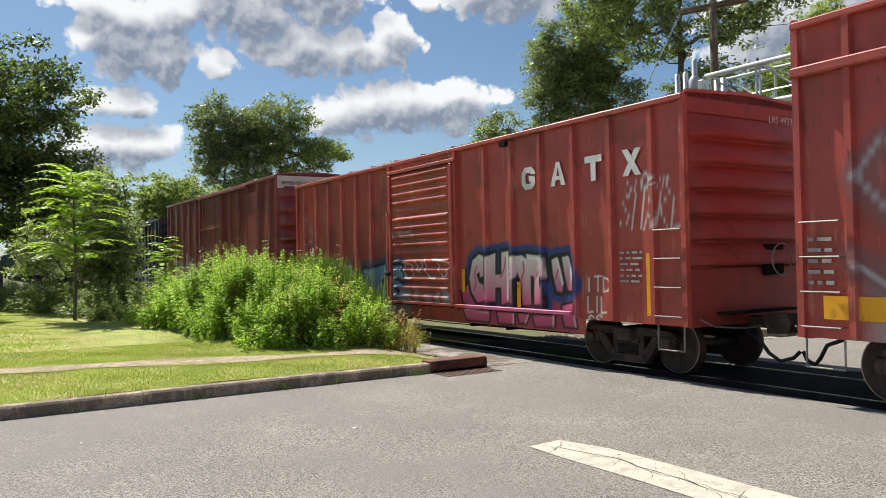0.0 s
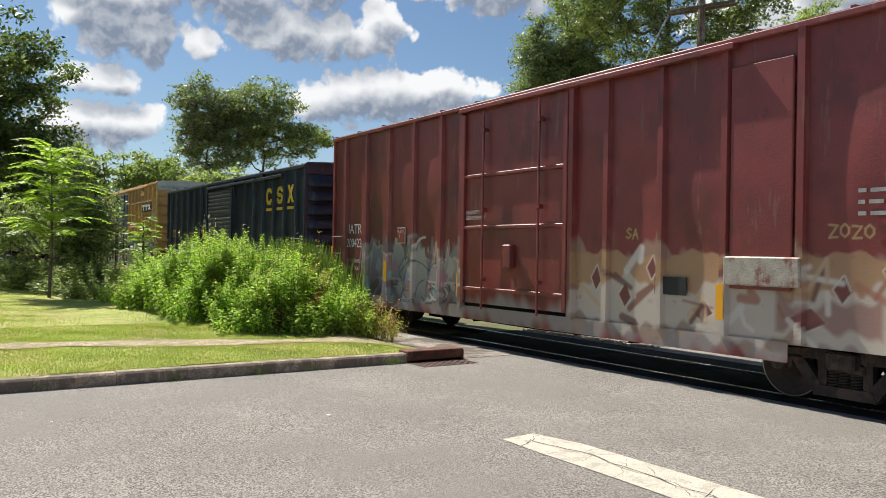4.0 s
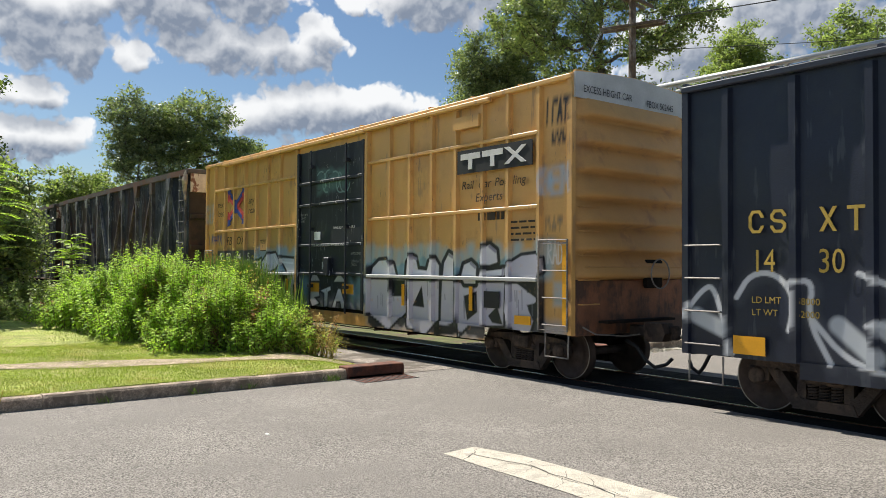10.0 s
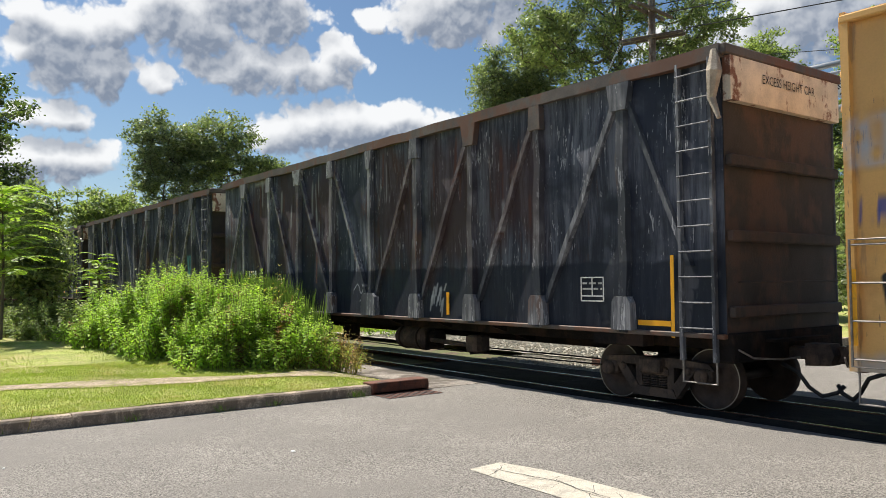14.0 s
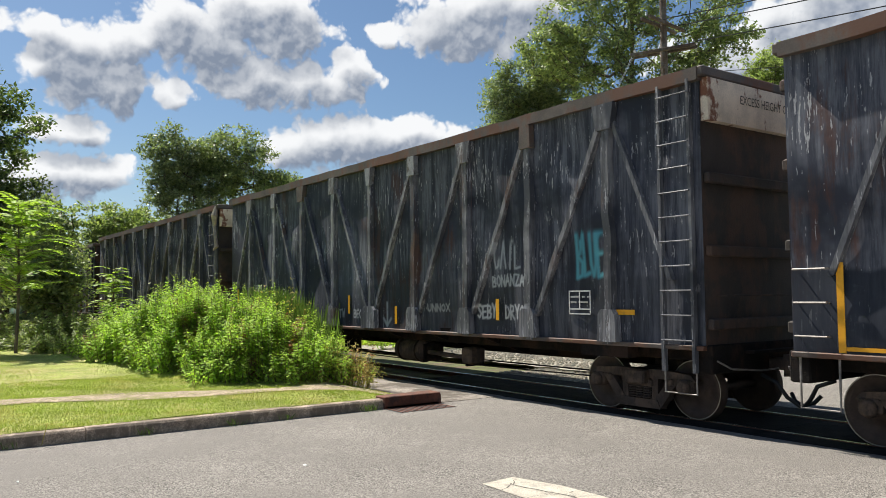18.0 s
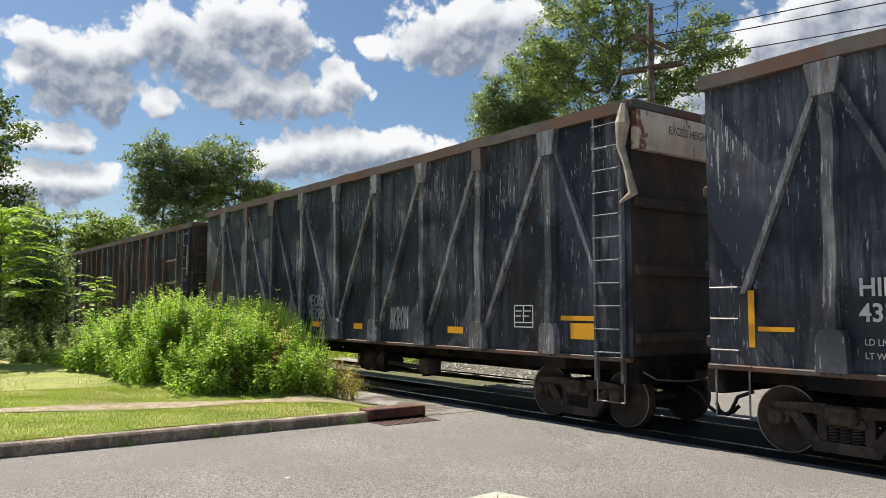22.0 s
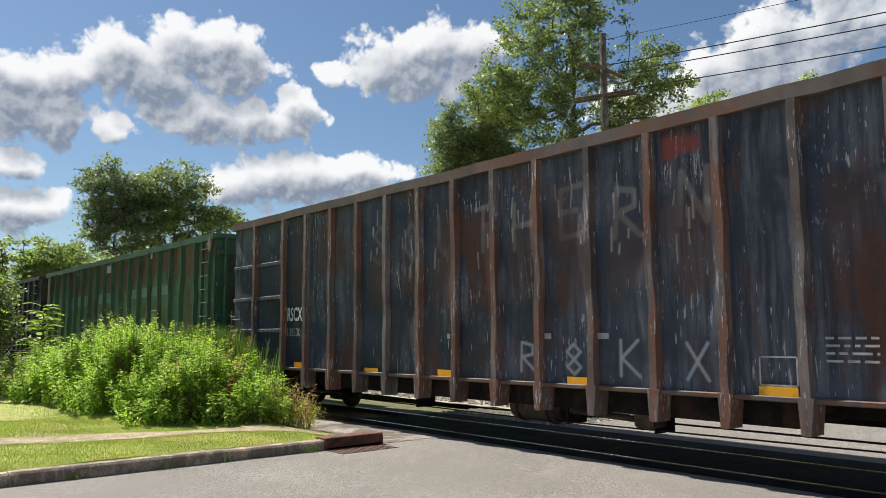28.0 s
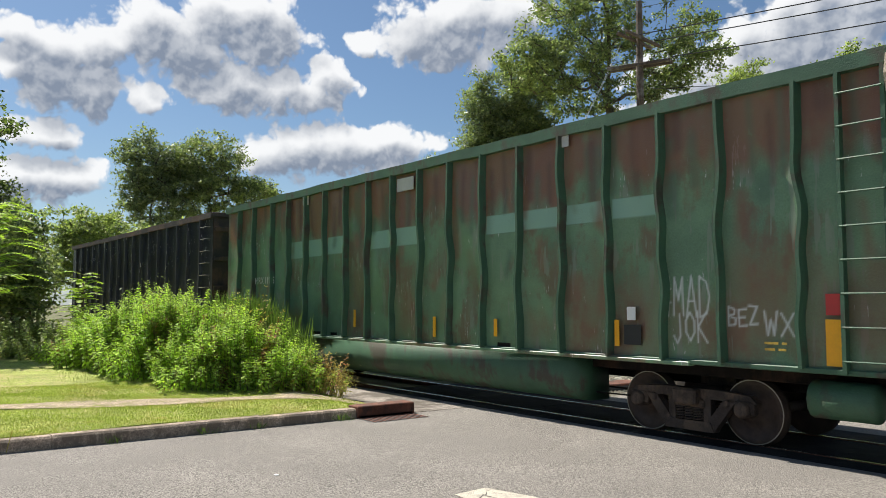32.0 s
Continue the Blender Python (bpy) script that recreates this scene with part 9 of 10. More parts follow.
# the rank weeds between lawn and track
thicket("weed_thicket", "bright green tall weeds spilling towards the apron", [(-15.1, 7.2, 0.95, 1.2, 1.0), (-16.3, 6.7, 1.25, 1.75, 1.7), (-17.8, 6.4, 1.45, 2.1, 2.3), (-15.9, 6.0, 0.8, 1.15, 0.8), (-16.9, 6.9, 0.5, 2.0, 0.5), (-19.0, 6.2, 0.6, 2.3, 0.6)], 330, 0.115, LEAF_BUSH, 1, rust=0.05)
thicket("weed_thicket", "lush sunlit weeds along the lawn's edge", [(-19.8, 6.2, 1.5, 2.2, 2.0), (-21.6, 6.0, 1.5, 1.9, 2.0), (-23.4, 5.9, 1.5, 1.45, 1.6), (-20.9, 6.6, 0.6, 2.4, 0.6)], 260, 0.13, LEAF_BUSH, 2, rust=0.02)
thicket("weed_thicket", "lower weeds beside the mown lawn", [(-25.6, 5.2, 1.5, 1.35, 1.0), (-27.6, 4.6, 1.6, 1.4, 1.0), (-29.8, 4.0, 1.8, 1.35, 1.0), (-32.4, 3.4, 1.9, 1.5, 1.0), (-35, 2.6, 2.0, 1.5, 1.0), (-38, 1.6, 2.2, 1.6, 1.0)], 330, 0.15, LEAF_LIGHT, 3, dense=0.8)
bush("weed_thicket", "pale flowering weeds at the back of the lawn", [(-37, -1.0, 2.4, 1.5, 1.0), (-40, -4.0, 2.6, 1.6, 1.0), (-36, -8.0, 2.6, 1.5, 1.0), (-38, -12.0, 2.8, 1.6, 1.0)], 20000, 0.15, LEAF_LIGHT, 4, stems=240)
bush("dry_weeds", "yellowed dry weeds at the thicket's end", [(-14.35, 7.7, 0.55, 1.0, 1.0), (-15.0, 8.2, 0.5, 0.85, 0.7), (-14.5, 6.9, 0.4, 0.7, 0.5)], 2600, 0.07, DRY, 5, DRY, stems=130, aspect=0.22)
for k, (s, tall, n) in enumerate(((-20.3, 2.05, 550), (-19.4, 2.0, 700), (-18.5, 1.9, 700), (-17.6, 1.65, 500), (-16.8, 1.4, 250))):
    r = np.random.RandomState(60 + k)
    tagged(blades("reeds", np.array([at(a, b, 0) for a, b in zip(r.normal(s, 0.42, n), r.normal(8.3, 0.2, n))]), tall, 0.016, REED, seed=80 + k, lean=0.16, vary=0.14), "tall green reeds behind the weeds", "reeds", "", "stuff")
for k, (s, q) in enumerate(((-24.5, 7.3), (-22.8, 7.5), (-20.6, 7.0), (-17.2, 7.6))):
    bush("seed_stalks", "tall stalks with reddish seed heads above the weeds", [(s, q, 0.5, 2.5, 1.0)], 420, 0.09, DRY if k % 2 else LEAF_LIGHT, 40 + k, stems=26, spread=0.06)


def sumac(base, h, seed, fronds, label, leaf=0.22, reach=1.0):
    """A young tree of heaven: a thin stem with long feathered fronds."""
    r = np.random.RandomState(seed)
    ob = thing("sapling", label, "tree", "saplings", m=Matrix.Translation(base))
    part("trunk", Shape().tube([(0, 0, -0.1), (0.05, 0.02, h * 0.4), (0, 0, h * 0.93)], [0.055, 0.04, 0.015], 6), BARK, ob)
    sh, lf = Shape(), Shape()
    for k in range(fronds):
        z = h * r.uniform(0.38, 0.98)
        a, L = r.uniform(0, 2 * np.pi), reach * r.uniform(0.8, 1.25) * (1.15 - 0.5 * z / h)
        d = np.array((math.cos(a), math.sin(a)))
        prev = np.array((0, 0, z))
        pts = [prev]
        for j in range(1, 8):
            u = j / 7
            pts.append(np.array((*(d * L * u), z + L * (0.62 * u - 0.52 * u * u))))
        sh.tube(pts, [0.010] * 4 + [0.005] * 4, 3, False)
        side = np.array((-d[1], d[0], 0))
        for j in range(22):
            u = 0.14 + 0.86 * j / 21
            i = min(6, int(u * 7))
            q = pts[i] + (pts[i + 1] - pts[i]) * (u * 7 - i)
            ax = (pts[i + 1] - pts[i]) / np.linalg.norm(pts[i + 1] - pts[i])
            for w in (-1, 1):
                L_ = leaf * (1.0 - 0.45 * u) * r.uniform(0.8, 1.15)
                o = side * w * L_ + ax * L_ * 0.25 - np.array((0, 0, L_ * r.uniform(0.0, 0.25)))
                lf.add([q, q + o * 0.45 + ax * leaf * 0.13, q + o, q + o * 0.45 - ax * leaf * 0.13], [(0, 1, 2, 3)])
    tagged(part("stalk_work", sh, STEM, ob), "", "", "", "stuff")
    part("crown", lf, LEAF_SUMAC, ob)
    return ob


sumac(Vector((-11.1, 23.5, 0.3)), 4.6, 3, 74, "bright green sapling with long feathered fronds", 0.27, 1.7)
sumac(at(-26.4, 5.9, 0.2), 2.75, 4, 34, "small sapling rising from the weeds", 0.2, 0.8)
sumac(at(-27.9, 6.2, 0.2), 2.4, 5, 26, "small sapling beside the track", 0.2, 0.8)
sumac(Vector((-15.2, 24.0, 0.3)), 4.2, 6, 30, "leafy sapling at the back of the lawn", 0.38, 1.5)

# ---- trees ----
tree("large dark tree at the back of the lawn, against the light", (-20.5, 36.2, 0), [(0.4, 0, 9.0, 3.8, 3.6, 3.4, 3), (-3.0, 0.6, 10.0, 4.2, 3.6, 3.7, 2), (1.2, 0, 5.8, 2.9, 3.0, 2.7, 1.5), (-2.5, 0, 5.5, 3.7, 3.6, 2.7, 1.5)], 0.4, 32000, 0.26, LEAF_BACKLIT, 11, 620, 0.36)
tree("dark leafy tree beside the lawn", (-28.0, 34.5, 0), [(0, 0, 8.1, 5, 4.4, 5, 3), (-2.5, 0, 5, 3.7, 3.7, 3.7, 1)], 0.4, 14000, 0.36, LEAF_TREE, 12, 300, 0.5)
tree("dense dark shrub tree behind the sapling", (-11.9, 27.3, 0), [(0.1, 0, 3.4, 0.95, 1.2, 2.0, 2), (0.3, 0, 1.9, 1.1, 1.2, 1.5, 1), (-1.6, 0, 2.4, 1.4, 1.4, 1.8, 1)], 0.12, 9000, 0.19, LEAF_TREE, 13, 260, 0.24, name="shrub_tree")
tree("slender tree of the track-side thicket", (-16.8, 36.6, 0), [(0, 0, 4.9, 1.2, 1.3, 2.2, 2), (0.9, 0, 3.2, 1.6, 1.6, 2.0, 1)], 0.12, 8500, 0.22, LEAF_TREE, 14, 220, 0.28)
tree("rounded tree of the track-side thicket", (-21.4, 63.4, 0), [(0, 0, 6.4, 3.2, 2.6, 3.2, 2), (3.4, 0, 5.2, 2.8, 2.6, 3.2, 1.5), (-2.8, 0, 6.2, 3.0, 2.6, 3.2, 1.5)], 0.2, 20000, 0.30, LEAF_LIGHT, 15, 420, 0.36)
tree("pale green tree of the track-side thicket", (-22.0, 43.5, 0), [(0, 0, 4.9, 2.6, 2, 2.6, 2), (2.0, 0, 4.2, 2, 2, 2.4, 1)], 0.16, 10000, 0.28, LEAF_LIGHT, 16, 240, 0.34)
tree("bushy tree of the track-side thicket", (-11.4, 46.0, 0), [(0, 0, 4.4, 2.0, 2, 2.2, 2), (1.8, 0, 3.6, 2, 2, 2.0, 1), (-1.6, 0, 5.0, 1.4, 1.4, 1.6, 1)], 0.16, 10000, 0.28, LEAF_LIGHT, 17, 240, 0.34)
tree("open grey-green tree beyond the tracks", (-15.5, 55.9, 0), [(-0.3, 0, 11.2, 2.2, 2.0, 2.7, 2.4), (0.6, 0, 8.6, 2.4, 2.0, 2.2, 1.0)], 0.20, 12500, 0.25, LEAF_POPLAR, 18, 420, 0.30, gap=0.02)
tree("broad tree with layered fronds beyond the tracks", (-11.6, 57.0, 0), [(-0.5, 0, 12.0, 3.0, 2.4, 2.1, 2.4), (2.9, 0, 10.0, 2.0, 1.8, 1.1, 1.0), (0.1, 0, 9.6, 3.2, 2.6, 1.7, 1.5), (-1.8, 0, 10.6, 2.0, 2.0, 2.0, 1.0)], 0.22, 19000, 0.27, LEAF_TREE, 19, 560, 0.30, aspect=0.45, gap=0.02)
tree("low bushy tree between the tall ones", (-7.6, 62.0, 0), [(0, 0, 5.6, 2.6, 2, 2.6, 1), (3.4, 0, 5.2, 2.4, 2, 2.4, 1), (6.4, 0, 5.6, 2.2, 2, 2.6, 1)], 0.2, 11000, 0.34, LEAF_LIGHT, 20, 280, 0.4)
tree("pale small tree far beyond the tracks", (-4.2, 70.0, 0), [(0, 0, 8.2, 1.5, 1.5, 2.6, 1), (-2.6, 0, 7.4, 1.4, 1.4, 2.4, 1), (2.4, 0, 7.2, 1.6, 1.5, 2.4, 1)], 0.16, 6000, 0.36, LEAF_LIGHT, 21, 180, 0.36)
tree("tall poplar with silvery leaves beyond the crossing", (8.4, 53.4, 0), [(-0.8, 0, 14.6, 2.0, 1.8, 3.4, 1.8), (2.6, 0, 16.2, 2.4, 2.0, 3.6, 2.4), (1.2, 0, 12.8, 2.9, 2.2, 3.2, 2.0), (3.4, 0, 11.8, 2.4, 2, 2.8, 1.2), (-4.6, 0, 9.4, 2.2, 1.9, 2.6, 1.2), (1.5, 0, 8.5, 3.0, 2, 3.0, 1.0), (-1.8, 0, 9.0, 2.2, 2, 2.8, 1.0)], 0.26, 58000, 0.23, LEAF_POPLAR, 22, 980, 0.36)
tree("tall open-crowned oak behind the pole", (14.0, 46.0, 0), [(-0.8, 0, 19.3, 4.4, 3.4, 4.4, 3.2), (-4.3, 0, 16.4, 2.5, 2.2, 1.9, 1.0), (5.4, 0, 18.0, 3.0, 2.4, 2.1, 1.3), (4.0, 0, 15.6, 2.2, 1.8, 1.3, 0.7), (-1.5, 0, 14.6, 2.8, 2.2, 1.5, 0.7), (1.0, 0, 23.2, 3.2, 2.4, 2.0, 0.9), (2.4, 0, 12.0, 3.2, 2.4, 1.8, 0.7)], 0.36, 30000, 0.26, LEAF_TREE, 23, 600, 0.36, trunk_to=0.86, gap=0.04)
tree("light green bushy tree near the pole", (14.0, 44.0, 0), [(0, 0, 8.2, 2.2, 2, 2.0, 1), (-2.0, 0, 6.6, 2.2, 2, 2.2, 1), (2.2, 0, 7.0, 2.2, 2, 2.2, 1)], 0.16, 12000, 0.28, LEAF_LIGHT, 24, 280, 0.32)
tree("feathery tree beyond the far road", (26.8, 53.5, 0), [(0, 0, 15.9, 2.6, 2.4, 3.6, 2), (-3.0, 0, 12.6, 2.6, 2.4, 3.4, 1.2), (2.6, 0, 11.6, 3.0, 2.6, 4.2, 1.2)], 0.28, 30000, 0.26, LEAF_LIGHT, 25, 560, 0.34)
tree("pale feathery tree beyond the far road", (33.0, 49.5, 0), [(0, 0, 15.6, 2.8, 2.6, 3.8, 2), (2.0, 0, 10.6, 3.2, 2.8, 4.2, 1.4), (-2.6, 0, 10.6, 2.8, 2.4, 3.8, 1.2)], 0.28, 28000, 0.28, LEAF_LIGHT, 26, 520, 0.36)
tree("street tree beside the far road", (24.0, 33.0, 0), [(0, 0, 8.4, 3.0, 2.8, 3.6, 2), (1.6, 0, 5.4, 2.8, 2.6, 2.4, 1.2), (-1.2, 0, 5.0, 2.4, 2.2, 2.0, 1.0)], 0.24, 19000, 0.25, LEAF_LIGHT, 27, 380, 0.32)
tree("tall street tree beside the far road", (31.5, 34.0, 0), [(0, 0, 10.4, 3.8, 3.2, 4.4, 2), (0, 0, 5.4, 3.4, 3, 2.6, 1)], 0.3, 18000, 0.28, LEAF_TREE, 28, 360, 0.38)
tree("leafy tree behind the crossing gantry", (19.6, 38.0, 0), [(0, 0, 6.6, 2.8, 2.4, 2.8, 1), (2.4, 0, 4.6, 2.4, 2.2, 2.2, 1), (-2.4, 0, 4.6, 2.4, 2.2, 2.4, 1)], 0.2, 15000, 0.25, LEAF_TREE, 29, 320, 0.32)
tree("leafy tree at the far kerb of the crossing road", (20.4, 31.0, 0), [(0, 0, 5.6, 2.4, 2.2, 3.0, 2), (1.6, 0, 2.6, 2.2, 2.0, 2.0, 1.2), (-1.4, 0, 2.4, 2.0, 2.0, 1.9, 1.0)], 0.18, 12000, 0.22, LEAF_TREE, 31, 300, 0.3)
for k, (x, y) in enumerate(((42, 46), (47, 30), (56, 14), (-32, 38), (-44, 26), (38, -30), (-30, -28), (6, -42), (60, -10), (-52, 2), (-2, 84), (12, 82), (26, 78), (-24, 76), (42, 66))):
    tree("broad leafy tree at the edge of the neighbourhood", (x, y, 0), [(0, 0, 7.2, 4.2, 4.0, 4.4, 2), (1.5, 0.5, 4.4, 3.8, 3.6, 2.8, 1)], 0.3, 4500, 0.5, LEAF_TREE if k % 2 else LEAF_LIGHT, 50 + k, 70, 0.6)
# added row out of view, for the car sides to mirror as dark
for k in range(8):
    h = radians(-58 - 7 * k)
    d = 46 + 5 * (k % 3)
    tree("unseen tree left of view, added to darken the cars' reflections", (d * math.sin(h), d * math.cos(h), 0), [(0, 0, 4.6, 3.8, 3.8, 2.9, 2), (1.5, 0.5, 3.2, 3.8, 3.6, 2.6, 1)], 0.3, 4500, 0.5, LEAF_TREE, 90 + k, 70, 0.6)
bush("track_side_weeds", "sunlit green weeds on the far side of the tracks", [(-23.2 - 2.1 * k, 15.4 + 0.5 * (k % 3), 1.25, 0.75 + 0.25 * (k % 4), 1.0) for k in range(13)], 24000, 0.11, LEAF_BUSH, 71, stems=260)
field("verge", -60, -12.6, 14.2, 60, 1.2, lambda A, B: -0.05 + 0.05 * np.sin(A * 0.7) * np.sin(B * 0.6), TURF, "rough green verge beyond the tracks", "verge")
tagged(blades("verge_grass", np.array([at(s, q, -0.03) for s, q in zip(np.random.RandomState(26).uniform(-50, -26.0, 9000), np.random.RandomState(27).uniform(14.2, 19, 9000))]), 0.28, 0.03, BLADE, seed=28, lean=0.5), "long grass on the far verge", "grass", "", "stuff")
field("verge", 16.3, 60, 13, 75, 1.5, lambda A, B: 0.04 + 0.04 * np.sin(A * 0.7) * np.sin(B * 0.6), TURF, "green lawn beyond the far road", "verge")
house = thing("house", "pale house half hidden by trees", "house", m=pose(40, 58, 0, 0, 0, -35))
part("wall", Shape().box(-5, 5, -3.5, 3.5, 0, 5.2), PALE, house)
part("roof", Shape().prism([(-5.4, 5.1), (5.4, 5.1), (0, 8.0)], -3.8, 3.8), material("shingle", (0.16, 0.17, 0.2), 0.9, vary=0.2, scale=5), house)
for x in (-3, 0, 3):
    w = part("window", Shape().box(x - 0.5, x + 0.5, -3.55, -3.48, 1.2, 2.6), WHITE, house)
    part("pane", Shape().box(x - 0.42, x + 0.42, -3.58, -3.55, 1.28, 2.52), BLACK, w)

# ---- pole and wires ----
pole = thing("utility_pole", "weathered wooden utility pole with double crossarms", "utility pole", m=Matrix.Translation((10.0, 28.3, 0)))
part("shaft", Shape().tube([(0, 0, -0.3), (0, 0, 7), (0.02, 0, 13.5)], [0.17, 0.15, 0.12], 10), WOOD, pole)
for z, way, n in ((12.0, Vector((0.75, 0.62, 0)), 2), (11.0, Vector((0.8, -0.58, 0)), 2)):
    way.normalize()
    off = Vector((-way.y, way.x, 0))
    for k in (-1, 1):
        c = off * 0.17 * k
        m = Matrix.Translation(c + Vector((0, 0, z))) @ way.to_track_quat("X", "Z").to_matrix().to_4x4()
        arm = part("crossarm", Shape().soft_box(-1.2, 1.2, -0.05, 0.05, -0.06, 0.06, 0.01, m), WOOD, pole)
    for f in (-1.1, -0.55, 0.55, 1.1):
        q = way * f + Vector((0, 0, z + 0.06))
        part("insulator", Shape().lathe([(0.02, 0), (0.05, 0.04), (0.035, 0.07), (0.055, 0.1), (0.03, 0.17)], 8, "z", tuple(q)), GREYCAN, pole)
    for f in (-0.7, 0.7):
        part("brace", Shape().tube([way * f + Vector((0, 0, z - 0.05)), Vector((0, 0, z - 0.75))], 0.018, 4), WOOD, pole)
for a in ((-1.0, 0.6, 10.9), (-0.6, 0.4, 11.9)):
    part("guy_wire", Shape().tube([Vector(a), Vector((-1.9, 0.9, 6.4)) + Vector(a) * 0.2], 0.012, 4), GREYCAN, pole)
runs = thing("overhead_wires", "black overhead power lines sagging towards the viewer", "power line")
for k, (dx, dy, z, r) in enumerate(((0.95, -0.7, 11.15, 0.020), (0.45, -0.35, 11.85, 0.020), (-0.85, 0.6, 12.2, 0.020), (0.1, 0.1, 13.3, 0.010), (0.5, 0.3, 10.2, 0.012))):
    a, b = Vector((10.0 + dx, 28.3 + dy, z)), Vector((39 + dx, 0.5 + dy, z + 0.3 if k < 4 else z - 3))
    part("wire", Shape().tube([a + (b - a) * t - Vector((0, 0, 4 * 0.55 * t * (1 - t))) for t in np.linspace(0, 1, 15)], r, 4), WIRE, runs)

# ---- signal gantry over the far side ----
G_SCALE = 1.28  # of the parts below, about the eye's height
G_AT = Matrix.Translation((0, 0, 1.95)) @ Matrix.Scale(G_SCALE, 4) @ Matrix.Translation((0, 0, -1.95)) @ Matrix.Translation(N * 14.5) @ PLAN
gantry = thing("signal_gantry", "aluminium cantilever crossing gantry with flashing lights", "railway signal", m=G_AT)
for s in (-12.52, -12.28):
    part("mast", Shape().lathe([(0.11, 0.36), (0.11, 0.45), (0.065, 0.48), (0.065, 6.18), (0.03, 6.22)], 12, "z", (s, 0, 0)), ALUMINIUM, gantry, "", True)
bell = part("bell_mast", Shape().lathe([(0.14, 0.36), (0.14, 0.45), (0.075, 0.48), (0.075, 5.6), (0.13, 5.64), (0.135, 5.98), (0.10, 6.03), (0.065, 6.08), (0.06, 6.42), (0.03, 6.46)], 14, "z", (-12.02, 0, 0)), GREYCAN, gantry, "grey mast with a capped bell", True)
part("bracket", Shape().box(-12.6, -11.7, -0.05, 0.05, 5.66, 5.74), GREYCAN, bell)
part("junction_box", Shape().soft_box(-11.86, -11.70, -0.12, 0.08, 5.62, 5.92, 0.02), GREYCAN, bell)
for s in (-11.42, -11.24):
    part("mast", Shape().lathe([(0.12, 0.36), (0.12, 0.45), (0.06, 0.48), (0.06, 5.86)], 12, "z", (s, 0.0, 0)), ALUMINIUM, gantry, "", True)
for y in (-0.32, 0.32):
    r_ = 0.058 if y < 0 else 0.034
    part("chord", Shape().tube([(-11.45, y, 5.90), (-5.0, y, 5.84)], r_, 10), ALUMINIUM, gantry, "", True)
    part("chord", Shape().tube([(-11.45, y, 5.07), (-5.0, y, 5.02)], r_, 10), ALUMINIUM, gantry, "", True)
    for k in range(6):
        s = -11.4 + 1.22 * k
        for d in ((0.0, 0.09) if y < 0 and k else (0.0,)):
            part("truss_web", Shape().tube([(s + d, y, 5.06), (s + d, y, 5.88)], 0.026, 6), ALUMINIUM, gantry)
        part("truss_web", Shape().tube([(s + 0.1, y, 5.86), (s + 1.15, y, 5.08)], 0.022, 6), ALUMINIUM, gantry)
part("walkway", Shape().box(-11.4, -5.0, -0.3, 0.3, 4.97, 5.0), ALUMINIUM, gantry)
part("walkway_rail", Shape().tube([(-11.4, 0.30, 5.45), (-5.0, 0.30, 5.42)], 0.015, 5), ALUMINIUM, gantry)
for k in range(6):
    part("truss_tie", Shape().tube([(-11.4 + 1.22 * k, -0.32, 5.88), (-11.4 + 1.22 * k, 0.32, 5.88)], 0.022, 5), ALUMINIUM, gantry)
for s, lit_ in ((-8.32, True), (-7.86, False)):
    h = part("lamp_hood", Shape().lathe([(0.22, 0.0), (0.23, -0.02), (0.11, -0.04), (0.11, -0.22), (0.05, -0.25)], 18, "y", (s, -0.42, 5.42)), BLACK, gantry, "black round signal head")
    part("lens", Shape().lathe([(0.02, -0.262), (0.10, -0.256), (0.105, -0.23)], 14, "y", (s, -0.42, 5.42)), LAMP_RED if lit_ else BLACK, h, "red signal lens")
    part("arm", Shape().tube([(s, -0.36, 5.42), (s, -0.32, 5.08)], 0.02, 5), ALUMINIUM, h)


def crossbuck(s, y, z, half, wide):
    """Two crossed boards, the one with its letters over the other."""
    at_ = Matrix.Translation((s, y, z))
    low = part("crossbuck", Shape().box(-half, half, -0.012, 0.0, -wide, wide, at_ @ pose(0, 0, 0, 0, 40, 0)), WHITE, gantry, "white crossbuck boards with black letters")
    part("crossbuck_board", Shape().box(-half, half, -0.03, -0.015, -wide, wide, at_ @ pose(0, 0, 0, 0, -44, 0)), WHITE, low)
    return low, at_


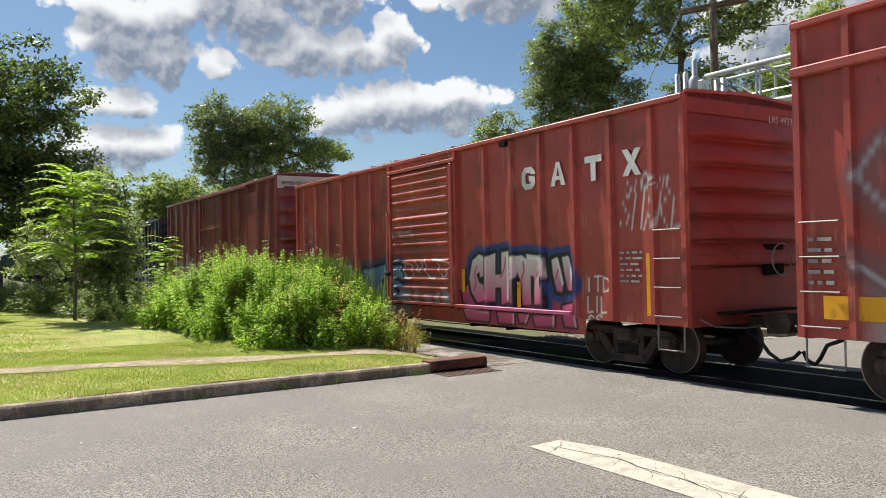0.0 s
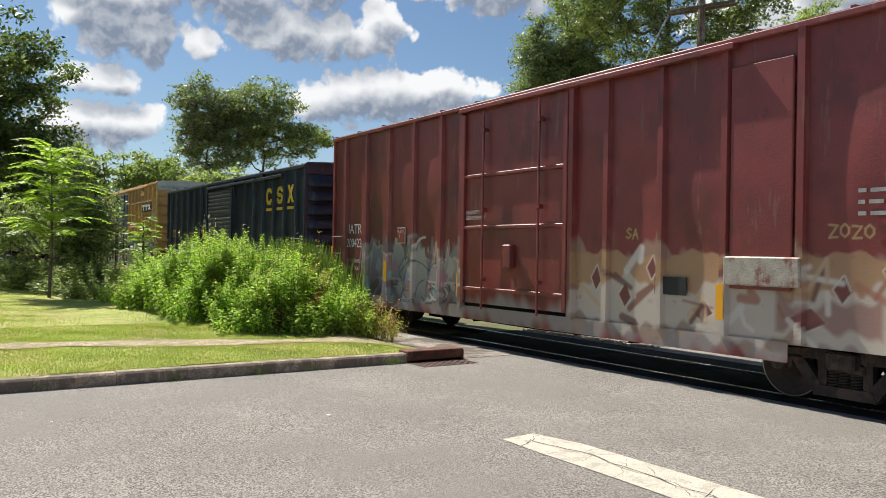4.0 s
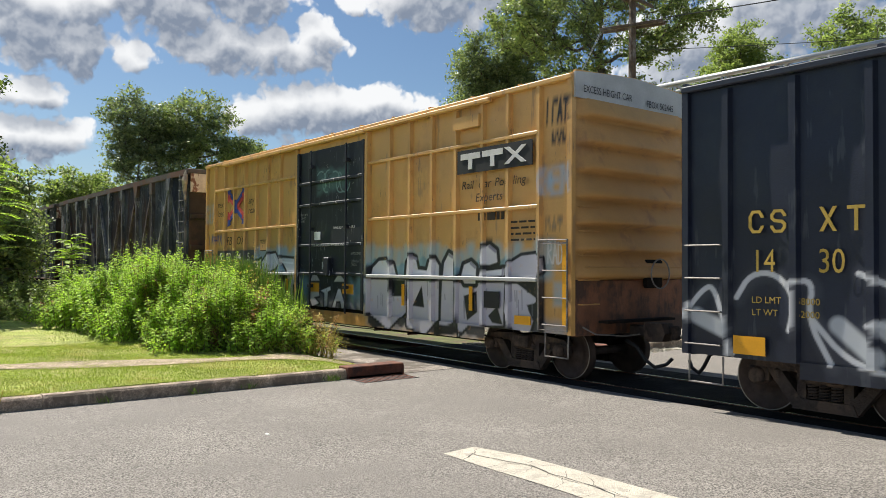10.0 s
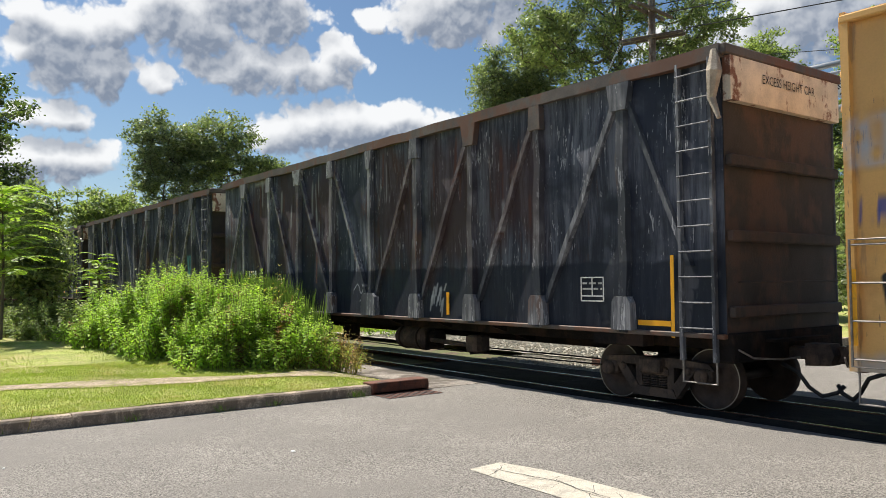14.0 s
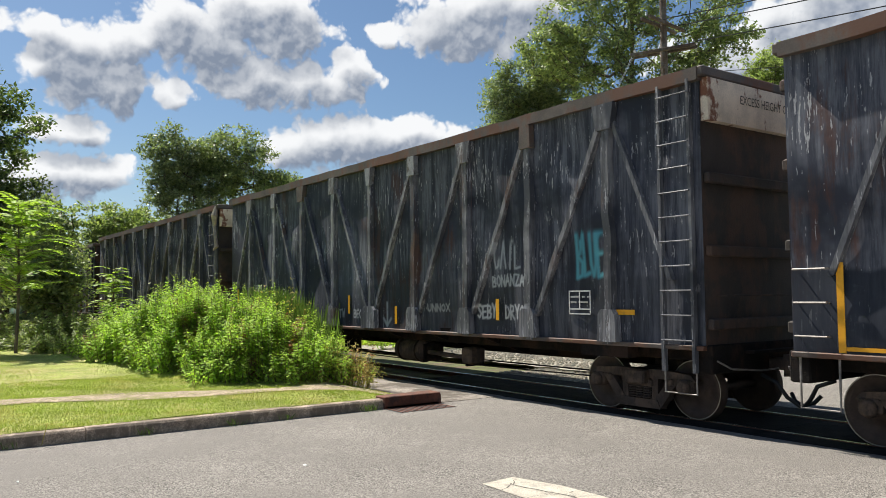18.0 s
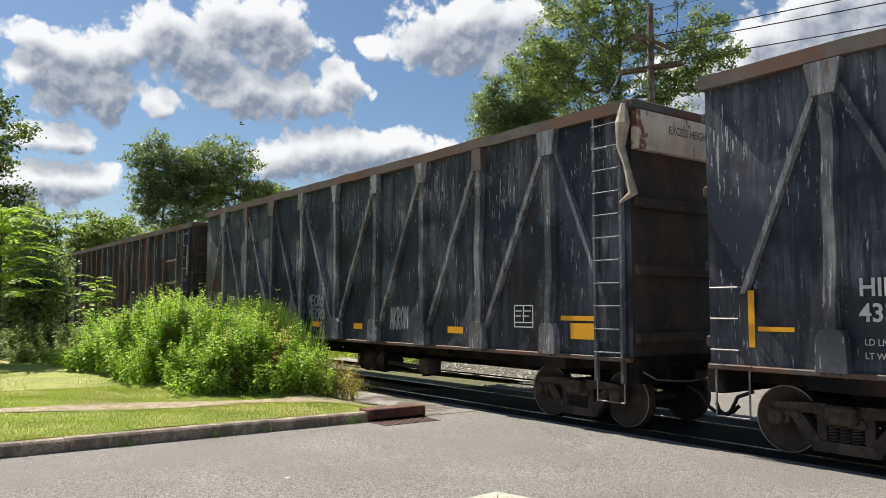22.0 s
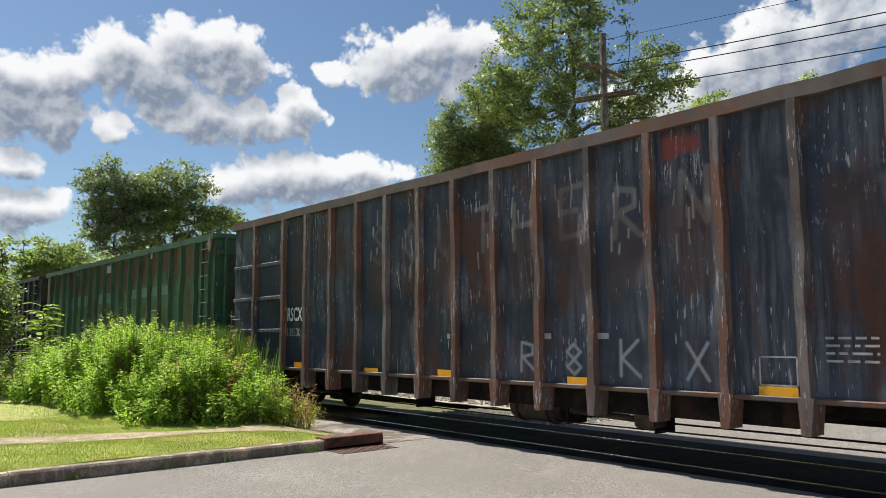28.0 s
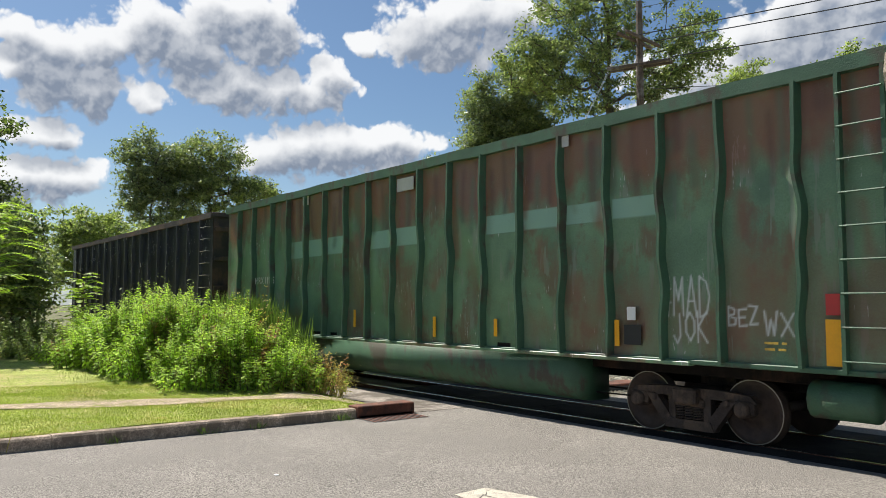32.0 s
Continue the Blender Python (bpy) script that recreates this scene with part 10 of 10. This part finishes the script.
sign, at_ = crossbuck(-7.02, -0.45, 5.36, 0.50, 0.095)
over, under = at_ @ pose(0, 0, 0, 0, -44, 0), at_ @ pose(0, 0, 0, 0, 40, 0)
letters("CROSSING", 0.145, BLACK, sign, over @ Matrix.Translation((-0.45, -0.035, -0.05)) @ pose(0, 0, 0, 90), wide=1.03, bold=0.004)
letters("RAIL", 0.145, BLACK, sign, under @ Matrix.Translation((-0.46, -0.018, -0.05)) @ pose(0, 0, 0, 90), wide=1.08, bold=0.004)
letters("ROAD", 0.145, BLACK, sign, under @ Matrix.Translation((0.10, -0.018, -0.05)) @ pose(0, 0, 0, 90), wide=1.05, bold=0.004)
crossbuck(-6.1, 0.45, 5.36, 0.50, 0.095)

bird = thing("bird", "small dark bird in flight", "bird", m=Matrix.Translation((-1.6, 60, 15.6)))
part("body", Shape().lathe([(0.01, -0.16), (0.05, -0.08), (0.05, 0.06), (0.01, 0.2)], 8, "x"), BLACK, bird)
for w in (-1, 1):
    part("wing", Shape().add([(0.06, 0, 0.02), (0.02, w * 0.25, 0.16), (-0.04, w * 0.48, 0.10), (-0.10, w * 0.2, 0.08)], [(0, 1, 2, 3)]), BLACK, bird)


def motions():
    """The train rolls by; its wheels turn while it is near; a bird crosses the sky."""
    for car, s in CARS:
        walk(car, [(t, TRACK @ pose(s + x, 0, 0)) for t, x in RUN])
    where = {car.name: s for car, s in CARS}
    for w, x in WHEELS:
        s = where[w.parent.name] + x
        near = [k for k in range(0, 321) if -26 < s + run(k / 10) < 1.5]
        rows = [(0, 0)] if not near or near[0] > 0 else []
        turn = lambda t: math.degrees((run(t) - run(near[0] / 10)) / WHEEL_R) if near else 0
        rows += [(k / 10, turn(k / 10)) for k in near]
        if not near or near[-1] < 320:
            rows.append((32, rows[-1][1]))
        walk(w, [(t, pose(x, 0, WHEEL_R, 0, a, 0)) for t, a in rows])
    walk(bird, [(t, Matrix.Translation((-1.6 + 9.0 * (t - 23), 60 + 2.0 * (t - 23), 15.7 + 0.25 * (t - 23)))) for t in (0, 11, 22, 23, 24, 32)])


motions()
